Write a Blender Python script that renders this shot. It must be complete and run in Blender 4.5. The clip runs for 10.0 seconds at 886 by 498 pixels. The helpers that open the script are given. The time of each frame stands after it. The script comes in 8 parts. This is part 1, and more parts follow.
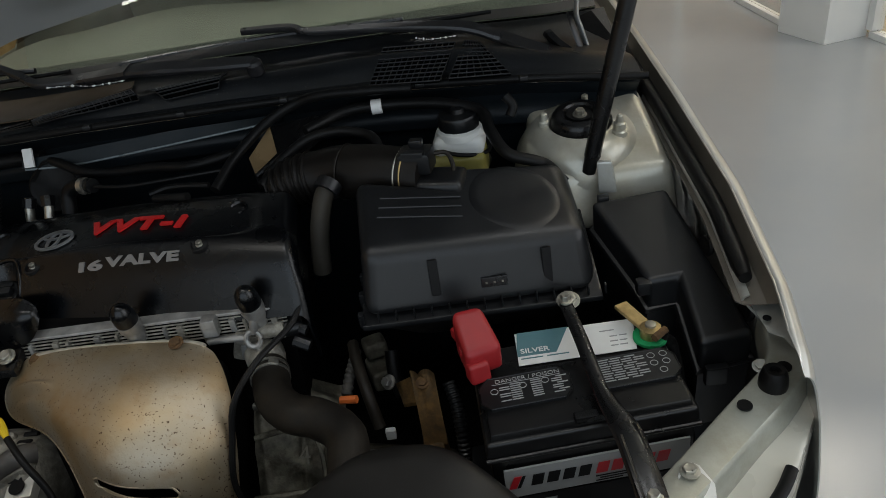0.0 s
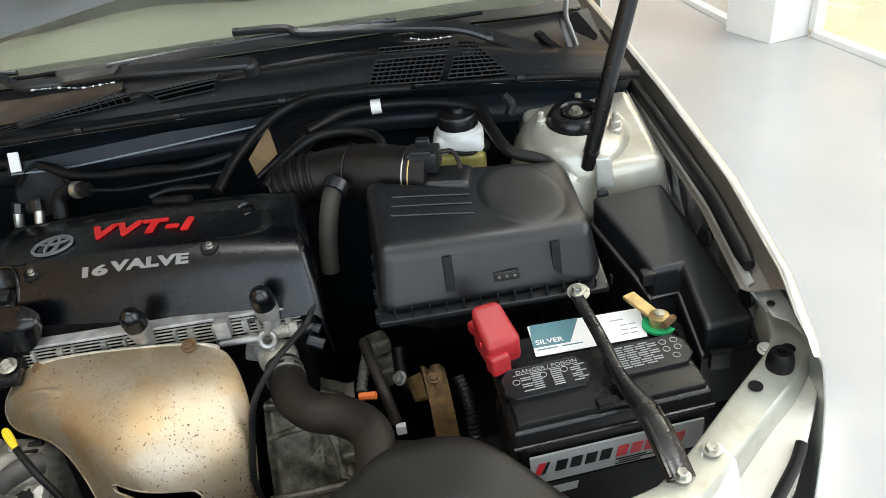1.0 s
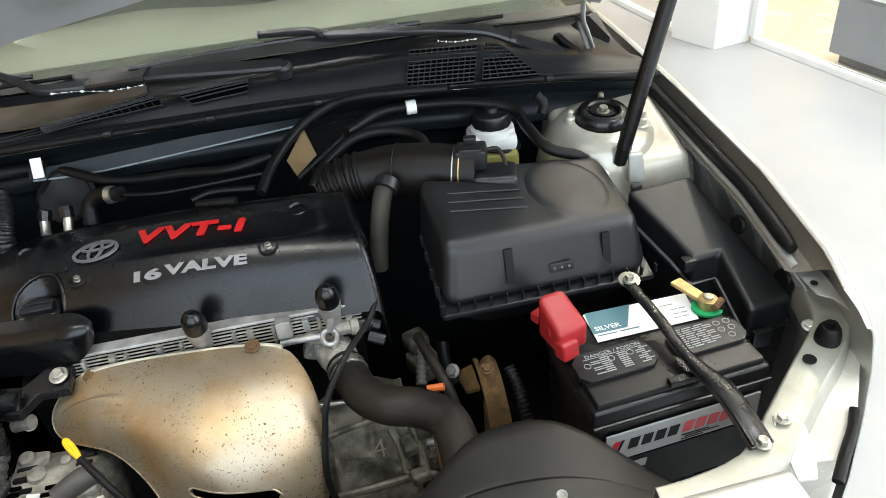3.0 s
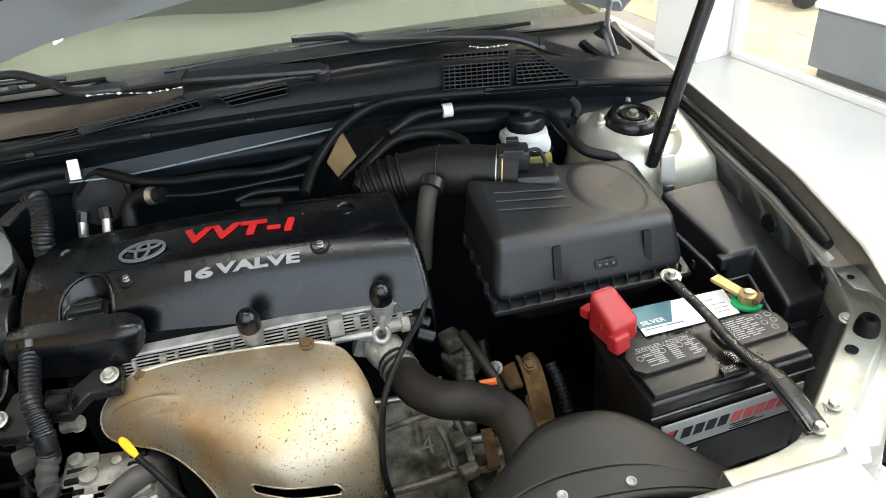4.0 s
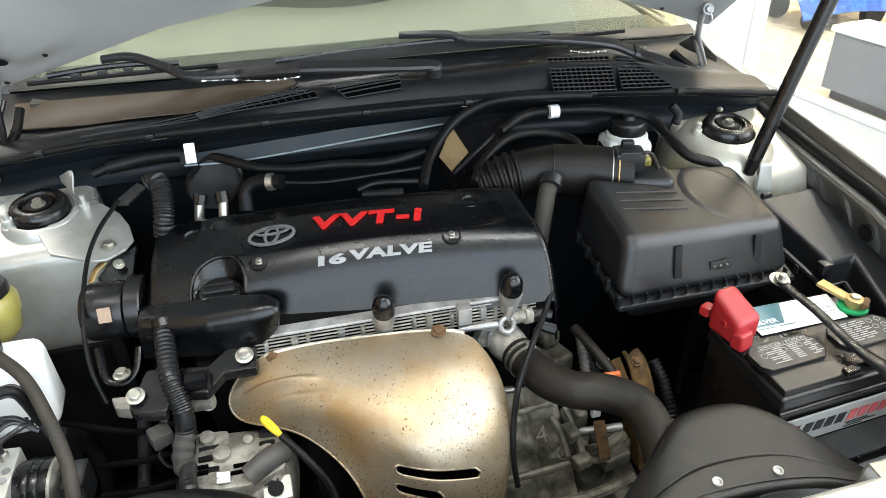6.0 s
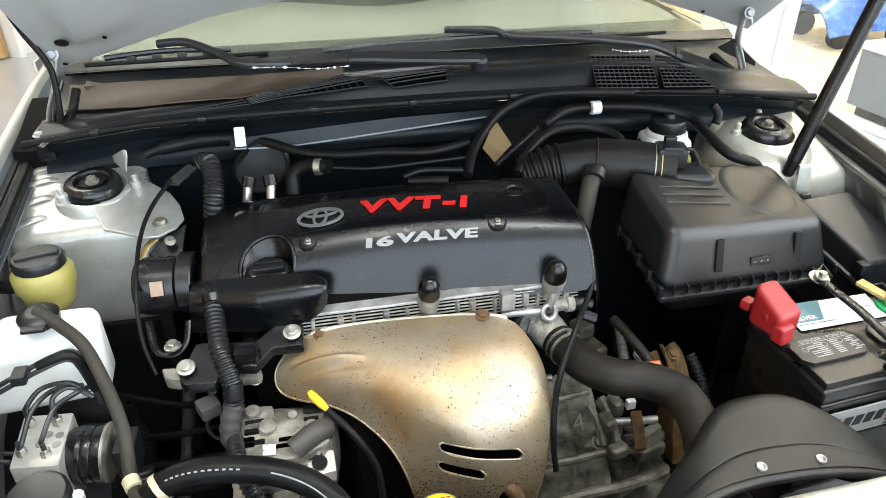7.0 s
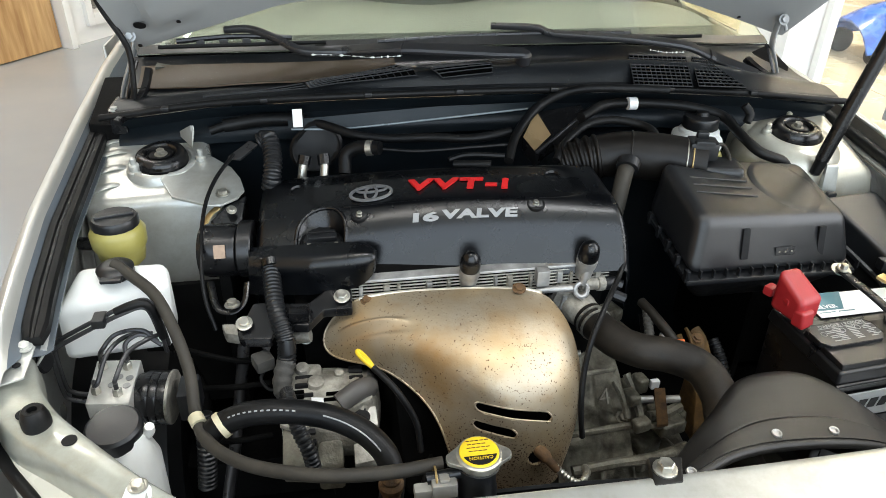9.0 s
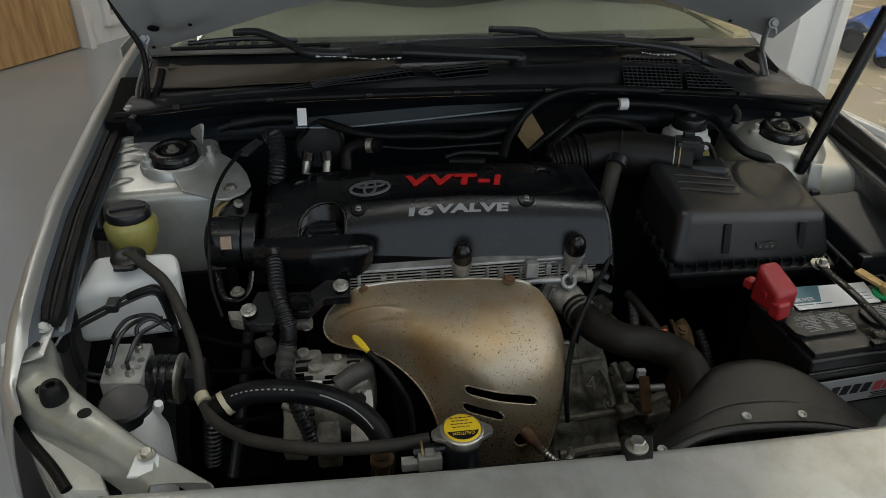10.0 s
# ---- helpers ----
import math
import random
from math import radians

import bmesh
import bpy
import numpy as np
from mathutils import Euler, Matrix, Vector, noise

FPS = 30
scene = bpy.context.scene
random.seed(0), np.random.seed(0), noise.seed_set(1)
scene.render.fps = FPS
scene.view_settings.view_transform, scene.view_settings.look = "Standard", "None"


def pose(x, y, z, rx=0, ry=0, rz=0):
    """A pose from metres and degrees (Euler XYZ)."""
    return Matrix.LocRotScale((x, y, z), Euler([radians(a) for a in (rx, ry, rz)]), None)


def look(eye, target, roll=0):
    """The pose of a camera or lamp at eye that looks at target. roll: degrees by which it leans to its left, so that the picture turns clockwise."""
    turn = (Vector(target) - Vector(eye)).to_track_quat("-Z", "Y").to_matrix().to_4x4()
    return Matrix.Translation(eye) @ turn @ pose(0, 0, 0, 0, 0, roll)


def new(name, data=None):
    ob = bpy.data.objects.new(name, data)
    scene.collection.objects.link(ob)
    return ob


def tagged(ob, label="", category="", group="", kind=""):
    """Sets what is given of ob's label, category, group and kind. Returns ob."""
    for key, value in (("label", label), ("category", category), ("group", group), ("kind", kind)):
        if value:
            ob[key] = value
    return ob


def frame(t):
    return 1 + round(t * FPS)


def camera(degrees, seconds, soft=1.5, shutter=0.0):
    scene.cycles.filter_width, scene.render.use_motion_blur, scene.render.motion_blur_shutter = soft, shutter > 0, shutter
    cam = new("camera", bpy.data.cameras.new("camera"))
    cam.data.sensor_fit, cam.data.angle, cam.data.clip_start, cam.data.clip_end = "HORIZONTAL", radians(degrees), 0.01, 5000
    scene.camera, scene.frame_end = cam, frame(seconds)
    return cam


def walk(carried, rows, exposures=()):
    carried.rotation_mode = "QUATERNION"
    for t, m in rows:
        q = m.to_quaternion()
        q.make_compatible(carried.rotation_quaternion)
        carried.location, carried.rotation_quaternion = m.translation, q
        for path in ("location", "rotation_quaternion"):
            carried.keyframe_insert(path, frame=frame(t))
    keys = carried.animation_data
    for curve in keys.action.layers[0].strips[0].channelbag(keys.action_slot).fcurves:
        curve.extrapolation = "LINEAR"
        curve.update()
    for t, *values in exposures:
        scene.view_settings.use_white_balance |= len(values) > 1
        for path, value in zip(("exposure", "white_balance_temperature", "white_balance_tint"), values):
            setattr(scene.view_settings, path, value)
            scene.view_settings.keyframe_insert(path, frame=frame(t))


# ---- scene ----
cam = camera(64.38, 10.0, soft=0.6)
PATH = [
    (0, (0.3894, -0.8202, 1.4181), (0.3397, 0.0198, 0.8778), -9.54),
    (0.5, (0.3461, -0.8289, 1.4279), (0.3315, 0.0093, 0.8826), -8.92),
    (1, (0.3018, -0.8337, 1.4379), (0.3234, 0.0007, 0.8872), -8.17),
    (1.5, (0.2616, -0.8368, 1.4454), (0.3140, -0.0062, 0.8910), -7.63),
    (2, (0.2222, -0.8393, 1.4478), (0.2944, -0.0102, 0.8934), -7.57),
    (2.5, (0.1751, -0.8397, 1.4540), (0.2682, -0.0128, 0.8994), -6.99),
    (4, (0.0044, -0.8442, 1.4582), (0.1642, -0.0175, 0.9188), -4.88),
    (4.5, (-0.0594, -0.8378, 1.4563), (0.1177, -0.0116, 0.9214), -4.25),
    (5, (-0.1203, -0.8296, 1.4587), (0.0674, -0.0041, 0.9264), -3.32),
    (5.5, (-0.1780, -0.8190, 1.4693), (0.0171, 0.0021, 0.9329), -2.20),
    (7, (-0.2785, -0.8494, 1.4474), (-0.0992, -0.0150, 0.9264), -0.18),
    (7.5, (-0.3106, -0.8566, 1.4288), (-0.1355, -0.0161, 0.9161), 0.50),
    (8, (-0.3313, -0.8793, 1.4307), (-0.1655, -0.0368, 0.9182), 0.86),
    (8.5, (-0.3324, -0.9071, 1.4359), (-0.1753, -0.0618, 0.9253), 0.99),
    (9, (-0.3225, -0.9346, 1.4453), (-0.1766, -0.0884, 0.9328), 1.06),
    (9.5, (-0.3109, -0.9664, 1.4550), (-0.1761, -0.1184, 0.9424), 1.18),
    (10, (-0.3002, -0.9963, 1.4655), (-0.1729, -0.1472, 0.9528), 0.83),
]
FADE = [(0.0, -1.75), (0.3, -1.0), (0.6, -0.48), (0.9, -0.17), (2.5, -0.05), (4.5, 0.2), (5.5, 0.3), (7.5, 0.44), (8.3, 0.25), (9.1, -0.08), (9.5, -0.68), (9.8, -1.2), (10.0, -1.75)]
walk(cam, [(t, look(eye, target, roll)) for t, eye, target, roll in PATH], FADE)

# ---- world and light ----
world = bpy.data.worlds.new("showroom_sky")
scene.world = world
world.use_nodes = True
wn = world.node_tree.nodes
sky = wn.new("ShaderNodeTexSky")
sky.sky_type = "NISHITA"
sky.sun_disc = False
sky.sun_elevation, sky.sun_rotation = radians(48), radians(150)
wn["Background"].inputs["Strength"].default_value = 0.12
world.node_tree.links.new(sky.outputs[0], wn["Background"].inputs["Color"])


def area_lamp(name, m, sx, sy, watts, color):
    d = bpy.data.lights.new(name, "AREA")
    d.shape, d.size, d.size_y, d.energy, d.color = "RECTANGLE", sx, sy, watts, color
    ob = new(name, d)
    ob.matrix_world = m
    return ob


# daylight in the shop windows behind and beside the car's nose
area_lamp("window_daylight", look((-0.3, -4.85, 2.7), (-0.3, 0.0, 2.7)), 7.2, 4.6, 310, (0.80, 0.91, 1.0))
area_lamp("window_daylight", look((4.85, -1.9, 2.7), (0.0, -1.9, 2.7)), 3.8, 4.6, 290, (0.96, 0.98, 1.0))
# ceiling panels of the showroom
PANELS = [(-1.6, -1.2), (0.5, -1.2), (2.7, -0.6), (-2.4, 3.2), (0.2, 3.9), (3.7, 2.0), (3.7, 4.2)]
for px, py in PANELS:
    area_lamp("ceiling_panel_lamp", look((px, py, 5.36), (px, py, 0.0)), 1.15, 0.55, 140 if px > 3 else 60, (1.0, 0.96, 0.9) if px < -1 else (1.0, 0.93, 0.80) if px > 3 else (0.98, 0.99, 1.0))


# ---- materials ----
def mat(name, base, rough=0.5, metal=0.0, var=0.12, scale=18.0, bump=0.0, bscale=300.0, dust=None, dusty=0.3, dscale=7.0, coat=0.0,
        spec=0.5, rvar=0.12, fleck=0.0):
    m = bpy.data.materials.new(name)
    m.use_nodes = True
    nt = m.node_tree
    n, k = nt.nodes, nt.links.new
    b = n["Principled BSDF"]
    co = n.new("ShaderNodeTexCoord")

    def noise_tex(s, detail=4.0, r=0.55):
        q = n.new("ShaderNodeTexNoise")
        q.inputs["Scale"].default_value, q.inputs["Detail"].default_value, q.inputs["Roughness"].default_value = s, detail, r
        k(co.outputs["Object"], q.inputs["Vector"])
        return q

    def ramp(src, lo, hi, a, c):
        q = n.new("ShaderNodeMapRange")
        for i, v in enumerate((lo, hi, a, c), 1):
            q.inputs[i].default_value = v
        k(src, q.inputs[0])
        return q.outputs[0]

    def mix(f, a, c):
        q = n.new("ShaderNodeMix")
        q.data_type = "RGBA"
        if isinstance(f, float):
            q.inputs[0].default_value = f
        else:
            k(f, q.inputs[0])
        for i, v in ((6, a), (7, c)):
            if isinstance(v, tuple):
                q.inputs[i].default_value = (*v, 1)
            else:
                k(v, q.inputs[i])
        return q.outputs[2]

    big, fine = noise_tex(scale), noise_tex(bscale, 2.0)
    dark = tuple(c * (1 - var) for c in base)
    light = tuple(min(1, c * (1 + var)) for c in base)
    col = mix(ramp(big.outputs[0], 0.3, 0.7, 0, 1), dark, light)
    if dust:
        dn = noise_tex(dscale, 8.0, 0.7)
        col = mix(ramp(dn.outputs[0], 0.42, 0.72, 0, dusty), col, dust)
    if fleck:
        fl = noise_tex(420.0, 1.0)
        col = mix(ramp(fl.outputs[0], 0.735, 0.77, 0, fleck), col, (0.3, 0.3, 0.28))
    k(col, b.inputs["Base Color"])
    k(ramp(big.outputs[0], 0.25, 0.75, max(0.02, rough - rvar), min(1, rough + rvar)), b.inputs["Roughness"])
    b.inputs["Metallic"].default_value = metal
    b.inputs["Specular IOR Level"].default_value = spec
    b.inputs["Coat Weight"].default_value = coat
    b.inputs["Coat Roughness"].default_value = 0.08
    if bump:
        bp = n.new("ShaderNodeBump")
        bp.inputs["Strength"].default_value, bp.inputs["Distance"].default_value = bump, min(0.002, 0.45 / bscale)
        k(fine.outputs[0], bp.inputs["Height"])
        k(bp.outputs[0], b.inputs["Normal"])
    return m


PLASTIC = mat("black_grained_plastic", (0.0068, 0.0074, 0.0085), 0.36, var=0.2, bump=0.16, bscale=1400, dust=(0.0165, 0.017, 0.0175), dusty=0.35, dscale=5.0, spec=0.5, fleck=0.06, rvar=0.06)
COVER = mat("engine_cover_plastic", (0.0008, 0.0012, 0.0020), 0.28, var=0.15, bump=0.1, bscale=1600, spec=0.48, rvar=0.04)
COWL = mat("weathered_cowl_plastic", (0.0055, 0.0068, 0.0085), 0.38, var=0.25, scale=9, bump=0.14, bscale=900, dust=(0.016, 0.0165, 0.017), dusty=0.4, spec=0.45, fleck=0.5)
GLOSSBLACK = mat("satin_black_metal", (0.006, 0.006, 0.0065), 0.28, var=0.2, bump=0.05, bscale=500)
RUBBER = mat("black_rubber", (0.0042, 0.0044, 0.0048), 0.44, var=0.25, scale=40, bump=0.2, bscale=700, dust=(0.024, 0.022, 0.019), dusty=0.35, spec=0.2)
# dirty metal, taken near black to hold the shade deep in the bay
DARK = mat("dirty_shade_dark_metal", (0.0035, 0.0035, 0.0035), 0.75, var=0.5, scale=14, bump=0.4, bscale=90, dust=(0.006, 0.0055, 0.0045), dusty=0.4, spec=0.08)
PAINT = mat("silver_car_paint", (0.54, 0.54, 0.505), 0.32, metal=0.6, var=0.04, coat=0.6, bump=0.01, bscale=2500, rvar=0.04)
BAYPAINT = mat("dusty_silver_bay_paint", (0.54, 0.55, 0.52), 0.34, metal=0.5, var=0.09, scale=7, coat=0.4, dust=(0.3, 0.28, 0.22), dusty=0.55, dscale=18, bump=0.05, bscale=240, rvar=0.1)
ALU = mat("cast_aluminium", (0.42, 0.42, 0.41), 0.5, metal=0.75, var=0.25, scale=50, bump=0.35, bscale=260, dust=(0.16, 0.14, 0.11), dusty=0.5, dscale=14)
GRIME = mat("oily_cast_aluminium", (0.17, 0.16, 0.125), 0.55, metal=0.35, var=0.5, scale=40, bump=0.9, bscale=110, dust=(0.03, 0.022, 0.012), dusty=0.9, dscale=24)
STEEL = mat("zinc_plated_steel", (0.5, 0.49, 0.44), 0.36, metal=0.9, var=0.25, scale=120, bump=0.08, bscale=500, dust=(0.2, 0.17, 0.12), dusty=0.4, dscale=60)
PIPE = mat("coated_steel_pipe", (0.05, 0.05, 0.052), 0.35, metal=0.5, var=0.2, scale=60)
DUSTPL = mat("dusty_grey_black_plastic", (0.0085, 0.0078, 0.007), 0.42, var=0.15, scale=12, bump=0.15, bscale=1000, dust=(0.019, 0.017, 0.014), dusty=0.5, spec=0.36)
OLDRUBBER = mat("dusty_brown_black_rubber", (0.0075, 0.0062, 0.0048), 0.58, var=0.2, scale=25, bump=0.15, bscale=500, dust=(0.034, 0.027, 0.018), dusty=0.6, dscale=14, spec=0.3)
DUSTALU = mat("dirty_cast_aluminium", (0.36, 0.345, 0.30), 0.55, metal=0.45, var=0.4, scale=45, bump=0.6, bscale=220, dust=(0.09, 0.075, 0.055), dusty=0.8, dscale=26)
BROWNRUB = mat("brown_black_intake_rubber", (0.0055, 0.0045, 0.0038), 0.46, var=0.2, scale=25, bump=0.12, bscale=500, dust=(0.016, 0.013, 0.01), dusty=0.5, spec=0.3)
HOODPAINT = mat("matt_silver_hood_paint", (0.38, 0.39, 0.385), 0.42, metal=0.15, var=0.04, scale=5, coat=0.2)
GREYRUB = mat("grey_rubber_boot", (0.085, 0.08, 0.075), 0.5, var=0.15, scale=30)
CREAM = mat("cream_paint_band", (0.55, 0.5, 0.34), 0.5, var=0.15, scale=60)
BRIGHTALU = mat("machined_aluminium", (0.7, 0.69, 0.64), 0.42, metal=0.5, var=0.08, scale=40, bump=0.08, bscale=400, dust=(0.3, 0.27, 0.22), dusty=0.3, dscale=30)
CLOTH = mat("grey_cloth_tape", (0.05, 0.048, 0.043), 0.75, var=0.3, scale=60, bump=0.5, bscale=500)
LAMPSHELL = mat("pale_lamp_housing", (0.62, 0.6, 0.52), 0.25, var=0.05, scale=10, coat=0.5)
FIGURE = mat("pale_cast_mark", (0.17, 0.16, 0.13), 0.6, metal=0.2, var=0.3, scale=80)
LEDGE = mat("sky_sheen_bay_paint", (0.006, 0.011, 0.0145), 0.42, metal=0.1, var=0.3, scale=9, spec=0.3, dust=(0.014, 0.018, 0.02), dusty=0.5, dscale=20)
RUSTY = mat("rusty_steel", (0.08, 0.045, 0.022), 0.75, metal=0.2, var=0.5, scale=60, bump=0.4, bscale=300, dust=(0.26, 0.14, 0.045), dusty=0.6, dscale=40)
BRASS = mat("brass_clamp", (0.42, 0.31, 0.14), 0.42, metal=0.8, var=0.3, scale=80)
WHITEPL = mat("translucent_white_plastic", (0.82, 0.83, 0.8), 0.4, var=0.05, scale=8, dust=(0.5, 0.47, 0.4), dusty=0.25, spec=0.4)
FLUID = mat("yellowed_reservoir_plastic", (0.31, 0.275, 0.06), 0.35, var=0.12, scale=14, dust=(0.4, 0.36, 0.2), dusty=0.4)
RED = mat("red_terminal_plastic", (0.29, 0.013, 0.016), 0.42, var=0.12, scale=25, bump=0.1, bscale=600)
LETTER_RED = mat("red_letter_paint", (0.55, 0.015, 0.015), 0.35, var=0.05)
LETTER_SILVER = mat("silver_letter_paint", (0.29, 0.295, 0.3), 0.4, metal=0.6, var=0.05)
WHITE = mat("white_printed_film", (0.78, 0.79, 0.78), 0.4, var=0.03)
TEAL = mat("teal_print", (0.1, 0.21, 0.24), 0.4, var=0.08)
# near-black put on vent sheets and slots as the shade inside them
VOID = mat("unlit_hollow", (0.0012, 0.0012, 0.0012), 0.9, var=0.05, spec=0.02)
# real print, and the painted darkness of holes and recesses drawn solid
PRINT = mat("dark_print_and_holes", (0.004, 0.004, 0.0045), 0.6, var=0.05, spec=0.3)
REDPRINT = mat("red_print", (0.5, 0.02, 0.03), 0.4, var=0.04)
GREYPRINT = mat("pale_grey_print", (0.32, 0.33, 0.33), 0.5, var=0.05)
BATTERY = mat("battery_case_plastic", (0.0045, 0.0045, 0.005), 0.33, var=0.2, bump=0.12, bscale=900, dust=(0.016, 0.015, 0.0135), dusty=0.3)
GREEN = mat("green_felt_washer", (0.01, 0.3, 0.1), 0.8, var=0.15, bump=0.3, bscale=600)
YELLOW = mat("yellow_plastic", (0.75, 0.52, 0.02), 0.38, var=0.06)
ORANGE = mat("orange_plastic", (0.6, 0.14, 0.03), 0.45)
FLOOR = mat("grey_epoxy_floor", (0.345, 0.365, 0.38), 0.16, var=0.05, scale=1.5, dust=(0.36, 0.36, 0.35), dusty=0.3, dscale=3.0, bump=0.03, bscale=60, rvar=0.08)
WALLPAINT = mat("white_wall_paint", (0.8, 0.8, 0.78), 0.6, var=0.03, scale=2.0, bump=0.05, bscale=250)
CEILING = mat("white_ceiling_tile", (0.72, 0.74, 0.7), 0.8, var=0.05, scale=3.0, bump=0.2, bscale=150)
TILE = mat("cream_floor_tile", (0.6, 0.54, 0.4), 0.25, var=0.06, scale=3.0, rvar=0.06)
COUNTER = mat("grey_laminate", (0.2, 0.21, 0.23), 0.45, var=0.06, scale=4.0)
BEIGE = mat("beige_interior_plastic", (0.26, 0.25, 0.215), 0.6, var=0.06, scale=10, bump=0.1, bscale=700)
BLUECAR = mat("blue_glossy_print", (0.03, 0.12, 0.5), 0.25, var=0.5, scale=12, coat=0.5)
TANWALL = mat("tan_wood_panelling", (0.5, 0.33, 0.18), 0.5, var=0.12, scale=2.0)
# brown base carries the tan reflection of the cowl's left face
TANSHEEN = mat("brown_reflection_plastic", (0.066, 0.046, 0.027), 0.55, var=0.12, scale=6, bump=0.05, bscale=900, fleck=0.5)
# right lip: dirt plus shade, both mixed into a darker silver
LIPSHADE = mat("dusty_shaded_shut_face_paint", (0.20, 0.18, 0.15), 0.45, metal=0.2, var=0.12, scale=9, dust=(0.14, 0.12, 0.09), dusty=0.5, dscale=20)
# dusty bay paint for the right tower, tinted with the warm light on it
WARMBAY = mat("dusty_warm_lit_bay_paint", (0.56, 0.545, 0.47), 0.34, metal=0.4, var=0.08, scale=7, coat=0.35, dust=(0.36, 0.31, 0.20), dusty=0.6, dscale=16, bump=0.05, bscale=240)
GREYPLUG = mat("dirty_grey_plug", (0.24, 0.235, 0.21), 0.5, var=0.15, scale=40, dust=(0.12, 0.1, 0.08), dusty=0.4, dscale=30)
# left lip: the silver paint with cool, dim light put into its colour
LIPBLUE = mat("blue_shaded_shut_face_paint", (0.15, 0.175, 0.20), 0.4, metal=0.25, var=0.1, scale=9, dust=(0.2, 0.19, 0.17), dusty=0.4, dscale=20)
CORNERPAINT = mat("dirty_green_grey_panel_paint", (0.40, 0.41, 0.36), 0.36, metal=0.4, var=0.08, scale=7, coat=0.3, dust=(0.24, 0.22, 0.15), dusty=0.6, dscale=18, bump=0.05, bscale=240)
GREYHOSE = mat("dusty_grey_brown_hose", (0.030, 0.027, 0.022), 0.62, var=0.2, scale=30, bump=0.15, bscale=500, dust=(0.065, 0.056, 0.042), dusty=0.5, dscale=20, spec=0.3)
LIGHTGREY = mat("light_grey_trim", (0.5, 0.5, 0.5), 0.5, var=0.05)


def wood_material():
    m = mat("oak_door_veneer", (0.5, 0.3, 0.12), 0.45, var=0.1, scale=3)
    nt = m.node_tree
    n, k = nt.nodes, nt.links.new
    co, mp, nz = n.new("ShaderNodeTexCoord"), n.new("ShaderNodeMapping"), n.new("ShaderNodeTexNoise")
    mp.inputs["Scale"].default_value = (9, 9, 0.9)
    nz.inputs["Scale"].default_value, nz.inputs["Detail"].default_value = 3.0, 6.0
    k(co.outputs["Object"], mp.inputs[0])
    k(mp.outputs[0], nz.inputs["Vector"])
    cr = n.new("ShaderNodeValToRGB")
    cr.color_ramp.elements[0].color, cr.color_ramp.elements[1].color = (0.36, 0.19, 0.07, 1), (0.6, 0.39, 0.18, 1)
    cr.color_ramp.elements[0].position, cr.color_ramp.elements[1].position = 0.3, 0.7
    k(nz.outputs[0], cr.inputs[0])
    k(cr.outputs[0], n["Principled BSDF"].inputs["Base Color"])
    return m


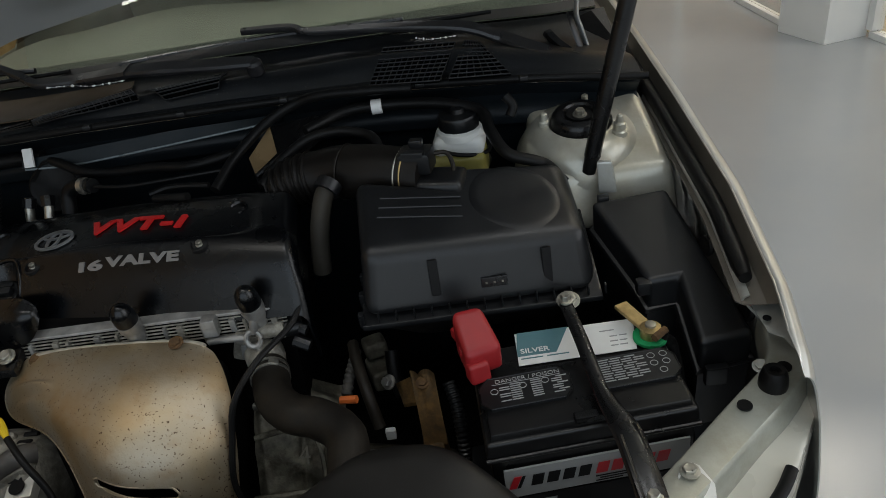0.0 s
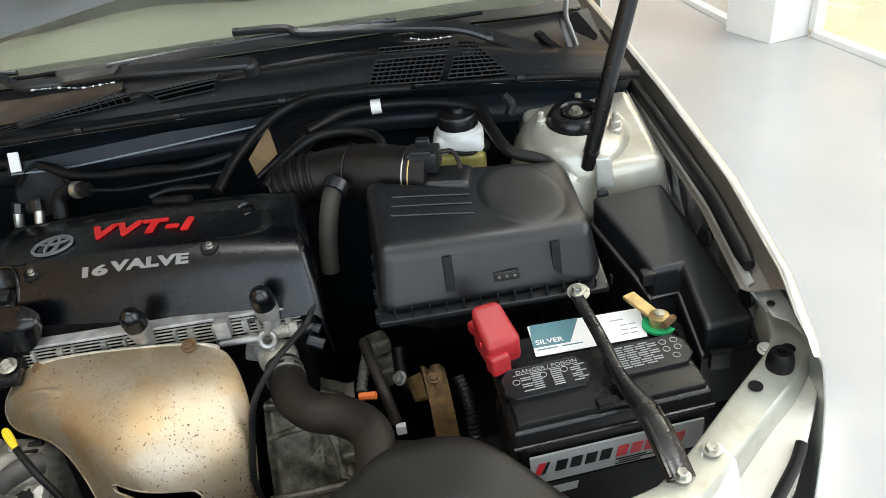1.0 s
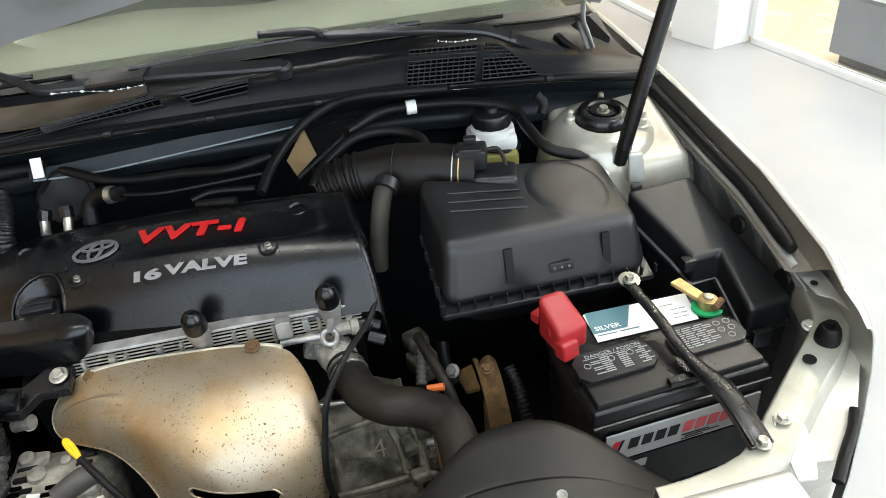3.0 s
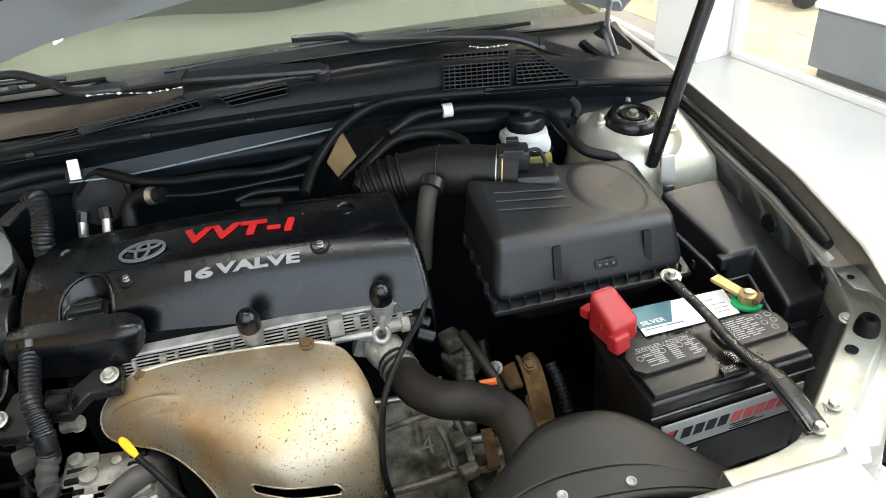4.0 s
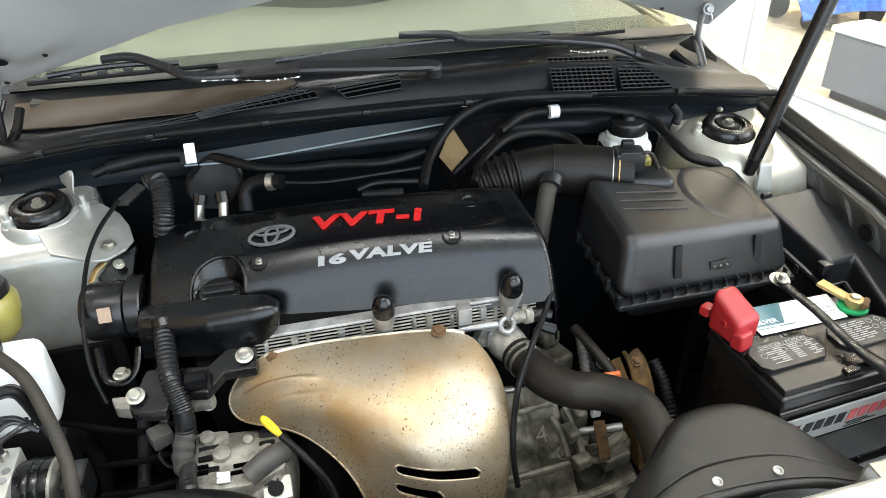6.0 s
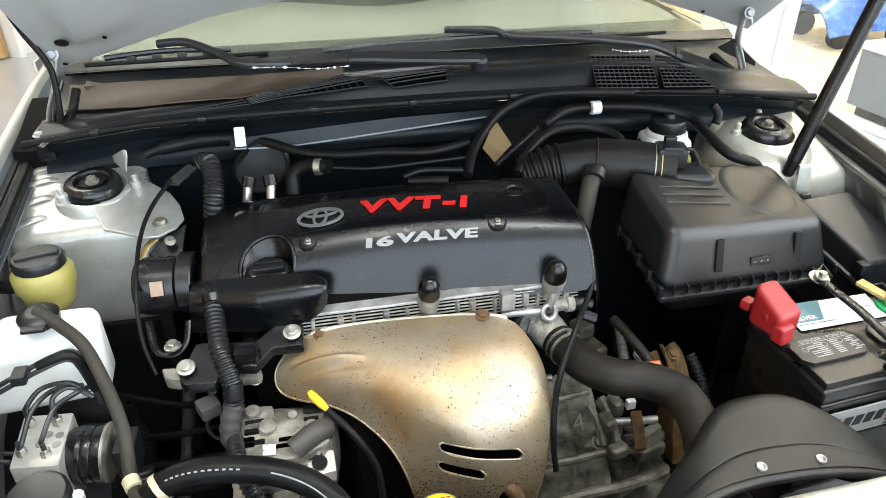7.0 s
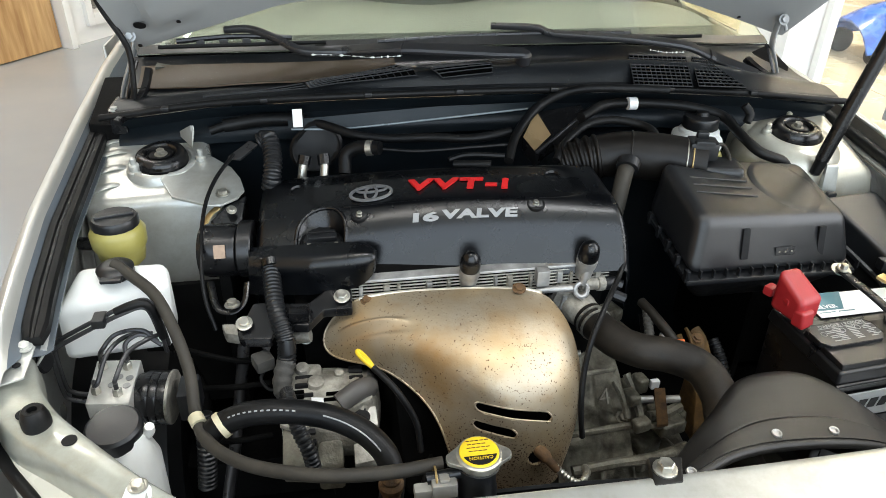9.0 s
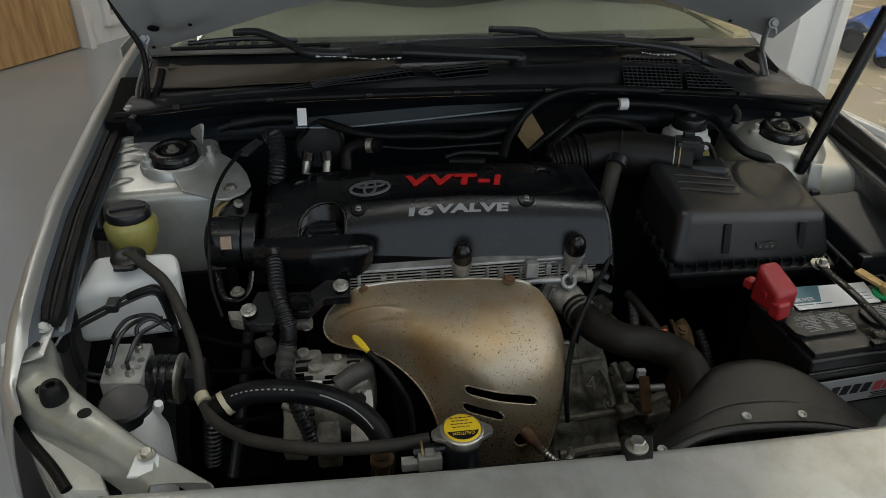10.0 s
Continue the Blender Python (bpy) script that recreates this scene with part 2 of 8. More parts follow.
def shield_material():
    """Pressed aluminised steel, heat-tinted gold and speckled with rust."""
    m = bpy.data.materials.new("heat_tinted_shield_steel")
    m.use_nodes = True
    nt = m.node_tree
    n, k = nt.nodes, nt.links.new
    b = n["Principled BSDF"]
    co = n.new("ShaderNodeTexCoord")

    def tex(s, d, lo, hi, top):
        q, r = n.new("ShaderNodeTexNoise"), n.new("ShaderNodeMapRange")
        q.inputs["Scale"].default_value, q.inputs["Detail"].default_value, q.inputs["Roughness"].default_value = s, d, 0.6
        k(co.outputs["Object"], q.inputs["Vector"])
        for i, v in enumerate((lo, hi, 0.0, top), 1):
            r.inputs[i].default_value = v
        k(q.outputs[0], r.inputs[0])
        return r.outputs[0]

    def mix(f, a, c):
        q = n.new("ShaderNodeMix")
        q.data_type = "RGBA"
        k(f, q.inputs[0])
        for i, v in ((6, a), (7, c)):
            if isinstance(v, tuple):
                q.inputs[i].default_value = (*v, 1)
            else:
                k(v, q.inputs[i])
        return q.outputs[2]

    tint = mix(tex(9, 3, 0.35, 0.65, 1.0), (0.52, 0.455, 0.35), (0.50, 0.395, 0.25))
    brown = mix(tex(40, 8, 0.52, 0.75, 0.5), tint, (0.42, 0.28, 0.15))
    # rust grows thicker on the splashed lower part of the pressing
    sep, sx, low, tan = n.new("ShaderNodeSeparateXYZ"), n.new("ShaderNodeMath"), n.new("ShaderNodeMapRange"), n.new("ShaderNodeMapRange")
    k(co.outputs["Object"], sep.inputs[0])
    sx.operation = "MULTIPLY_ADD"
    sx.inputs[1].default_value = 0.12
    k(sep.outputs[0], sx.inputs[0])
    k(sep.outputs[2], sx.inputs[2])
    for i, v in enumerate((0.72, 0.57, 0.0, 0.125), 1):
        low.inputs[i].default_value = v
    k(sx.outputs[0], low.inputs[0])
    for i, v in enumerate((0.68, 0.55, 0.0, 0.42), 1):
        tan.inputs[i].default_value = v
    k(sx.outputs[0], tan.inputs[0])
    brown = mix(tan.outputs[0], brown, (0.3, 0.17, 0.07))
    brown = mix(tex(6.5, 2, 0.52, 0.68, 0.34), brown, (0.47, 0.27, 0.08))
    hollow, far, rag = n.new("ShaderNodeVectorMath"), n.new("ShaderNodeMapRange"), n.new("ShaderNodeMath")
    hollow.operation = "DISTANCE"
    hollow.inputs[1].default_value = (-0.195, -0.145, 0.760)
    k(co.outputs["Object"], hollow.inputs[0])
    k(hollow.outputs["Value"], rag.inputs[0])
    k(tex(30, 5, 0.3, 0.7, 0.035), rag.inputs[1])
    for i, v in enumerate((0.035, 0.085, 0.62, 0.0), 1):
        far.inputs[i].default_value = v
    k(rag.outputs[0], far.inputs[0])
    brown = mix(far.outputs[0], brown, (0.44, 0.25, 0.07))
    clump = tex(15, 4, 0.40, 0.66, 0.06)
    crowd = n.new("ShaderNodeMath")
    k(low.outputs[0], crowd.inputs[0])
    k(clump, crowd.inputs[1])
    sp = n.new("ShaderNodeTexNoise")
    sp.inputs["Scale"].default_value, sp.inputs["Detail"].default_value = 300, 4
    k(co.outputs["Object"], sp.inputs["Vector"])
    add = n.new("ShaderNodeMath")
    k(sp.outputs[0], add.inputs[0])
    k(crowd.outputs[0], add.inputs[1])
    spots = n.new("ShaderNodeMapRange")
    for i, v in enumerate((0.668, 0.70, 0.0, 0.8), 1):
        spots.inputs[i].default_value = v
    k(add.outputs[0], spots.inputs[0])
    k(mix(spots.outputs[0], brown, (0.085, 0.036, 0.014)), b.inputs["Base Color"])
    b.inputs["Metallic"].default_value = 0.85
    rr = n.new("ShaderNodeMapRange")
    for i, v in enumerate((0.0, 1.0, 0.50, 0.8), 1):
        rr.inputs[i].default_value = v
    k(spots.outputs[0], rr.inputs[0])
    k(rr.outputs[0], b.inputs["Roughness"])
    bp = n.new("ShaderNodeBump")
    bp.inputs["Strength"].default_value, bp.inputs["Distance"].default_value = 0.22, 0.003
    k(tex(38, 5, 0.2, 0.8, 1.0), bp.inputs["Height"])
    k(bp.outputs[0], b.inputs["Normal"])
    return m


def glass_material(name, tint, rough=0.0):
    m = bpy.data.materials.new(name)
    m.use_nodes = True
    b = m.node_tree.nodes["Principled BSDF"]
    b.inputs["Base Color"].default_value = (*tint, 1)
    b.inputs["Roughness"].default_value = rough
    b.inputs["Transmission Weight"].default_value = 1.0
    b.inputs["IOR"].default_value = 1.5
    return m


WOOD = wood_material()
SHIELD = shield_material()
GLASS = glass_material("green_tinted_windscreen_glass", (0.60, 0.67, 0.59))
CLEARGLASS = glass_material("clear_partition_glass", (0.97, 0.98, 0.97))


# ---- mesh tools ----
def weighted(bm):
    """Corner normals that follow the larger faces, so that flat sides stay flat beside rounded edges."""
    bm.faces.index_update()
    area = {f: f.calc_area() for f in bm.faces}
    out = {}
    for v in bm.verts:
        left = set(v.link_faces)
        while left:
            seed = [left.pop()]
            group = list(seed)
            while seed:
                f = seed.pop()
                for e in f.edges:
                    if e.smooth and v in e.verts:
                        for g in e.link_faces:
                            if g in left:
                                left.discard(g)
                                seed.append(g)
                                group.append(g)
            nv = sum((f.normal * (area[f] + 1e-12) for f in group), Vector((0, 0, 0)))
            nv = nv.normalized() if nv.length > 1e-15 else Vector((0, 0, 1))
            for f in group:
                out[f.index, v] = nv
    return [out[f.index, v] for f in bm.faces for v in f.verts]


def add(name, bm, material, parent=None, label="", sharp=38):
    """Links a bmesh as one mesh object under a thing or a part."""
    bmesh.ops.recalc_face_normals(bm, faces=bm.faces)
    lim = radians(sharp)
    for f in bm.faces:
        f.smooth = True
    for e in bm.edges:
        e.smooth = len(e.link_faces) == 2 and e.calc_face_angle(0) < lim
    shade = None
    if len(bm.faces) < 2500:
        shade = weighted(bm)
    me = bpy.data.meshes.new(name)
    bm.to_mesh(me)
    bm.free()
    if shade:
        me.normals_split_custom_set(shade)
    me.materials.append(material)
    ob = new(name, me)
    if parent:
        ob.parent = parent
        ob.matrix_parent_inverse = parent.matrix_world.inverted()
    if label:
        ob["label"] = label
    return ob


def thing(name, at, label, category, group="", kind=""):
    ob = new(name)
    ob.empty_display_size = 0.05
    ob.matrix_world = Matrix.Translation(at)
    bpy.context.view_layer.update()
    return tagged(ob, label, category, group, kind)


def spline(pts, n):
    """Points along a smooth curve through pts."""
    p = [Vector(q) for q in pts]
    p = [2 * p[0] - p[1]] + p + [2 * p[-1] - p[-2]]
    out = []
    for i in range(1, len(p) - 2):
        for j in range(n):
            t = j / n
            a, b, c, d = p[i - 1], p[i], p[i + 1], p[i + 2]
            out.append(0.5 * (2 * b + (c - a) * t + (2 * a - 5 * b + 4 * c - d) * t * t + (3 * b - a - 3 * c + d) * t ** 3))
    out.append(p[-2])
    return out


def ringed(bm, rings, cap=True, closed=True):
    vs = [[bm.verts.new(q) for q in r] for r in rings]
    for a, b in zip(vs, vs[1:]):
        n = len(a)
        for i in range(n if closed else n - 1):
            j = (i + 1) % n
            bm.faces.new((a[i], a[j], b[j], b[i]))
    if cap and closed:
        bm.faces.new(vs[0][::-1])
        bm.faces.new(vs[-1])
    return bm


def tube(pts, r, seg=12, n=8, bm=None, ribs=0.0, pitch=0.008, flat=1.0):
    """A round hose through pts; ribs makes it corrugated."""
    bm = bm or bmesh.new()
    path = spline(pts, n) if len(pts) > 2 else [Vector(pts[0]).lerp(Vector(pts[1]), i / n) for i in range(n + 1)]
    if ribs:
        length = sum((b - a).length for a, b in zip(path, path[1:]))
        m = max(8, int(length / pitch * 4))
        dense, acc, cum = [], 0.0, [0.0]
        for a, b in zip(path, path[1:]):
            acc += (b - a).length
            cum.append(acc)
        k = 0
        for i in range(m + 1):
            s = acc * i / m
            while k < len(path) - 2 and cum[k + 1] < s:
                k += 1
            dense.append(path[k].lerp(path[k + 1], (s - cum[k]) / max(1e-9, cum[k + 1] - cum[k])))
        path = dense
    rings, up = [], Vector((0, 0, 1))
    for i, q in enumerate(path):
        d = (path[min(i + 1, len(path) - 1)] - path[max(i - 1, 0)]).normalized()
        if i == 0 and abs(d.z) > 0.9:
            up = Vector((1, 0, 0))
        s = d.cross(up).normalized()
        up = s.cross(d).normalized()
        rad = r if isinstance(r, (int, float)) else r(i / (len(path) - 1)) if callable(r) else r[0] + (r[-1] - r[0]) * i / (len(path) - 1)
        if ribs:
            rad += ribs * (0, 1, 1, 0)[i % 4]
        rings.append([q + rad * (math.cos(a) * s + math.sin(a) * up * flat) for a in (2 * math.pi * j / seg for j in range(seg))])
    return ringed(bm, rings)


def basis(axis):
    z = Vector(axis).normalized()
    x = z.orthogonal().normalized()
    return Matrix((x, z.cross(x), z)).transposed()


def lathe(profile, at, axis=(0, 0, 1), seg=24, bm=None, wob=None):
    """Turns (radius, height) pairs round an axis through at."""
    bm = bm or bmesh.new()
    b, at = basis(axis), Vector(at)
    rings = []
    for r, h in profile:
        rings.append([at + b @ Vector(((r * (1 + (wob(a) if wob else 0))) * math.cos(a), (r * (1 + (wob(a) if wob else 0))) * math.sin(a), h)) for a in (2 * math.pi * j / seg for j in range(seg))])
    return ringed(bm, rings)


def bev(bm, w, seg=2, angle=30):
    es = [e for e in bm.edges if len(e.link_faces) == 2 and e.calc_face_angle(0) > radians(angle)]
    bmesh.ops.bevel(bm, geom=es, offset=w, segments=seg, affect="EDGES", profile=0.6, clamp_overlap=True)
    return bm


def hexa(low, top, w=0.004, seg=2, bm=None):
    """A block from four lower and four upper corners, with rounded edges."""
    q = bmesh.new()
    a, b = [q.verts.new(p) for p in low], [q.verts.new(p) for p in top]
    q.faces.new(a[::-1])
    q.faces.new(b)
    for i in range(4):
        j = (i + 1) % 4
        q.faces.new((a[i], a[j], b[j], b[i]))
    bmesh.ops.recalc_face_normals(q, faces=q.faces)
    if w:
        bev(q, w, seg)
    return merged(q, bm)


def merged(q, bm):
    if bm is None:
        return q
    me = bpy.data.meshes.new("tmp")
    q.to_mesh(me)
    q.free()
    bm.from_mesh(me)
    bpy.data.meshes.remove(me)
    return bm


def block(at, size, rot=None, w=0.003, seg=2, bm=None):
    """A rounded box round at; rot: a 3 x 3 turn."""
    at, rot = Vector(at), rot or Matrix.Identity(3)
    h = [s / 2 for s in size]
    c = [at + rot @ Vector((x * h[0], y * h[1], z * h[2])) for z in (-1, 1) for x, y in ((-1, -1), (1, -1), (1, 1), (-1, 1))]
    return hexa(c[:4], c[4:], w, seg, bm)


def sheet(fn, nu, nv, thick=0.002, bm=None, hole=None):
    """A curved sheet fn(u, v), with thickness along its normals; hole(u, v) leaves cells out."""
    q = bmesh.new()
    g = [[Vector(fn(i / nu, j / nv)) for j in range(nv + 1)] for i in range(nu + 1)]

    def nor(i, j):
        a = g[min(i + 1, nu)][j] - g[max(i - 1, 0)][j]
        b = g[i][min(j + 1, nv)] - g[i][max(j - 1, 0)]
        c = a.cross(b)
        return c.normalized() if c.length > 1e-12 else Vector((0, 0, 1))
    top = [[q.verts.new(g[i][j]) for j in range(nv + 1)] for i in range(nu + 1)]
    low = [[q.verts.new(g[i][j] - thick * nor(i, j)) for j in range(nv + 1)] for i in range(nu + 1)]
    keep = {(i, j) for i in range(nu) for j in range(nv) if not (hole and hole((i + 0.5) / nu, (j + 0.5) / nv))}
    for i, j in keep:
        q.faces.new((top[i][j], top[i + 1][j], top[i + 1][j + 1], top[i][j + 1]))
        q.faces.new((low[i][j + 1], low[i + 1][j + 1], low[i + 1][j], low[i][j]))
        for di, dj, e in ((-1, 0, ((i, j), (i, j + 1))), (1, 0, ((i + 1, j + 1), (i + 1, j))), (0, -1, ((i + 1, j), (i, j))), (0, 1, ((i, j + 1), (i + 1, j + 1)))):
            if (i + di, j + dj) not in keep:
                (a, b), (c, d) = e
                q.faces.new((top[a][b], top[c][d], low[c][d], low[a][b]))
    bmesh.ops.delete(q, geom=[v for v in q.verts if not v.link_faces], context="VERTS")
    return merged(q, bm)


def lerp(table, x):
    """Straight lines through rows of (x, values...)."""
    if x <= table[0][0]:
        return Vector(table[0][1:])
    for a, b in zip(table, table[1:]):
        if x <= b[0]:
            t = (x - a[0]) / (b[0] - a[0])
            return Vector(a[1:]).lerp(Vector(b[1:]), t)
    return Vector(table[-1][1:])


def bolt(at, parent, axis=(0, 0, 1), r=0.0075, h=0.007, material=None, flange=1.45, name="bolt"):
    b = bmesh.new()
    lathe([(r * flange, 0), (r * flange, h * 0.2), (r * 1.05, h * 0.3)], at, axis, 16, b)
    q = basis(axis)
    rings = [[Vector(at) + q @ Vector((s * r * math.cos(a), s * r * math.sin(a), z)) for a in (math.pi / 3 * j for j in range(6))] for s, z in ((1, h * 0.25), (1, h * 0.9), (0.85, h), (0.3, h * 0.97))]
    ringed(b, rings)
    return add(name, b, material or STEEL, parent)


def writing(body, m, size, wide, depth, material, parent, name="lettering", space=1.0, fat=0.0, slant=0.0, ground=None, span=0.0):
    """Raised letters in the built-in font, lying in the x-y plane of the pose m; span is the word's whole width."""
    cu = bpy.data.curves.new(name, "FONT")
    cu.body, cu.offset, cu.size, cu.extrude, cu.align_x, cu.align_y, cu.resolution_u, cu.space_character = body, fat * size, size, depth, "CENTER", "CENTER", 3, space
    tmp = bpy.data.objects.new("tmp", cu)
    scene.collection.objects.link(tmp)
    bpy.context.view_layer.update()
    me = bpy.data.meshes.new_from_object(tmp)
    bpy.data.objects.remove(tmp)
    bpy.data.curves.remove(cu)
    b = bmesh.new()
    b.from_mesh(me)
    bpy.data.meshes.remove(me)
    if span:
        wide = span / (max(v.co.x for v in b.verts) - min(v.co.x for v in b.verts))
    for v in b.verts:
        rise = v.co.z
        v.co = m @ Vector((v.co.x * wide + slant * v.co.y, v.co.y, v.co.z))
        if ground:
            v.co.z = ground(v.co.x, v.co.y) + 0.0068 + rise
    return add(name, b, material, parent)


def facing(at, right, up):
    """The pose whose x runs along right, and y near up."""
    x = Vector(right).normalized()
    z = x.cross(Vector(up)).normalized()
    m = Matrix((x, z.cross(x), z)).transposed().to_4x4()
    m.translation = at
    return m


def plate(pts, down=0.004, w=0.0012, bm=None):
    """A flat piece with the outline pts, drawn straight down to its thickness."""
    q = bmesh.new()
    a, b = [q.verts.new(p) for p in pts], [q.verts.new(Vector(p) - Vector((0, 0, down))) for p in pts]
    q.faces.new(a)
    q.faces.new(b[::-1])
    for i in range(len(pts)):
        j = (i + 1) % len(pts)
        q.faces.new((a[j], a[i], b[i], b[j]))
    bmesh.ops.recalc_face_normals(q, faces=q.faces)
    if w:
        bev(q, w, 2, 25)
    return merged(q, bm)


def ribbon(pts, width, thick, n=6, up=(0, -0.35, 1)):
    """A flat bar with rounded edges along a smooth curve; width is a function of 0..1."""
    path, u0 = spline(pts, n), Vector(up).normalized()
    rings = []
    for i, q in enumerate(path):
        d = (path[min(i + 1, len(path) - 1)] - path[max(i - 1, 0)]).normalized()
        s = d.cross(u0).normalized()
        w, h = width(i / (len(path) - 1)) / 2, thick / 2
        v = s.cross(d).normalized()
        rings.append([q + s * a * w + v * b * h for a, b in ((-1, -0.6), (-0.8, -1), (0.8, -1), (1, -0.6), (1, 0.3), (0.75, 1), (-0.75, 1), (-1, 0.3))])
    return ringed(bmesh.new(), rings)

# ---- the showroom ----
floor = tagged(add("floor", block((0, 1.5, -0.05), (10, 13, 0.1), w=0), FLOOR), "glossy grey epoxy showroom floor", "floor", kind="structure")


def wall(name, lo, hi, material=None, label="plain white painted wall"):
    c = [(a + b) / 2 for a, b in zip(lo, hi)]
    return tagged(add(name, block(c, [b - a for a, b in zip(lo, hi)], w=0), material or WALLPAINT), label, "wall", kind="structure")


wall("wall_north", (-5, 8.0, 0), (5, 8.2, 5.4), TANWALL, "tan panelled wall")
wall("wall_west", (-5.2, -5, 0), (-5, 8, 5.4), TANWALL, "tan panelled wall")
wall("wall_east_back", (5.0, 0.1, 0), (5.2, 8, 5.4), mat("warm_cream_wall_paint", (0.72, 0.62, 0.45), 0.6, var=0.03, scale=2.0, bump=0.05, bscale=250), "warm cream painted office wall")
wall("wall_east_front", (5.0, -5, 0), (5.2, -3.9, 5.4))
wall("wall_east_sill", (5.0, -3.9, 0), (5.2, 0.1, 0.35))
wall("wall_east_head", (5.0, -3.9, 5.1), (5.2, 0.1, 5.4))
wall("wall_south_left", (-5, -5.2, 0), (-4.0, -5, 5.4))
wall("wall_south_right", (3.4, -5.2, 0), (5, -5, 5.4))
wall("wall_south_sill", (-4.0, -5.2, 0), (3.4, -5, 0.35))
wall("wall_south_head", (-4.0, -5.2, 5.1), (3.4, -5, 5.4))
tagged(add("ceiling", block((0, 1.5, 5.45), (10.4, 13.4, 0.1), w=0), CEILING), "white tiled showroom ceiling", "ceiling", kind="structure")

# white column and the glazed partition beside the car
tagged(add("column", hexa([(2.26, 3.2, 0), (2.37, 2.88, 0), (2.62, 2.93, 0), (2.5, 3.25, 0)], [(2.26, 3.2, 5.4), (2.37, 2.88, 5.4), (2.62, 2.93, 5.4), (2.5, 3.25, 5.4)], 0.004), WALLPAINT),
       "square white painted column", "column", kind="structure")
part_a, part_b = Vector((2.62, 2.93, 0)), Vector((2.98, 0.5, 0))


def run_of_glass(name, a, b, posts, label):
    """A sill, a head, posts and panes of glass from a to b."""
    ob = thing(name, (a + b) / 2, label, "glass partition", kind="structure")
    d = (b - a).normalized()
    r = Matrix((d, Vector((0, 0, 1)).cross(d), (0, 0, 1))).transposed()
    ln = (b - a).length
    mid = (a + b) / 2
    add("sill", block(mid + Vector((0, 0, 0.018)), (ln, 0.06, 0.036), r, 0.004), WALLPAINT, ob)
    add("head", block(mid + Vector((0, 0, 4.8)), (ln, 0.09, 1.2), r, 0.004), WALLPAINT, ob)
    for i in range(posts + 1):
        add("post", block(a + d * ln * i / posts + Vector((0, 0, 2.12)), (0.05, 0.07, 4.16), r, 0.004), WALLPAINT, ob)
    for i in range(posts):
        p = add("pane", block(a + d * ln * (i + 0.5) / posts + Vector((0, 0, 2.118)), (ln / posts - 0.05, 0.008, 4.16), r, 0), CLEARGLASS, ob)
        p.visible_shadow = False
    return ob


run_of_glass("partition_right", part_a + Vector((0.02, -0.03, 0)), part_b, 2, "white framed glass partition with a low sill")
run_of_glass("partition_back", Vector((2.15, 6.6, 0)), Vector((2.34, 3.27, 0)), 2, "white framed glass partition with a low sill")
tiled = tagged(add("tiled_floor", plate([(3.02, 0.5, 0.005), (4.99, 0.5, 0.005), (4.99, 7.9, 0.005), (2.2, 7.9, 0.005), (2.4, 5.4, 0.005), (2.66, 2.93, 0.005)], 0.005, 0), TILE),
               "cream tiled office floor behind the glass", "floor", kind="structure")
tile_mesh = None
for i in range(5):
    for j in range(12):
        cx, cy = 3.0 + 0.45 * i, 0.75 + 0.45 * j
        if cx - 0.225 < 3.05 - 0.092 * (cy + 0.225 - 0.5) and i == 0:
            continue
        if tile_mesh is None:
            t = add("tile", block((0, 0, 0.006), (0.444, 0.444, 0.008), None, 0.002, 1), TILE, tiled)
            tile_mesh = t.data
        else:
            t = new("tile", tile_mesh)
            t.parent = tiled
        t.location = (cx, cy, 0)

# office behind the glass
desk = thing("low_cabinet", (2.85, 1.7, 0), "low grey laminate cabinet with a white top behind glass", "cabinet")
dr = Matrix((d := (part_b - part_a).normalized(), Vector((0, 0, 1)).cross(d), (0, 0, 1))).transposed()
dc = part_a.lerp(part_b, 0.52) + dr @ Vector((0.0, 0.19, 0))
add("body", block(dc + Vector((0, 0, 0.225)), (1.5, 0.24, 0.31), dr, 0.004), COUNTER, desk)
add("edge_trim", block(dc + dr @ Vector((0, -0.1215, 0.225)), (1.44, 0.004, 0.27), dr, 0.001), COUNTER, desk, "raised front panel")
add("plinth", block(dc + dr @ Vector((0.0, 0.02, 0.042)), (1.44, 0.18, 0.064), dr, 0.002), mat("dark_grey_plinth", (0.08, 0.08, 0.085), 0.5), desk, "dark recessed plinth")
add("top", block(dc + Vector((0, 0, 0.396)), (1.54, 0.27, 0.032), dr, 0.006), WALLPAINT, desk, "white cabinet top")
kart = thing("display_car", (3.269, 3.235, 0.200), "small blue glossy display car behind the partition", "car")
kx, ky, _ = (3.177, 3.253, 0.200)
add("body", sheet(lambda u, v: (kx + 0.3 + 0.8 * u, ky + 0.25 + 0.6 * v, 0.05 + 0.38 * math.sin(math.pi * min(max(v, 0.02), 0.98)) ** 0.5 * (0.5 + 0.5 * math.sin(math.pi * (0.1 + 0.8 * u)))), 16, 12, 0.02), BLUECAR, kart)
for wx in (0.45, 0.95):
    for wy in (0.34, 0.76):
        add("wheel", lathe([(0.02, -0.04), (0.075, -0.04), (0.088, -0.03), (0.088, 0.03), (0.075, 0.04), (0.02, 0.04)], (kx + wx, ky + wy, 0.094), (0, 1, 0), 20), RUBBER, kart, "black tyre")
# wall with the wooden door
wa, wb = Vector((-3.35, 2.95, 0)), Vector((-1.1, 6.42, 0))
wd = (wb - wa).normalized()
wr = Matrix((wd, Vector((0, 0, 1)).cross(wd), (0, 0, 1))).transposed()


def on_wall(s, off, z):
    return wa + wd * s + wr @ Vector((0, off, z))


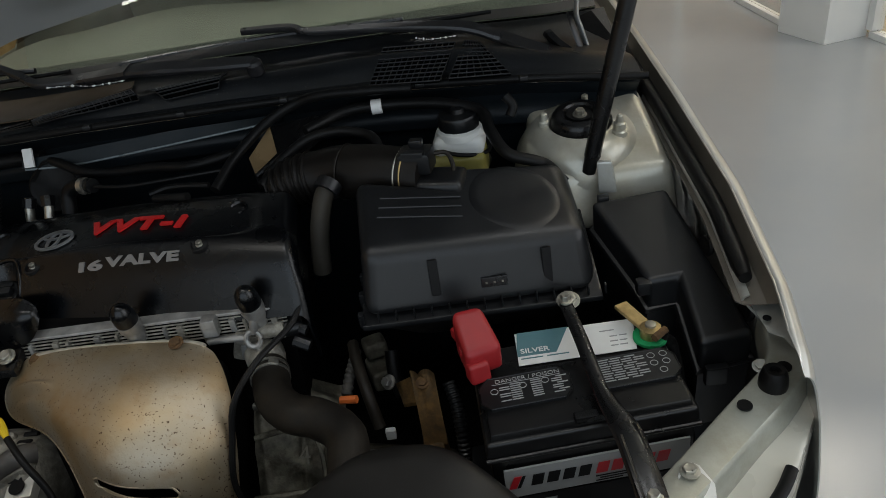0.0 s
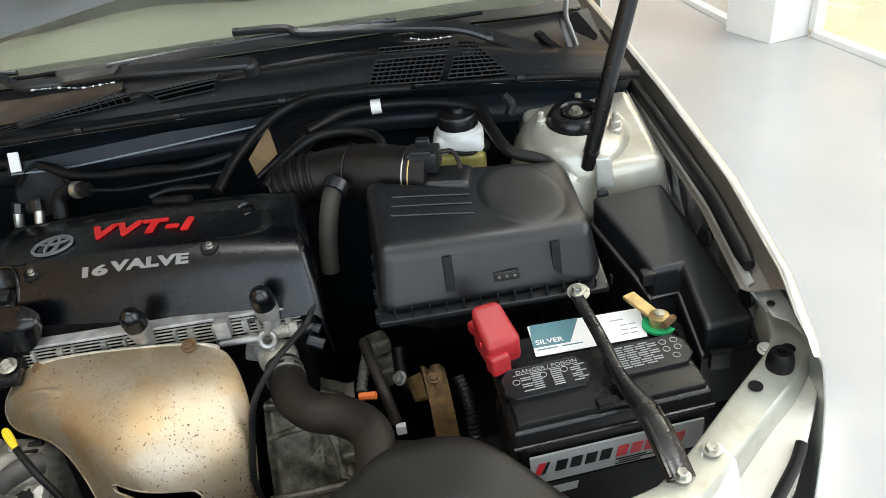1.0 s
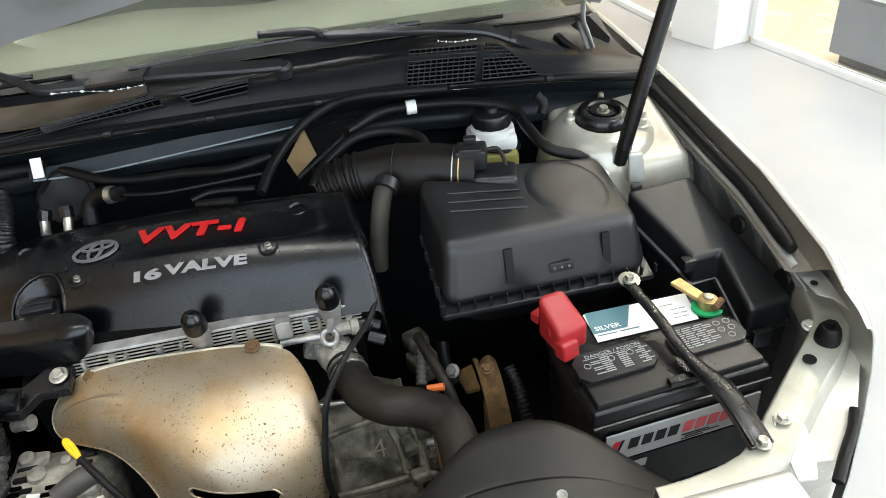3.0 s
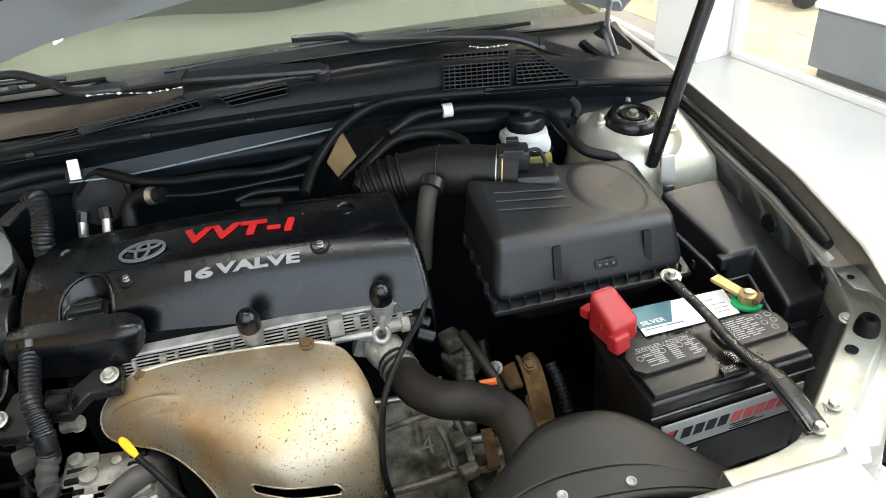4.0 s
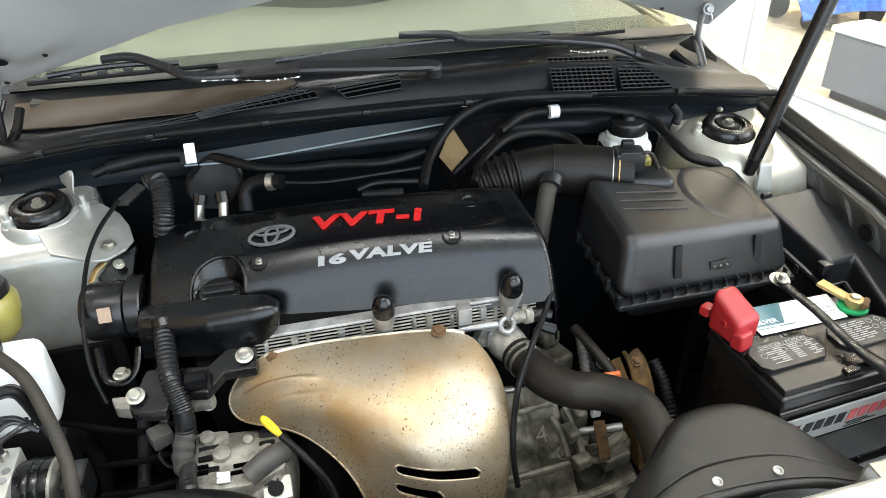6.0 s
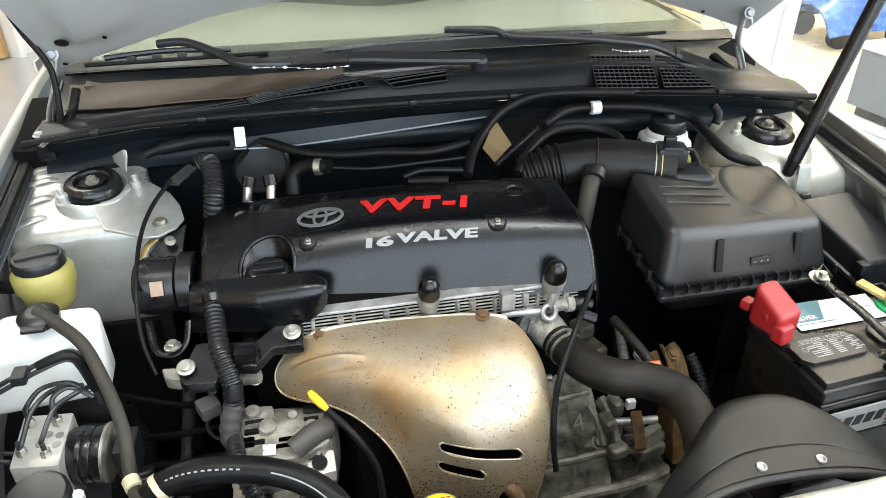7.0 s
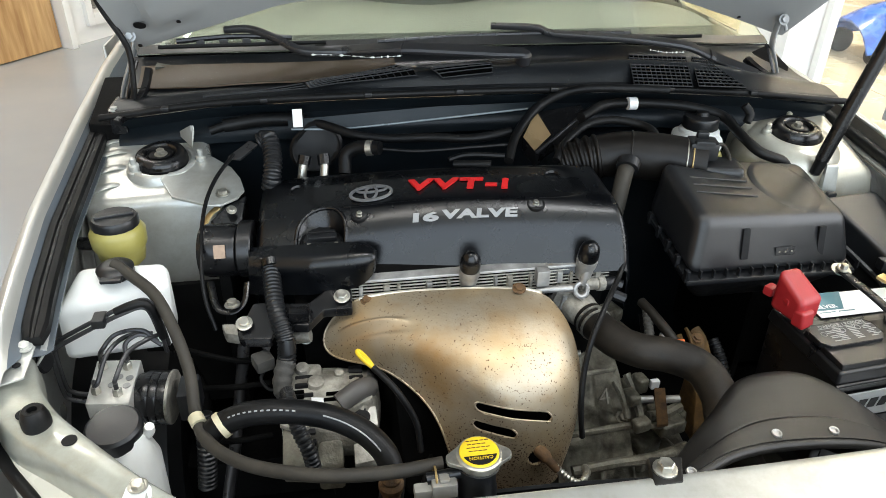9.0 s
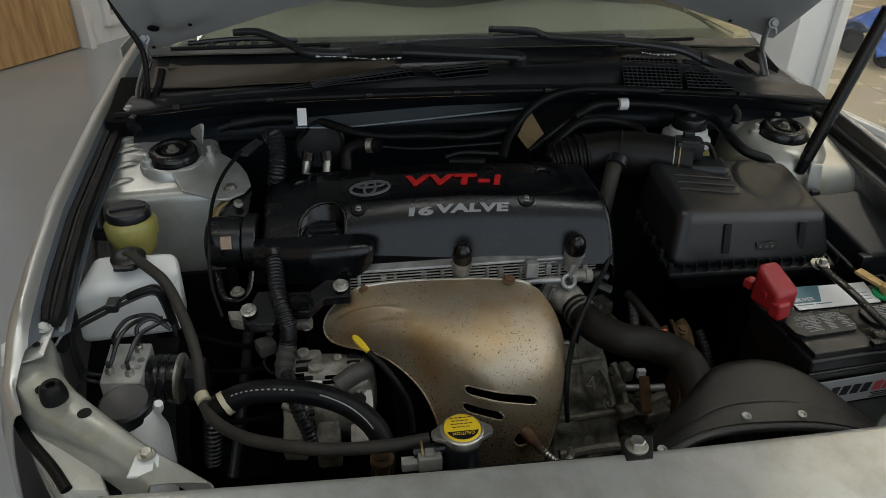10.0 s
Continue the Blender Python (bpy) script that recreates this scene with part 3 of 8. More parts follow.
def wall_piece(name, s0, s1, z0, z1):
    tagged(add(name, block(on_wall((s0 + s1) / 2, 0.08, (z0 + z1) / 2), (s1 - s0, 0.16, z1 - z0), wr, 0), WALLPAINT), "plain white painted wall", "wall", kind="structure")


wall_piece("wall_door_side", 0, 1.13, 0, 5.4)
wall_piece("wall_over_door", 1.13, 2.12, 2.06, 5.4)
wall_piece("wall_between", 2.12, 2.3, 0, 5.4)
wall_piece("wall_under_window", 2.3, 3.3, 0, 0.12)
wall_piece("wall_over_window", 2.3, 3.3, 2.06, 5.4)
wall_piece("wall_window_side", 3.3, 4.14, 0, 5.4)
door = thing("door_1", on_wall(1.6, 0, 0), "closed pale oak veneer door with a white frame", "door", kind="structure")
add("leaf", block(on_wall(1.62, 0.05, 1.02), (0.9, 0.045, 2.02), wr, 0.003), WOOD, door)
add("jamb", block(on_wall(1.15, 0.02, 1.03), (0.04, 0.18, 2.06), wr, 0.004), WALLPAINT, door, "white door jamb")
add("jamb", block(on_wall(2.11, 0.02, 1.03), (0.05, 0.18, 2.06), wr, 0.004), WALLPAINT, door, "white door jamb")
add("handle", tube([on_wall(1.28, 0.02, 1.0), on_wall(1.28, -0.03, 1.0), on_wall(1.38, -0.035, 1.0)], 0.009, 10), STEEL, door, "chrome lever handle")
win = thing("window_1", on_wall(2.8, 0, 0), "white framed interior window", "window", kind="structure")
for s, z, sx, sz in ((2.33, 1.06, 0.06, 1.88), (3.27, 1.06, 0.06, 1.88), (2.8, 0.16, 0.88, 0.08), (2.8, 2.0, 0.88, 0.1)):
    add("window_frame", block(on_wall(s, 0.03, z), (sx, 0.14, sz), wr, 0.004), WALLPAINT, win)
pane = add("pane", block(on_wall(2.8, 0.08, 1.06), (0.88, 0.008, 1.76), wr, 0), CLEARGLASS, win)
pane.visible_shadow = False
tagged(add("baseboard", block(on_wall(0.56, -0.008, 0.05), (1.12, 0.014, 0.1), wr, 0.003), WALLPAINT), "white baseboard under the door wall", "baseboard", kind="structure")
for px, py in PANELS:
    troffer = thing("ceiling_light", (px, py, 5.4), "flat white ceiling light panel", "ceiling light", "ceiling lights")
    for dx, dy, sx, sy in ((-0.59, 0, 0.03, 0.62), (0.59, 0, 0.03, 0.62), (0, -0.295, 1.15, 0.03), (0, 0.295, 1.15, 0.03)):
        add("frame_bar", block((px + dx, py + dy, 5.385), (sx, sy, 0.03), None, 0.003), LIGHTGREY, troffer)
    add("diffuser", block((px, py, 5.392), (1.15, 0.56, 0.01), None, 0), WHITE, troffer, "white diffuser sheet")
drain = thing("floor_drain", (-1.6, 0.55, 0.0), "dark metal floor drain grate with slots", "drain")
add("rim", block((-1.6, 0.55, 0.004), (0.5, 0.12, 0.008), None, 0.002), DARK, drain)
for i in range(12):
    add("bar", block((-1.82 + i * 0.04, 0.55, 0.009), (0.014, 0.1, 0.006), None, 0.001), ALU, drain)

# ---- the car: body round the engine bay ----
car = thing("car", (0, 0.2, 0), "silver sedan with its hood open over the engine bay", "car")
EDGE_R = [(0.95, 0.752, 1.0), (0.72, 0.748, 0.995), (0.5, 0.745, 0.982), (0.28, 0.744, 0.962), (0.0, 0.740, 0.932), (-0.18, 0.727, 0.900), (-0.275, 0.716, 0.862), (-0.34, 0.69, 0.82), (-0.42, 0.62, 0.79)]
EDGE_L = [(0.95, -0.815, 0.99), (0.72, -0.808, 0.985), (0.43, -0.797, 0.962), (0.09, -0.776, 0.940), (-0.06, -0.762, 0.92), (-0.172, -0.748, 0.903), (-0.252, -0.745, 0.845), (-0.33, -0.69, 0.82), (-0.42, -0.6, 0.80)]


def edge_at(table, y):
    rows = sorted((r for r in table), key=lambda r: r[0])
    return lerp(rows, y)


def fender(side, table, name, lip_paint):
    def fn(u, w, lo=0.36, hi=1.0):
        v = lo + (hi - lo) * w
        end = lerp([(0, -0.150, 0), (0.25, -0.165, 0), (0.38, -0.205, 0), (0.45, -0.285, 0), (1.0, -0.285, 0)], v)[0]
        y = 0.95 - u * (0.95 - end)
        xe, ze = edge_at(table, y)
        prof = [(0.0, -0.055, -0.048), (0.1, -0.045, -0.05), (0.25, -0.022, -0.044), (0.36, -0.014, -0.012), (0.41, -0.008, -0.002), (0.45, -0.003, 0.0), (0.5, 0.004, -0.002), (0.56, 0.008, -0.007), (0.62, 0.012, -0.016), (0.7, 0.017, -0.034), (0.78, 0.026, -0.075), (0.86, 0.038, -0.16), (0.93, 0.05, -0.3), (1.0, 0.05, -0.6)]
        dx, dz = lerp(prof, v)
        if dx < -0.01:
            dx += 0.014 * (side + 1) / 2
        return (xe + side * dx, y, ze + dz)
    body = add(name, sheet(fn, 60, 44, 0.002), PAINT, car, "silver painted fender")
    add("inner_lip", sheet(lambda u, w: fn(u, w, 0.0, 0.362), 60, 20, 0.002), lip_paint, body, "dusty folded inner lip, darkened for its shade")
    return body


fender(1, EDGE_R, "fender", LIPSHADE)
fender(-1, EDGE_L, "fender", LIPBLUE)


def weatherstrip(side, table, y0, y1, section, inset):
    """A rubber strip of a given section along the hood opening."""
    rings = []
    for i in range(25):
        y = y0 + (y1 - y0) * i / 24
        xe, ze = edge_at(table, y)
        k = 1 - 0.3 * max(0.0, i - 23)
        rings.append([(xe - side * inset + dx * k, y, ze - 0.030 + dz * k) for dx, dz in section])
    return add("weatherstrip", ringed(bmesh.new(), rings), RUBBER, car, "black rubber hood seal")


weatherstrip(1, EDGE_R, 0.46, -0.135, [(0.0115 * math.cos(a), 0.0115 * math.sin(a)) for a in (2 * math.pi * i / 14 for i in range(14))], 0.0255)
weatherstrip(-1, EDGE_L, 0.46, -0.15, [(-0.016, -0.012), (-0.0165, 0.004), (-0.014, 0.0075), (-0.004, 0.0085), (-0.002, 0.0055), (0.002, 0.0055), (0.005, 0.0085), (0.013, 0.007), (0.0165, 0.002), (0.0155, -0.012)], 0.034)


def apron(side, table):
    """The inner wall of the bay, with upright pressed ribs below its flange."""
    def fn(u, v):
        y = 0.5 - u * 0.65
        xe, ze = edge_at(table, y)
        w = math.sin(y * 88)
        rib = 0.006 * max(0.0, min(1.0, (w - 0.55) * 4)) * min(1.0, max(0.0, (v - 0.2) * 9), max(0.0, (0.8 - v) * 9))
        prof = [(0.0, 0.040, -0.044), (0.07, 0.046, -0.046), (0.12, 0.048, -0.050), (0.18, 0.042, -0.056), (0.32, 0.02, -0.085), (0.5, -0.004, -0.13), (0.75, -0.02, -0.22), (1.0, -0.03, -0.5)]
        dx, dz = lerp(prof, v)
        return (xe - side * (dx + rib - 0.0085 * (side + 1)), y, ze + dz)
    return add("apron", sheet(fn, 160, 40, 0.003), BAYPAINT, car, "silver painted inner apron panel with pressed ribs")


apron(1, EDGE_R)
apron(-1, EDGE_L)


def strut_tower(c, top, low, nuts, ribs, dome, BAYPAINT):
    tw = add("strut_tower", hexa(low, top, 0.02, 4), BAYPAINT, car, "silver painted strut tower")
    cx, cy, cz = c
    tilt = (0, -0.16, 1)
    add("dome", lathe([(0.047, -0.02), (0.049, -0.004), (0.052, 0.0), (0.056, 0.0), (0.060, -0.003), *dome], c, tilt, 48), BAYPAINT, tw, "round pressed top of the tower")
    cp = add("tower_cap", lathe([(0.046, -0.016), (0.0475, -0.006), (0.0465, 0.006), (0.043, 0.013), (0.037, 0.0165), (0.029, 0.016), (0.024, 0.010), (0.006, 0.009)], c, tilt, 40, None, lambda a: 0.018 * math.sin(3 * a)), GLOSSBLACK, tw, "black dished strut cap")
    add("hollow", lathe([(0.001, 0.0095), (0.0215, 0.0105), (0.0225, 0.0155), (0.0215, 0.011)], c, tilt, 24), PRINT, cp)
    bolt((cx, cy - 0.001, cz + 0.010), cp, tilt, 0.008, 0.011, name="centre_nut", material=FIGURE)
    for n in nuts:
        add("stud_nut", lathe([(0.0135, -0.012), (0.013, -0.004), (0.0095, -0.002), (0.0095, 0.009), (0.0075, 0.011), (0.0055, 0.011), (0.0055, 0.022), (0.003, 0.024)], (n[0], n[1], cz - 0.004), tilt, 12), BAYPAINT, tw, "paint-covered stud and nut")
    for a, b in ribs:
        a, b = Vector(a), Vector(b)
        add("pressed_rib", tube([a - Vector((0, 0, 0.004)), a.lerp(b, 0.3) - Vector((0, 0, 0.001)), a.lerp(b, 0.7) - Vector((0, 0, 0.001)), b - Vector((0, 0, 0.006))], 0.010, 14, 6, flat=0.32), BAYPAINT, tw, "pressed rib")
    return tw


strut_tower((0.580, 0.243, 0.944), [(0.49, 0.155, 0.893), (0.705, 0.15, 0.895), (0.695, 0.335, 0.957), (0.505, 0.35, 0.96)], [(0.485, 0.135, 0.80), (0.715, 0.13, 0.80), (0.715, 0.38, 0.80), (0.50, 0.38, 0.80)],
            [(0.523, 0.252), (0.600, 0.305), (0.635, 0.205)], [], [(0.075, -0.008), (0.09, -0.022), (0.105, -0.05), (0.115, -0.11)], WARMBAY)
strut_tower((-0.632, 0.328, 0.915), [(-0.757, 0.235, 0.872), (-0.515, 0.225, 0.888), (-0.565, 0.425, 0.935), (-0.755, 0.425, 0.925)], [(-0.762, 0.17, 0.5), (-0.53, 0.16, 0.5), (-0.54, 0.45, 0.5), (-0.77, 0.45, 0.5)],
            [(-0.563, 0.327, 0.920), (-0.666, 0.438, 0.920), (-0.675, 0.299, 0.915)], [((-0.752, 0.27, 0.884), (-0.70, 0.29, 0.892)), ((-0.752, 0.32, 0.898), (-0.70, 0.335, 0.906)), ((-0.752, 0.37, 0.911), (-0.70, 0.38, 0.918)), ((-0.752, 0.41, 0.92), (-0.71, 0.415, 0.926))], [(0.064, -0.012), (0.068, -0.02)], BAYPAINT)

# lower part of the right tower, its shade painted as near-black
add("tower_base", hexa([(0.48, 0.14, 0.45), (0.72, 0.14, 0.45), (0.72, 0.38, 0.45), (0.50, 0.38, 0.45)], [(0.487, 0.142, 0.805), (0.713, 0.138, 0.805), (0.713, 0.376, 0.805), (0.502, 0.376, 0.805)], 0.006), DARK, car, "lower tower body, blackened for the shade around it")

# firewall and the channel under the cowl, its shade put in as near-black paint
FRONT = [(-0.74, 0.392, 0.972), (-0.723, 0.385, 0.975), (-0.54, 0.372, 0.998), (-0.30, 0.341, 1.013), (0.0, 0.325, 1.018), (0.277, 0.311, 1.017), (0.5, 0.298, 1.003), (0.665, 0.282, 0.988), (0.70, 0.28, 0.985)]


def fire(u, v):
    x = -0.72 + 1.41 * u
    y, z = lerp(FRONT, x)
    prof = [(0.0, 0.015, -0.008), (0.1, 0.035, -0.03), (0.16, 0.04, -0.035), (0.24, 0.012, -0.055), (0.3, 0.012, -0.075), (0.36, 0.05, -0.09), (0.6, 0.06, -0.2), (1.0, 0.05, -0.78)]
    dy, dz = lerp(prof, v)
    return (x, y + dy, z + dz)


add("firewall", sheet(fire, 40, 40, 0.003), mat("shaded_bay_paint", (0.006, 0.0095, 0.0125), 0.4, metal=0.1, var=0.2, scale=8, dust=(0.008, 0.0085, 0.009), dusty=0.5, spec=0.22), car, "firewall with a folded channel, darkened for its shade")
# blue-grey sheet gives the firewall top its sky reflection by colour
add("ledge", sheet(lambda u, v: Vector((-0.40 + 0.48 * u, 0.352 - 0.01 * v, lerp([(0, 0.971, 0), (0.35, 0.981, 0), (0.6, 0.987, 0), (1.0, 0.987, 0)], u)[0])) - Vector((0, 0, v * lerp([(0, 0.012, 0), (0.35, 0.026, 0), (0.6, 0.024, 0), (1.0, 0.008, 0)], u)[0])), 30, 3, 0.003), LEDGE, car, "ledge on the firewall, blue grey for the reflected sky")
# unseen tray, added to keep light from rising into the bay
add("undertray", block((0.0, -0.05, 0.30), (1.36, 1.0, 0.02), None, 0.002), DARK, car, "unseen dark tray blocking light from below")
add("subframe", block((0.0, 0.12, 0.38), (1.3, 0.18, 0.1), None, 0.01), DARK, car, "dark steel subframe beam")

# thin pale tube drawn as the bright glint along the ledge
add("ledge_edge", tube([(-0.395, 0.340, 0.958), (-0.30, 0.340, 0.955), (-0.16, 0.341, 0.963), (0.06, 0.341, 0.979)], 0.0022, 8, 6), mat("pale_edge_highlight", (0.16, 0.19, 0.2), 0.35, metal=0.3, var=0.2, scale=30), car, "pale line painted as the highlight on the ledge's edge")

# cowl panel
CREST = [(-0.74, 0.47, 0.985), (-0.60, 0.44, 1.005), (-0.36, 0.40, 1.028), (-0.161, 0.375, 1.05), (0.05, 0.375, 1.058), (0.27, 0.37, 1.062), (0.42, 0.375, 1.05), (0.58, 0.38, 1.02), (0.70, 0.38, 0.995)]
BASE = [(-0.74, 0.60, 1.03), (-0.60, 0.55, 1.045), (-0.36, 0.49, 1.06), (-0.161, 0.465, 1.068), (0.05, 0.455, 1.07), (0.27, 0.465, 1.066), (0.42, 0.49, 1.055), (0.58, 0.52, 1.04), (0.70, 0.56, 1.03)]


def cowl_at(x, v):
    f, c, b = lerp(FRONT, x), lerp(CREST, x), lerp(BASE, x)
    if v < 0.18:
        p = f + Vector((0.018 * v / 0.18, 0.012 * math.sin(math.pi * v / 0.36)))
    elif v < 0.5:
        t = (v - 0.18) / 0.32
        p = (f + Vector((0.018, 0.012))).lerp(c, t) + Vector((0, 0.006 * math.sin(math.pi * t)))
    else:
        t = (v - 0.5) / 0.5
        p = c.lerp(b, t) - Vector((0, 0.01 * math.sin(math.pi * t)))
    return Vector((x, p.x, p.y))


cowl = add("cowl_panel", sheet(lambda u, v: cowl_at(-0.72 + 1.41 * u, v), 60, 28, 0.004), COWL, car, "black weathered plastic cowl panel")
add("cowl_seal", tube([(x, y + 0.002, z + 0.004) for x, y, z in FRONT], 0.0065, 10, 5), RUBBER, cowl, "black rubber seal along the cowl lip")


def cowl_z(x, y):
    """Height of the cowl over a place."""
    lo = min((cowl_at(x, j / 240) for j in range(36, 241)), key=lambda p: abs(p.y - y))
    return lo.z


for x in (-0.62, -0.44, -0.25, -0.08, 0.1, 0.33, 0.5):
    y, z = lerp(FRONT, x)
    add("cowl_clip", block((x, y - 0.006, z + 0.008), (0.014, 0.012, 0.008), None, 0.002), PLASTIC, cowl)


def grille(corners, nu, nv):
    """A vent opening with crossing slats; corners run round from the rear left."""
    a, b, c, d = [Vector((q[0], q[1], cowl_z(q[0], q[1]) + 0.0062)) for q in corners]
    up = (b - a).cross(d - a).normalized()
    if up.z < 0:
        up = -up

    def at(u, v):
        return a.lerp(b, u).lerp(d.lerp(c, u), v)
    g = add("vent_recess", hexa([at(0, 0) - up * 0.002, at(1, 0) - up * 0.002, at(1, 1) - up * 0.002, at(0, 1) - up * 0.002], [at(0, 0) + up * 0.0008, at(1, 0) + up * 0.0008, at(1, 1) + up * 0.0008, at(0, 1) + up * 0.0008], 0), VOID, cowl, "dark vent opening")
    for j in range(nv + 1):
        v = j / nv
        add("slat", tube([at(0, v) + up * 0.0022, at(1, v) + up * 0.0022], 0.0014, 6, 1), COWL, g)
    for i in range(nu + 1):
        u = i / nu
        add("slat", tube([at(u, 0) + up * 0.0022, at(u, 1) + up * 0.0022], 0.0011, 6, 1), COWL, g)


grille([(0.273, 0.390, 1.060), (0.398, 0.392, 1.053), (0.364, 0.281, 1.040), (0.249, 0.290, 1.046)], 12, 9)
grille([(0.414, 0.399, 1.050), (0.438, 0.390, 1.048), (0.479, 0.285, 1.026), (0.379, 0.286, 1.036)], 7, 9)


def draped_grille(corners, nu, nv):
    """A vent that follows the bend of the cowl; corners run round from the rear left."""
    a, b, c, d = [Vector(q) for q in corners]

    def at(u, v, lift=0.0):
        q = a.lerp(b, u).lerp(d.lerp(c, u), v)
        return Vector((q.x, q.y - 0.0045 - lift * 0.5, cowl_z(q.x, q.y) + 0.0058 + lift))
    g = add("vent_recess", sheet(at, 20, 6, 0.0008), VOID, cowl, "dark vent opening")
    for j in range(nv + 1):
        add("slat", tube([at(i / 8, j / nv, 0.0012) for i in range(9)], 0.0014, 6, 1), COWL, g)
    for i in range(nu + 1) if nu else ():
        add("slat", tube([at(i / nu, j / 4, 0.0012) for j in range(5)], 0.0011, 6, 1), COWL, g)


draped_grille([(-0.363, 0.377), (-0.187, 0.413), (-0.155, 0.360), (-0.355, 0.367)], 15, 5)
draped_grille([(-0.550, 0.383), (-0.367, 0.377), (-0.359, 0.367), (-0.550, 0.378)], 0, 2)
draped_grille([(-0.150, 0.386), (-0.007, 0.404), (-0.012, 0.354), (-0.108, 0.354)], 1, 6)


# patch over the cowl, coloured to stand in for a warm reflection
def sheen_patch(u, v):
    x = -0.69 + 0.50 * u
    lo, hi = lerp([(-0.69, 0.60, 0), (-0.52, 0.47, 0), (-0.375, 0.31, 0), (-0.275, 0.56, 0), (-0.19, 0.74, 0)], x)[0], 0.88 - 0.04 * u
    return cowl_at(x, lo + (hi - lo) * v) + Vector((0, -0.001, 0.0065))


add("sheen_panel", sheet(sheen_patch, 60, 16, 0.002), TANSHEEN, cowl, "brown patch on the cowl, coloured as a warm reflection")
# solid dark blocks that stand for the shaded wells at the ends of the cowl
for pts in (((0.675, 0.36, 0.965), (0.715, 0.36, 0.965), (0.72, 0.56, 0.985), (0.68, 0.56, 0.985)), ((-0.775, 0.42, 0.955), (-0.715, 0.41, 0.955), (-0.72, 0.62, 0.985), (-0.785, 0.62, 0.985))):
    add("cowl_end", hexa([Vector(q) - Vector((0, 0, 0.05)) for q in pts], pts, 0.004), DARK, car, "dark block for the shaded well at the end of the cowl")

# overlapping flange ends with a bolt and a hole
tab_r = add("flange_tab", plate([(0.706, -0.122, 0.852), (0.740, -0.117, 0.852), (0.739, -0.175, 0.846), (0.731, -0.231, 0.838), (0.727, -0.202, 0.838), (0.713, -0.189, 0.838), (0.712, -0.157, 0.842)], 0.003), BAYPAINT, car, "silver flange end with a hole")
bolt((0.716, -0.143, 0.851), tab_r, (-0.2, -0.2, 1), 0.007, 0.006, BAYPAINT)
add("panel_hole", lathe([(0.0005, 0.001), (0.005, 0.001), (0.005, 0.0022), (0.0005, 0.0022)], (0.718, -0.174, 0.843), (0, 0, 1), 14), PRINT, tab_r)
tab_l = add("flange_tab", plate([(-0.774, -0.179, 0.866), (-0.733, -0.138, 0.872), (-0.714, -0.153, 0.870), (-0.714, -0.170, 0.866), (-0.713, -0.205, 0.862), (-0.738, -0.213, 0.860), (-0.761, -0.218, 0.860)], 0.003), BAYPAINT, car, "silver flange end with a hole")
bolt((-0.726, -0.156, 0.872), tab_l, (0.2, -0.2, 1), 0.007, 0.006, BAYPAINT)
add("panel_hole", lathe([(0.0005, 0.001), (0.005, 0.001), (0.005, 0.0022), (0.0005, 0.0022)], (-0.726, -0.187, 0.866), (0, 0, 1), 14), PRINT, tab_l)
for q, ax in (((-0.721, -0.135, 0.830), (1, -0.25, 0.1)), ((0.708, -0.006, 0.842), (-1, -0.2, 0.1)), ((0.729, -0.103, 0.800), (-1, -0.2, 0.1))):
    add("wall_grommet", lathe([(0.001, 0.0), (0.014, 0.0), (0.016, 0.004), (0.013, 0.007), (0.005, 0.006)], q, ax, 20), RUBBER, car, "black rubber grommet in the apron")

# dark panels added below the towers to stand for shade and black clutter
add("tower_shade", block((-0.515, 0.30, 0.645), (0.02, 0.40, 0.30), None, 0.006), DARK, car, "dark panel for the shade and clutter under the tower")
add("tower_shade", block((-0.60, 0.145, 0.625), (0.16, 0.012, 0.27), None, 0.004), DARK, car, "dark panel for the shade and clutter under the tower")
add("tower_shade", block((0.478, 0.25, 0.62), (0.016, 0.32, 0.36), None, 0.006), DARK, car, "dark panel for the shade and clutter under the tower")
add("tower_gusset", plate([(-0.603, 0.377, 0.950), (-0.575, 0.330, 0.945), (-0.568, 0.336, 0.975), (-0.575, 0.337, 0.975)], 0.012, 0.001), BAYPAINT, car, "upright silver gusset")

add("cowl_side", plate([(0.617, 0.508, 1.030), (0.659, 0.521, 1.040), (0.680, 0.455, 1.010), (0.658, 0.420, 0.995), (0.631, 0.456, 1.000)], 0.03, 0.003), DARK, car, "black well cover beside the hinge")
add("cowl_side", ribbon([(0.562, 0.437, 1.035), (0.577, 0.411, 1.020), (0.607, 0.373, 1.000), (0.632, 0.338, 0.985)], lambda t: 0.016, 0.012), GLOSSBLACK, car, "black rail at the end of the cowl")
add("cowl_side", ribbon([(-0.659, 0.476, 1.040), (-0.667, 0.443, 1.010), (-0.687, 0.415, 0.985), (-0.707, 0.364, 0.975)], lambda t: 0.014, 0.012), GLOSSBLACK, car, "black rail at the end of the cowl")

# windscreen, dashboard behind it, pillars
def screen(u, v):
    x = -0.70 + 1.37 * u
    y, z = lerp(BASE, x)
    back = 0.72 * v
    return (x * (1 - 0.12 * v), y - 0.012 + back, z + 0.006 + 0.53 * back)


glass = add("windscreen", sheet(screen, 36, 16, 0.005), GLASS, car, "green tinted windscreen")
glass.visible_shadow = False
add("windscreen_band", sheet(lambda u, v: Vector(screen(u, 0.03 * v)) + Vector((0, -0.0015, 0.003)), 36, 3, 0.001), PLASTIC, car, "black band along the foot of the windscreen")
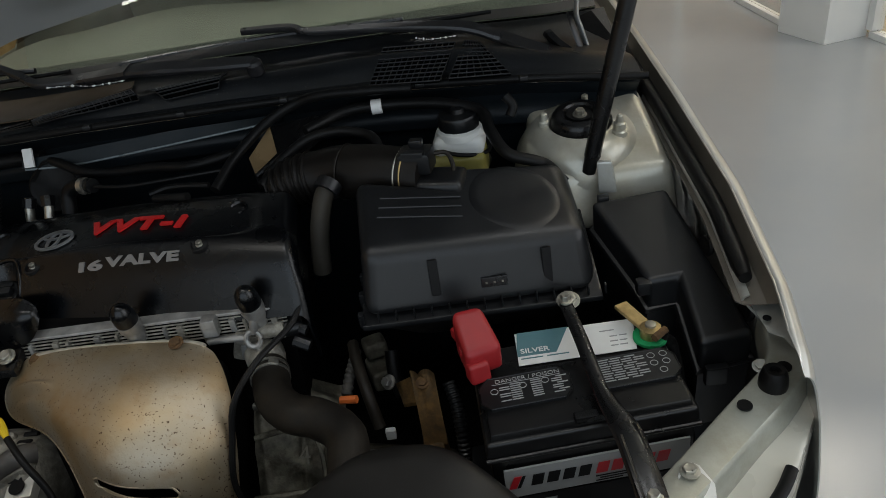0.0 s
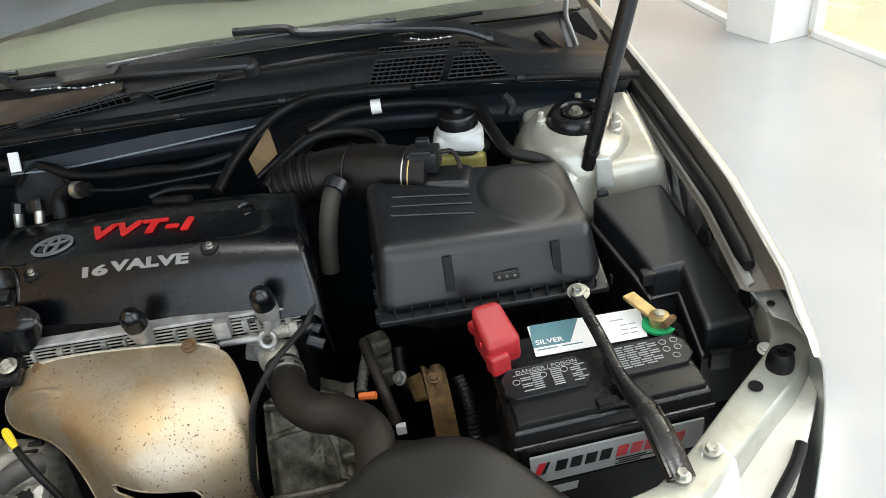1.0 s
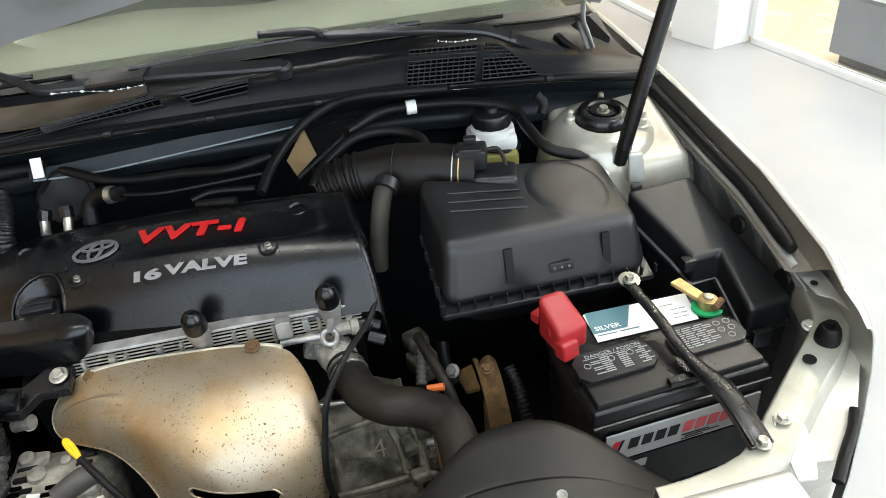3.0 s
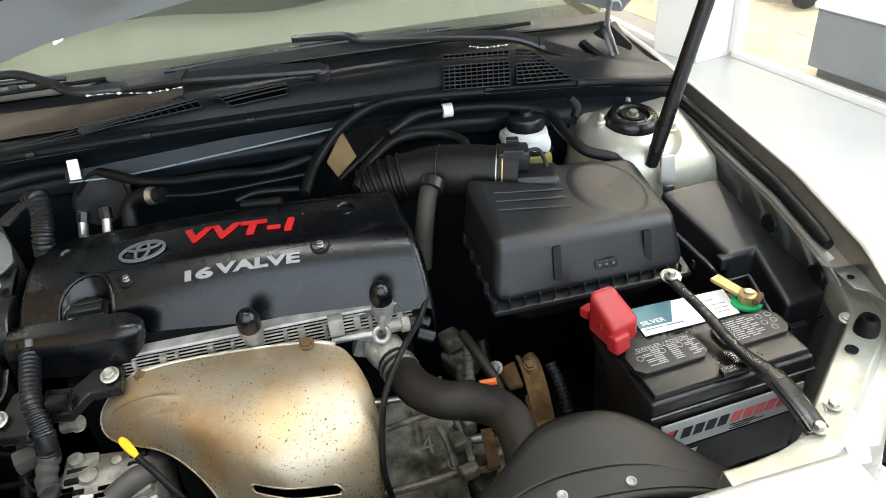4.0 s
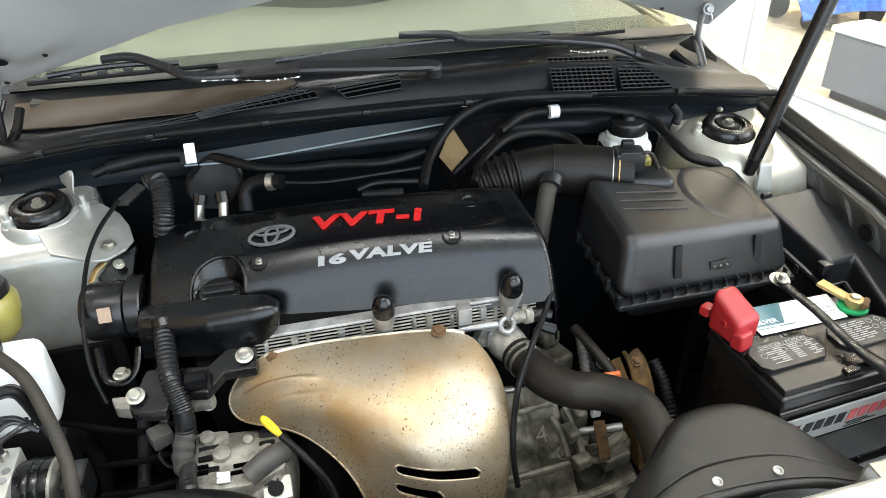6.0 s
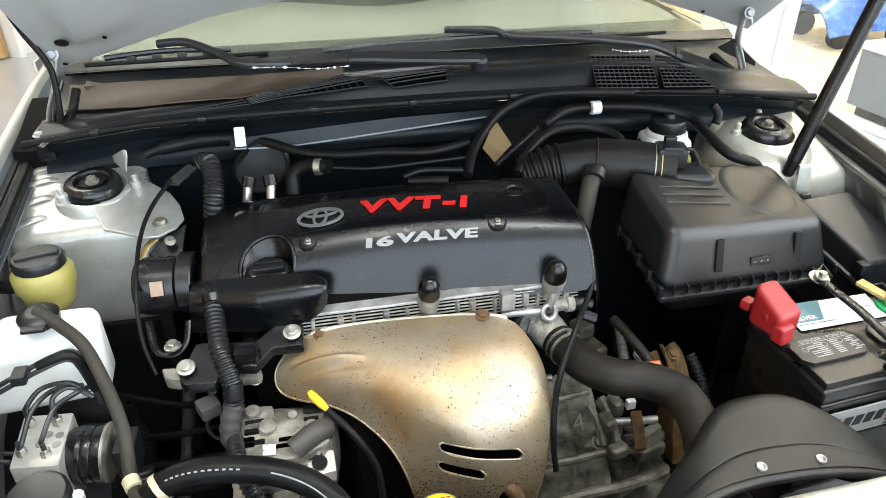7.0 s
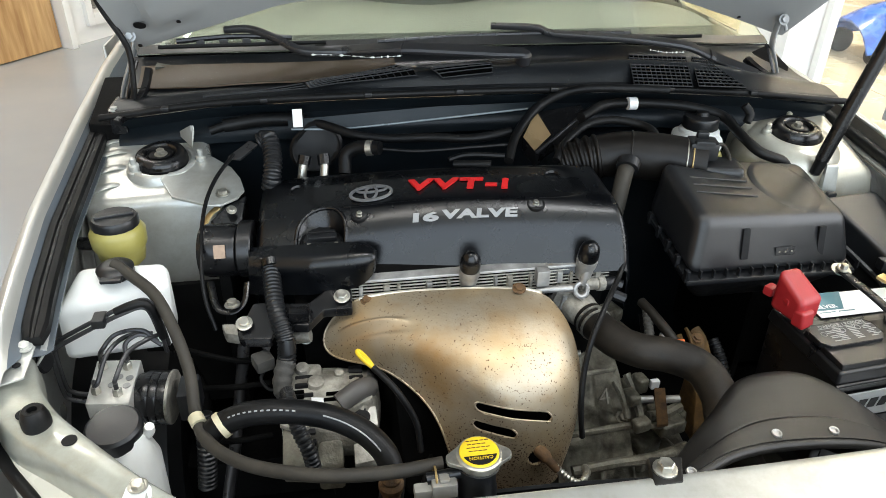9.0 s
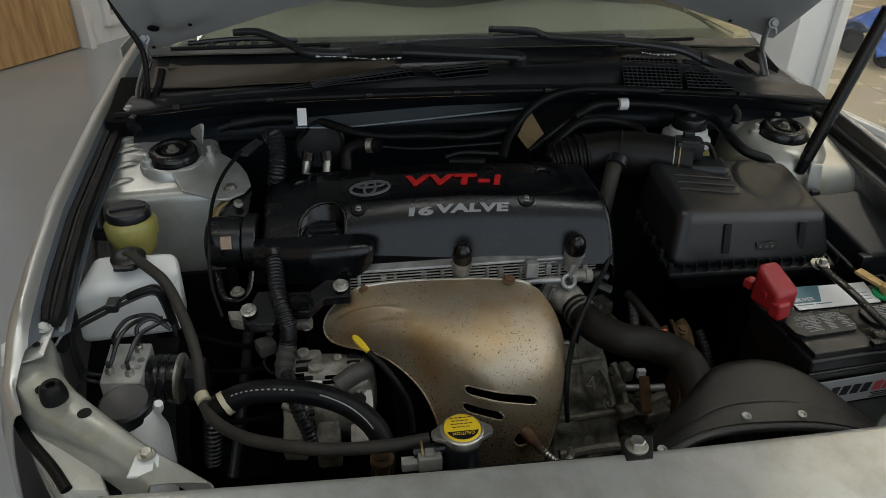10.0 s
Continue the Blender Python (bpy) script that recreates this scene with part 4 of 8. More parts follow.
add("dashboard", sheet(lambda u, v: (-0.68 + 1.34 * u, 0.56 + 0.62 * v, 1.0 + 0.03 * math.sin(math.pi * v) + 0.025 * math.sin(2 * math.pi * u) ** 2 * v), 24, 14, 0.02), BEIGE, car, "pale beige dashboard top")
add("dash_front", sheet(lambda u, v: (-0.66 + 1.30 * u, 0.53 + 0.17 * v, 1.028 + 0.012 * v), 20, 4, 0.01), mat("dark_green_grey_dash", (0.05, 0.052, 0.043), 0.6, var=0.1, scale=8), car, "dark front strip of the dashboard")
add("cabin_back", block((0, 1.75, 1.0), (1.4, 0.04, 0.9), None, 0.01), BEIGE, car, "pale seat backs")
for s, xb in ((-1, -0.735), (1, 0.70)):
    add("pillar", tube([(xb * 0.97, 0.85, 1.19), (xb * 0.94, 1.05, 1.30), (xb * 0.9, 1.28, 1.42)], 0.028, 12), PAINT, car, "silver windscreen pillar")
ROOF = [(0.95, 1.26), (1.25, 1.42), (1.7, 1.47), (2.3, 1.45), (2.75, 1.28), (3.1, 1.07), (3.75, 1.02), (3.95, 0.9)]


def shell_at(u, v):
    """Cabin and tail: sides from sill to waist, then in to the roof or the boot lid."""
    y = 1.24 + 2.71 * u
    top = lerp([(a, b, 0) for a, b in ROOF], y)[0]
    half = 0.84 - 0.12 * max(0, u - 0.75) / 0.25
    waist = 0.96
    t = abs(2 * v - 1)
    s = -1 if v < 0.5 else 1
    if t > 0.5:
        k = (t - 0.5) / 0.5
        return (s * (half - 0.05 * k * k) - 0.02, y, waist - (waist - 0.22) * k)
    k = t / 0.5
    wide = half * (0.72 if top > 1.1 else 0.9)
    return (s * (wide * min(1, k * 1.15) + (half - wide) * max(0, (k - 0.75) / 0.25)) - 0.02, y, top - (top - waist) * max(0, (k - 0.55) / 0.45) ** 1.3)


add("body_shell", sheet(shell_at, 40, 48, 0.004), PAINT, car, "silver cabin and boot")
add("tail_panel", sheet(lambda u, v: (-0.72 + 1.40 * u, 3.955, 0.3 + 0.6 * v), 6, 6, 0.01), PAINT, car, "silver tail panel")
for s in (-1, 1):
    add("door_skin", sheet(lambda u, v: (s * (0.845 - 0.03 * v * v) - 0.02, 0.93 + 0.33 * u, 0.97 - 0.72 * v), 6, 12, 0.004), PAINT, car, "silver front door edge")
    add("side_glass", sheet(lambda u, v: (s * (0.80 - 0.16 * v) - 0.02, 1.2 + 1.6 * u, 0.99 + 0.36 * v * math.sin(math.pi * (0.12 + 0.8 * u)) ** 0.5), 12, 6, 0.004), GLOSSBLACK, car, "dark side window")
    rw = add("wheel", lathe([(0.10, -0.09), (0.2, -0.1), (0.24, -0.095), (0.30, -0.1), (0.318, -0.08), (0.322, 0.0), (0.318, 0.08), (0.30, 0.1), (0.24, 0.095)], (s * 0.72 - 0.02, 2.95, 0.322), (1, 0, 0), 32), RUBBER, car, "black rear tyre")
    add("rim", lathe([(0.02, 0.05), (0.06, 0.06), (0.2, 0.06), (0.235, 0.085), (0.235, -0.08)], (s * 0.72 - 0.02, 2.95, 0.322), (s, 0, 0), 24), ALU, rw, "silver wheel rim")


WIPER = mat("satin_black_wiper_paint", (0.012, 0.012, 0.0135), 0.34, var=0.2, scale=20, bump=0.05, dust=(0.04, 0.039, 0.037), dusty=0.35)


def wiper(arm, blade0, blade1, pivot_r):
    w = add("wiper", ribbon(arm, lambda t: lerp([(0, 0.026, 0), (0.05, 0.031, 0), (0.3, 0.029, 0), (0.42, 0.025, 0), (0.6, 0.018, 0), (1, 0.012, 0)], t)[0], 0.011), WIPER, car, "black flat wiper arm")
    add("pivot", lathe([(pivot_r, -0.02), (pivot_r, -0.002), (pivot_r * 0.7, 0.003)], arm[0], (0, -0.3, 1), 18), WIPER, w)
    add("joint", ribbon([Vector(arm[2]).lerp(Vector(arm[3]), 0.0) + Vector((0, 0, 0.001)), Vector(arm[2]).lerp(Vector(arm[3]), 0.08) + Vector((0, 0, 0.001)), Vector(arm[2]).lerp(Vector(arm[3]), 0.16) + Vector((0, 0, 0.001))], lambda t: 0.034, 0.014, 2), WIPER, w)
    a, b = Vector(blade0), Vector(blade1)
    add("blade_frame", tube([a, a.lerp(b, 0.25) + Vector((0, 0, 0.004)), a.lerp(b, 0.5) + Vector((0, 0, 0.006)), a.lerp(b, 0.75) + Vector((0, 0, 0.004)), b], (0.005, 0.005), 8, 6), GLOSSBLACK, w)
    add("blade_rubber", tube([a + (a - b) * 0.16 - Vector((0, 0.002, 0.009)), b + (b - a) * 0.3 - Vector((0, 0.006, 0.009))], 0.004, 6, 12), RUBBER, w)
    for t in (0.2, 0.4, 0.6, 0.8):
        add("blade_clip", block(a.lerp(b, t) + Vector((0, 0, -0.003)), (0.016, 0.009, 0.012), None, 0.002), PLASTIC, w)


wiper([(0.052, 0.368, 1.080), (-0.068, 0.386, 1.084), (-0.176, 0.405, 1.086), (-0.278, 0.445, 1.074), (-0.334, 0.446, 1.074), (-0.373, 0.450, 1.077), (-0.410, 0.471, 1.091), (-0.463, 0.492, 1.107), (-0.512, 0.495, 1.106)], (-0.600, 0.480, 1.090), (-0.385, 0.488, 1.090), 0.015)
wiper([(0.551, 0.371, 1.022), (0.514, 0.391, 1.034), (0.478, 0.423, 1.045), (0.420, 0.433, 1.067), (0.341, 0.448, 1.076), (0.250, 0.458, 1.083), (0.139, 0.469, 1.090), (0.103, 0.480, 1.100), (0.013, 0.490, 1.103)], (-0.219, 0.471, 1.082), (0.310, 0.477, 1.085), 0.013)

# hood, standing open, its hinges and its gas strut
HB = [(-0.70, 0.505, 1.08), (-0.667, 0.50, 1.087), (-0.55, 0.50, 1.12), (-0.408, 0.50, 1.160), (-0.15, 0.51, 1.20), (0.15, 0.51, 1.20), (0.40, 0.50, 1.165), (0.58, 0.49, 1.11), (0.655, 0.48, 1.085), (0.68, 0.48, 1.08)]


def hood_at(u, v):
    x = -0.69 + 1.36 * u
    y, z = lerp(HB, x)
    s = max(0.0, v)
    bow = 0.05 * math.sin(math.pi * u)
    return Vector((x * (1 + 0.06 * s), y - 0.72 * s + 0.06 * s * s, z + 0.62 * s + bow * s))


def hood_inner(u, v):
    p = hood_at(u, v)
    d = 0.010 * max(0, math.sin(u * 25)) * max(0, math.sin(v * 12)) if 0.04 < u < 0.96 and v > 0.05 else 0
    return p + Vector((0, 0.012 - d, -0.014 - d))


hood = add("hood", sheet(hood_at, 40, 24, 0.004), PAINT, car, "open silver hood")
add("hood_inner", sheet(hood_inner, 80, 40, 0.002), HOODPAINT, hood, "pressed silver inner hood panel")
# unseen pad, added so that the engine cover's top reflects something dark
def pad_at(u, v):
    a, c = 0.17 + 0.66 * u, 0.16 + 0.72 * v
    edge = min(1.0, min(u, 1 - u, v, 1 - v) / 0.05)
    return hood_inner(a, c) + Vector((0, -0.004, -0.006)) + Vector((0, -0.65, -0.76)) * 0.012 * math.sqrt(edge)


add("added_hood_pad", sheet(pad_at, 50, 40, 0.003), mat("dark_felt_pad", (0.018, 0.018, 0.019), 0.9, var=0.25, scale=30, bump=0.5, bscale=300, spec=0.1), hood, "unseen dark felt pad that dims the engine cover's reflection")
for u, v, r in ((0.03, 0.089, 0.011), (0.08, 0.077, 0.004), (0.015, 0.02, 0.004), (0.915, 0.016, 0.004)):
    add("panel_hole", lathe([(0.0005, 0.0), (r, 0.0), (r, 0.002), (0.0005, 0.002)], hood_inner(u, v) + Vector((0, -0.003, -0.0035)), (0, -0.65, -0.76), 18), PRINT, hood, "dark hole in the inner panel")
HINGE = mat("grey_painted_hinge_steel", (0.3, 0.31, 0.31), 0.4, metal=0.5, var=0.15, scale=30)
for s, pts, knobs in ((-1, [(-0.714, 0.460, 0.990), (-0.706, 0.462, 1.015), (-0.688, 0.470, 1.058), (-0.678, 0.480, 1.098), (-0.692, 0.485, 1.136), (-0.699, 0.487, 1.147)], [(-0.694, 0.470, 1.132), (-0.680, 0.468, 1.105)]),
                      (1, [(0.631, 0.420, 1.001), (0.622, 0.430, 1.034), (0.616, 0.440, 1.062), (0.626, 0.450, 1.106), (0.653, 0.455, 1.126), (0.678, 0.460, 1.149)], [(0.627, 0.438, 1.115)])):
    h = add("hood_hinge", tube(pts, 0.0095, 12, 6, flat=0.45), HINGE, car, "grey painted hood hinge arm")
    for q in knobs:
        bolt(q, h, (0, -1, 0.3), 0.008, 0.008, HINGE)
    add("hinge_base", block((pts[0][0] + s * 0.004, pts[0][1] - 0.01, pts[0][2] - 0.03), (0.03, 0.08, 0.05), None, 0.004), GLOSSBLACK, h, "black hinge bracket")
    add("hinge_link", tube([(pts[0][0] - s * 0.012, pts[0][1] - 0.02, pts[0][2] - 0.005), (pts[1][0] - s * 0.016, pts[1][1] - 0.01, pts[1][2] + 0.01), (pts[2][0] - s * 0.012, pts[2][1], pts[2][2])], 0.007, 8, flat=0.5), GLOSSBLACK, h, "black hinge link")
    add("hook", tube([pts[3], (pts[3][0] + s * 0.016, pts[3][1], pts[3][2] - 0.006), (pts[3][0] + s * 0.02, pts[3][1], pts[3][2] - 0.016)], 0.0035, 8), HINGE, h)
    bolt((pts[0][0] + s * 0.004, pts[0][1] - 0.055, pts[0][2] - 0.005), h, (0, 0, 1), 0.007, 0.007, BAYPAINT)
add("washer_hose", tube([(-0.685, 0.430, 0.999), (-0.681, 0.430, 1.023), (-0.679, 0.440, 1.076), (-0.688, 0.450, 1.104), (-0.709, 0.450, 1.149), (-0.722, 0.450, 1.183), (-0.739, 0.440, 1.246)], 0.0055, 8), RUBBER, car, "thin black washer hose")
gs = add("gas_strut", tube([(0.580, 0.150, 0.925), (0.608, 0.146, 1.05), (0.645, 0.140, 1.21)], 0.0125, 16), GLOSSBLACK, car, "black gas strut holding the hood")
add("rod", tube([(0.645, 0.140, 1.21), (0.71, 0.130, 1.5)], 0.005, 10), STEEL, gs, "bright piston rod")
add("end_fitting", lathe([(0.004, -0.03), (0.010, -0.026), (0.0115, 0.0), (0.013, 0.004)], (0.580, 0.150, 0.923), (0.22, -0.03, 0.97), 14), RUBBER, gs)
add("strut_bracket", hexa([(0.585, 0.132, 0.868), (0.612, 0.126, 0.868), (0.616, 0.146, 0.868), (0.588, 0.150, 0.868)], [(0.583, 0.136, 0.92), (0.606, 0.132, 0.92), (0.609, 0.140, 0.92), (0.586, 0.146, 0.92)], 0.004), BAYPAINT, gs, "silver pressed strut bracket")

# front panel over the radiator
def support(u, v):
    x = -0.60 + 1.13 * u
    y0 = -0.412 - 0.012 * math.sin(math.pi * u)
    prof = [(0.0, 0.0, -0.06), (0.12, 0.0, -0.004), (0.18, -0.006, 0.0), (0.6, -0.09, -0.002), (0.7, -0.11, -0.006), (0.8, -0.125, -0.03), (1.0, -0.13, -0.16)]
    dy, dz = lerp(prof, v)
    return (x, y0 + dy, 0.818 - 0.012 * u + dz)


front = add("radiator_support", sheet(support, 90, 30, 0.0025), BAYPAINT, car, "silver upper radiator support panel")
for hx, hr in ((-0.46, 0.006), (-0.358, 0.013), (-0.28, 0.009), (-0.226, 0.012), (-0.004, 0.005), (0.12, 0.005), (0.207, 0.011), (0.33, 0.009)):
    add("panel_hole", lathe([(0.0005, 0), (hr, 0), (hr, 0.001), (0.0005, 0.001)], (hx, -0.443, 0.8175 - 0.0107 * (hx + 0.6)), (0, 0, 1), 16), PRINT, front, "round hole in the panel")


def corner(p_in, p_out):
    """The headlamp corner of the support: a bent plate from the fender to the cross panel."""
    def along(pts, u):
        return lerp([(i / (len(pts) - 1), *q) for i, q in enumerate(pts)], u)

    def soft(pts, u):
        return (along(pts, max(0, u - 0.05)) + 2 * along(pts, u) + along(pts, min(1, u + 0.05))) / 4

    def fn(u, v):
        a, b = soft(p_in, u), soft(p_out, u)
        side = (b - a).normalized()
        if v < 0.14:
            t = 1 - v / 0.14
            return a - side * 0.006 * (1 - (1 - t) ** 2) - Vector((0, 0, 0.045 * t ** 1.6))
        if v > 0.82:
            t = (v - 0.82) / 0.18
            return b + side * 0.008 * (1 - (1 - t) ** 2) - Vector((0, 0, 0.05 * t ** 1.6))
        t = (v - 0.14) / 0.68
        return a.lerp(b, t) + Vector((0, 0, 0.002 * math.sin(math.pi * t)))
    return add("corner_panel", sheet(fn, 48, 40, 0.0025), CORNERPAINT, car, "dusty silver headlamp corner panel")


cl = corner([(-0.728, -0.149, 0.850), (-0.707, -0.204, 0.842), (-0.675, -0.246, 0.834), (-0.607, -0.309, 0.828), (-0.560, -0.350, 0.822), (-0.517, -0.380, 0.816), (-0.479, -0.407, 0.810)], [(-0.755, -0.207, 0.850), (-0.733, -0.246, 0.842), (-0.708, -0.272, 0.834), (-0.665, -0.305, 0.828), (-0.614, -0.342, 0.822), (-0.582, -0.367, 0.816), (-0.543, -0.401, 0.810)])
cr = corner([(0.733, -0.125, 0.815), (0.727, -0.173, 0.803), (0.712, -0.201, 0.798), (0.686, -0.223, 0.796), (0.632, -0.265, 0.790), (0.573, -0.315, 0.784), (0.506, -0.373, 0.790), (0.425, -0.392, 0.800), (0.382, -0.397, 0.806)], [(0.759, -0.179, 0.815), (0.764, -0.195, 0.803), (0.745, -0.224, 0.798), (0.710, -0.257, 0.796), (0.675, -0.282, 0.790), (0.611, -0.333, 0.784), (0.556, -0.381, 0.790), (0.450, -0.450, 0.800), (0.371, -0.453, 0.806)])
for c, q, holes in ((cl, (-0.686, -0.264, 0.837), ((-0.704, -0.251, 0.842), (-0.644, -0.292, 0.832))), (cr, (0.704, -0.236, 0.797), ((0.726, -0.214, 0.800), (0.663, -0.260, 0.794)))):
    add("rubber_stop", lathe([(0.015, -0.006), (0.0165, 0.002), (0.016, 0.012), (0.0135, 0.022), (0.011, 0.025), (0.006, 0.024), (0.005, 0.018)], q, (0, 0, 1), 24), RUBBER, c, "black rubber hood stop")
    for hole_at in holes:
        add("panel_hole", lathe([(0.0005, 0.001), (0.0085, 0.001), (0.0085, 0.003), (0.0005, 0.003)], hole_at, (0, 0, 1), 18), PRINT, c)
LAMPTAB = mat("white_nylon", (0.72, 0.72, 0.68), 0.35, var=0.04, scale=20)
for c, q, ring in ((cl, (-0.555, -0.367, 0.828), [(-0.568, -0.368, 0.827), (-0.565, -0.353, 0.827), (-0.551, -0.354, 0.827), (-0.541, -0.369, 0.827), (-0.541, -0.387, 0.815), (-0.577, -0.386, 0.815)]),
                   (cr, (0.577, -0.336, 0.791), [(0.564, -0.339, 0.790), (0.570, -0.325, 0.790), (0.582, -0.322, 0.790), (0.590, -0.328, 0.790), (0.599, -0.350, 0.786), (0.593, -0.381, 0.775), (0.581, -0.405, 0.765), (0.559, -0.402, 0.765)])):
    tb = add("lamp_bracket", plate(ring, 0.004, 0.0015), LAMPTAB, c, "white nylon headlamp bracket")
    bolt(Vector(q) + Vector((0, 0, 0.0005)), tb, (0, 0, 1), 0.0075, 0.007)
bolt((0.707, -0.197, 0.790), cr, (-0.2, -0.2, 1), 0.007, 0.006, BAYPAINT)
for side, ring, seal in ((1, [(0.760, -0.210, 0.765), (0.629, -0.307, 0.745), (0.577, -0.359, 0.735), (0.646, -0.371, 0.735), (0.709, -0.309, 0.745), (0.755, -0.248, 0.765)], [(0.696, -0.317, 0.752), (0.676, -0.341, 0.750), (0.641, -0.374, 0.745), (0.615, -0.400, 0.740)]),
                         (-1, [(-0.742, -0.235, 0.800), (-0.693, -0.274, 0.790), (-0.630, -0.329, 0.780), (-0.610, -0.367, 0.775), (-0.665, -0.359, 0.775), (-0.718, -0.296, 0.785), (-0.747, -0.253, 0.800)], [(-0.750, -0.248, 0.800), (-0.720, -0.288, 0.790), (-0.683, -0.330, 0.785), (-0.657, -0.364, 0.780)])):
    hl = add("headlamp", plate(ring, 0.10, 0.008), LAMPSHELL, car, "pale headlamp housing")
    add("trim_seal", tube(seal, 0.007, 12, 6, flat=0.7), RUBBER, hl, "dark rubber seal beside the lamp")
add("bumper_cover", sheet(lambda u, v: (-0.66 + 1.30 * u, -0.56 - 0.10 * math.sin(math.pi * u) - 0.05 * math.sin(math.pi * min(1, v)), 0.795 - 0.5 * v), 24, 10, 0.004), PAINT, car, "silver front bumper cover")
add("radiator", block((-0.02, -0.41, 0.48), (1.0, 0.05, 0.42), None, 0.006), DARK, car, "dark radiator core")

for s, cx in ((-1, -0.72), (1, 0.68)):
    wh = add("wheel", lathe([(0.10, -0.09), (0.2, -0.1), (0.24, -0.095), (0.30, -0.1), (0.318, -0.08), (0.322, 0.0), (0.318, 0.08), (0.30, 0.1), (0.24, 0.095)], (cx, 0.25, 0.322), (1, 0, 0), 40), RUBBER, car, "black front tyre")
    add("rim", lathe([(0.02, 0.05), (0.06, 0.06), (0.2, 0.06), (0.235, 0.085), (0.235, -0.08)], (cx, 0.25, 0.322), (s, 0, 0), 32), ALU, wh, "silver wheel rim")

for pts in (((-0.350, 0.436, 1.070), (-0.300, 0.424, 1.071), (-0.242, 0.385, 1.076), (-0.213, 0.382, 1.077), (-0.180, 0.385, 1.077)), ((0.330, 0.416, 1.066), (0.357, 0.402, 1.064), (0.402, 0.406, 1.062))):
    add("worn_edge", tube(pts, lambda t: 0.0002 + 0.0021 * max(0.0, math.sin(61 * t) * math.sin(13 * t + 1) + 0.25 * math.sin(137 * t)), 6, 30), WHITE, car, "flaking white residue under the wiper arm")

# ---- engine ----
engine = thing("engine", (-0.1, 0.1, 0.35), "four cylinder engine in the bay of the car", "engine")
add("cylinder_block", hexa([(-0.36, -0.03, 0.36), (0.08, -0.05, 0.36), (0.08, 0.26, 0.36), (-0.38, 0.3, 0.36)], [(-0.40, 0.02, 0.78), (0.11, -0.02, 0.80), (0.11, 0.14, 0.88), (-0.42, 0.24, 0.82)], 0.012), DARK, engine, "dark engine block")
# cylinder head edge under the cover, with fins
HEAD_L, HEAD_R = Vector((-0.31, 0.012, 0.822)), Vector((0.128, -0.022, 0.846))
# head body near black, so the gaps between fins read as shaded
hd = add("cylinder_head", hexa([HEAD_L + Vector((0, -0.005, -0.05)), HEAD_R + Vector((0, -0.012, -0.05)), HEAD_R + Vector((0, 0.12, -0.05)), HEAD_L + Vector((0, 0.12, -0.05))], [HEAD_L + Vector((0, 0, 0.004)), HEAD_R, HEAD_R + Vector((0, 0.12, 0.04)), HEAD_L + Vector((0, 0.12, 0.04))], 0.004), DARK, engine, "cast aluminium cylinder head, blackened for shade between fins")
add("machined_edge", hexa([HEAD_L + Vector((0, -0.007, 0.000)), HEAD_R + Vector((-0.02, -0.007, 0.000)), HEAD_R + Vector((-0.02, 0.01, 0.004)), HEAD_L + Vector((0, 0.01, 0.004))], [HEAD_L + Vector((0, -0.006, 0.0045)), HEAD_R + Vector((-0.02, -0.006, 0.0045)), HEAD_R + Vector((-0.02, 0.01, 0.008)), HEAD_L + Vector((0, 0.01, 0.008))], 0.0015), ALU, hd, "bright machined edge of the head")
for k in range(6):
    o = Vector((0, -0.004 - 0.0012 * k, -0.005 - 0.0052 * k))
    add("fin", tube([HEAD_L + o, HEAD_R + o + Vector((-0.02, 0, 0))], 0.0014, 6, 6), DUSTALU, hd)
for i in range(12):
    p = HEAD_L.lerp(HEAD_R, 0.04 + i * 0.079 + 0.02 * math.sin(i * 2.3)) + Vector((0, -0.006, -0.016 - 0.004 * (i % 3)))
    add("lug", block(p, (0.006 + 0.004 * (i % 2), 0.012, 0.022 + 0.006 * (i % 3)), None, 0.003), DUSTALU if i % 3 else ALU, hd)
sp = HEAD_L.lerp(HEAD_R, 0.70) + Vector((0, -0.014, -0.008))
add("boss", block(sp, (0.022, 0.02, 0.03), None, 0.004), ALU, hd)
# right end of the head with its water outlet
NECK = Vector((0.35, -0.93, -0.15))
out = add("water_outlet", lathe([(0.012, -0.034), (0.026, -0.030), (0.029, -0.016), (0.0285, 0.004), (0.0265, 0.016), (0.0245, 0.02), (0.0245, 0.044)], (0.062, -0.036, 0.770), NECK, 28), DUSTALU, engine, "aluminium water outlet")
add("outlet_flange", block((0.040, -0.018, 0.785), (0.045, 0.03, 0.05), Matrix.Rotation(radians(20), 3, "Y"), 0.008), DUSTALU, out)
add("cast_mark", block((0.034, -0.035, 0.782), (0.008, 0.004, 0.026), Matrix.Rotation(radians(10), 3, "Y"), 0.001), ALU, out)
add("cam_stub", lathe([(0.009, -0.024), (0.0105, -0.02), (0.0105, 0.004), (0.0135, 0.005), (0.0135, 0.016), (0.010, 0.018)], (0.084, -0.031, 0.813), (1, 0.1, -0.05), 18), DUSTALU, engine, "pale sensor boss")
add("sensor", lathe([(0.010, -0.012), (0.0125, -0.01), (0.0125, 0.008), (0.008, 0.018)], (0.108, -0.028, 0.811), (1, 0.1, -0.05), 14), PLASTIC, engine, "black plastic sensor")
ring = add("lifting_eye", tube([Vector((0.058, -0.041, 0.812)) + Vector((0.0105 * math.cos(a), -0.004 + 0.004 * math.sin(a), 0.0105 * math.sin(a))) for a in (math.pi * 2 * i / 10 for i in range(11))], 0.0042, 8, 4), ALU, engine, "cast lifting eye")
add("lifting_post", tube([(0.066, -0.038, 0.852), (0.063, -0.040, 0.835), (0.060, -0.040, 0.820)], 0.0062, 10), ALU, engine)
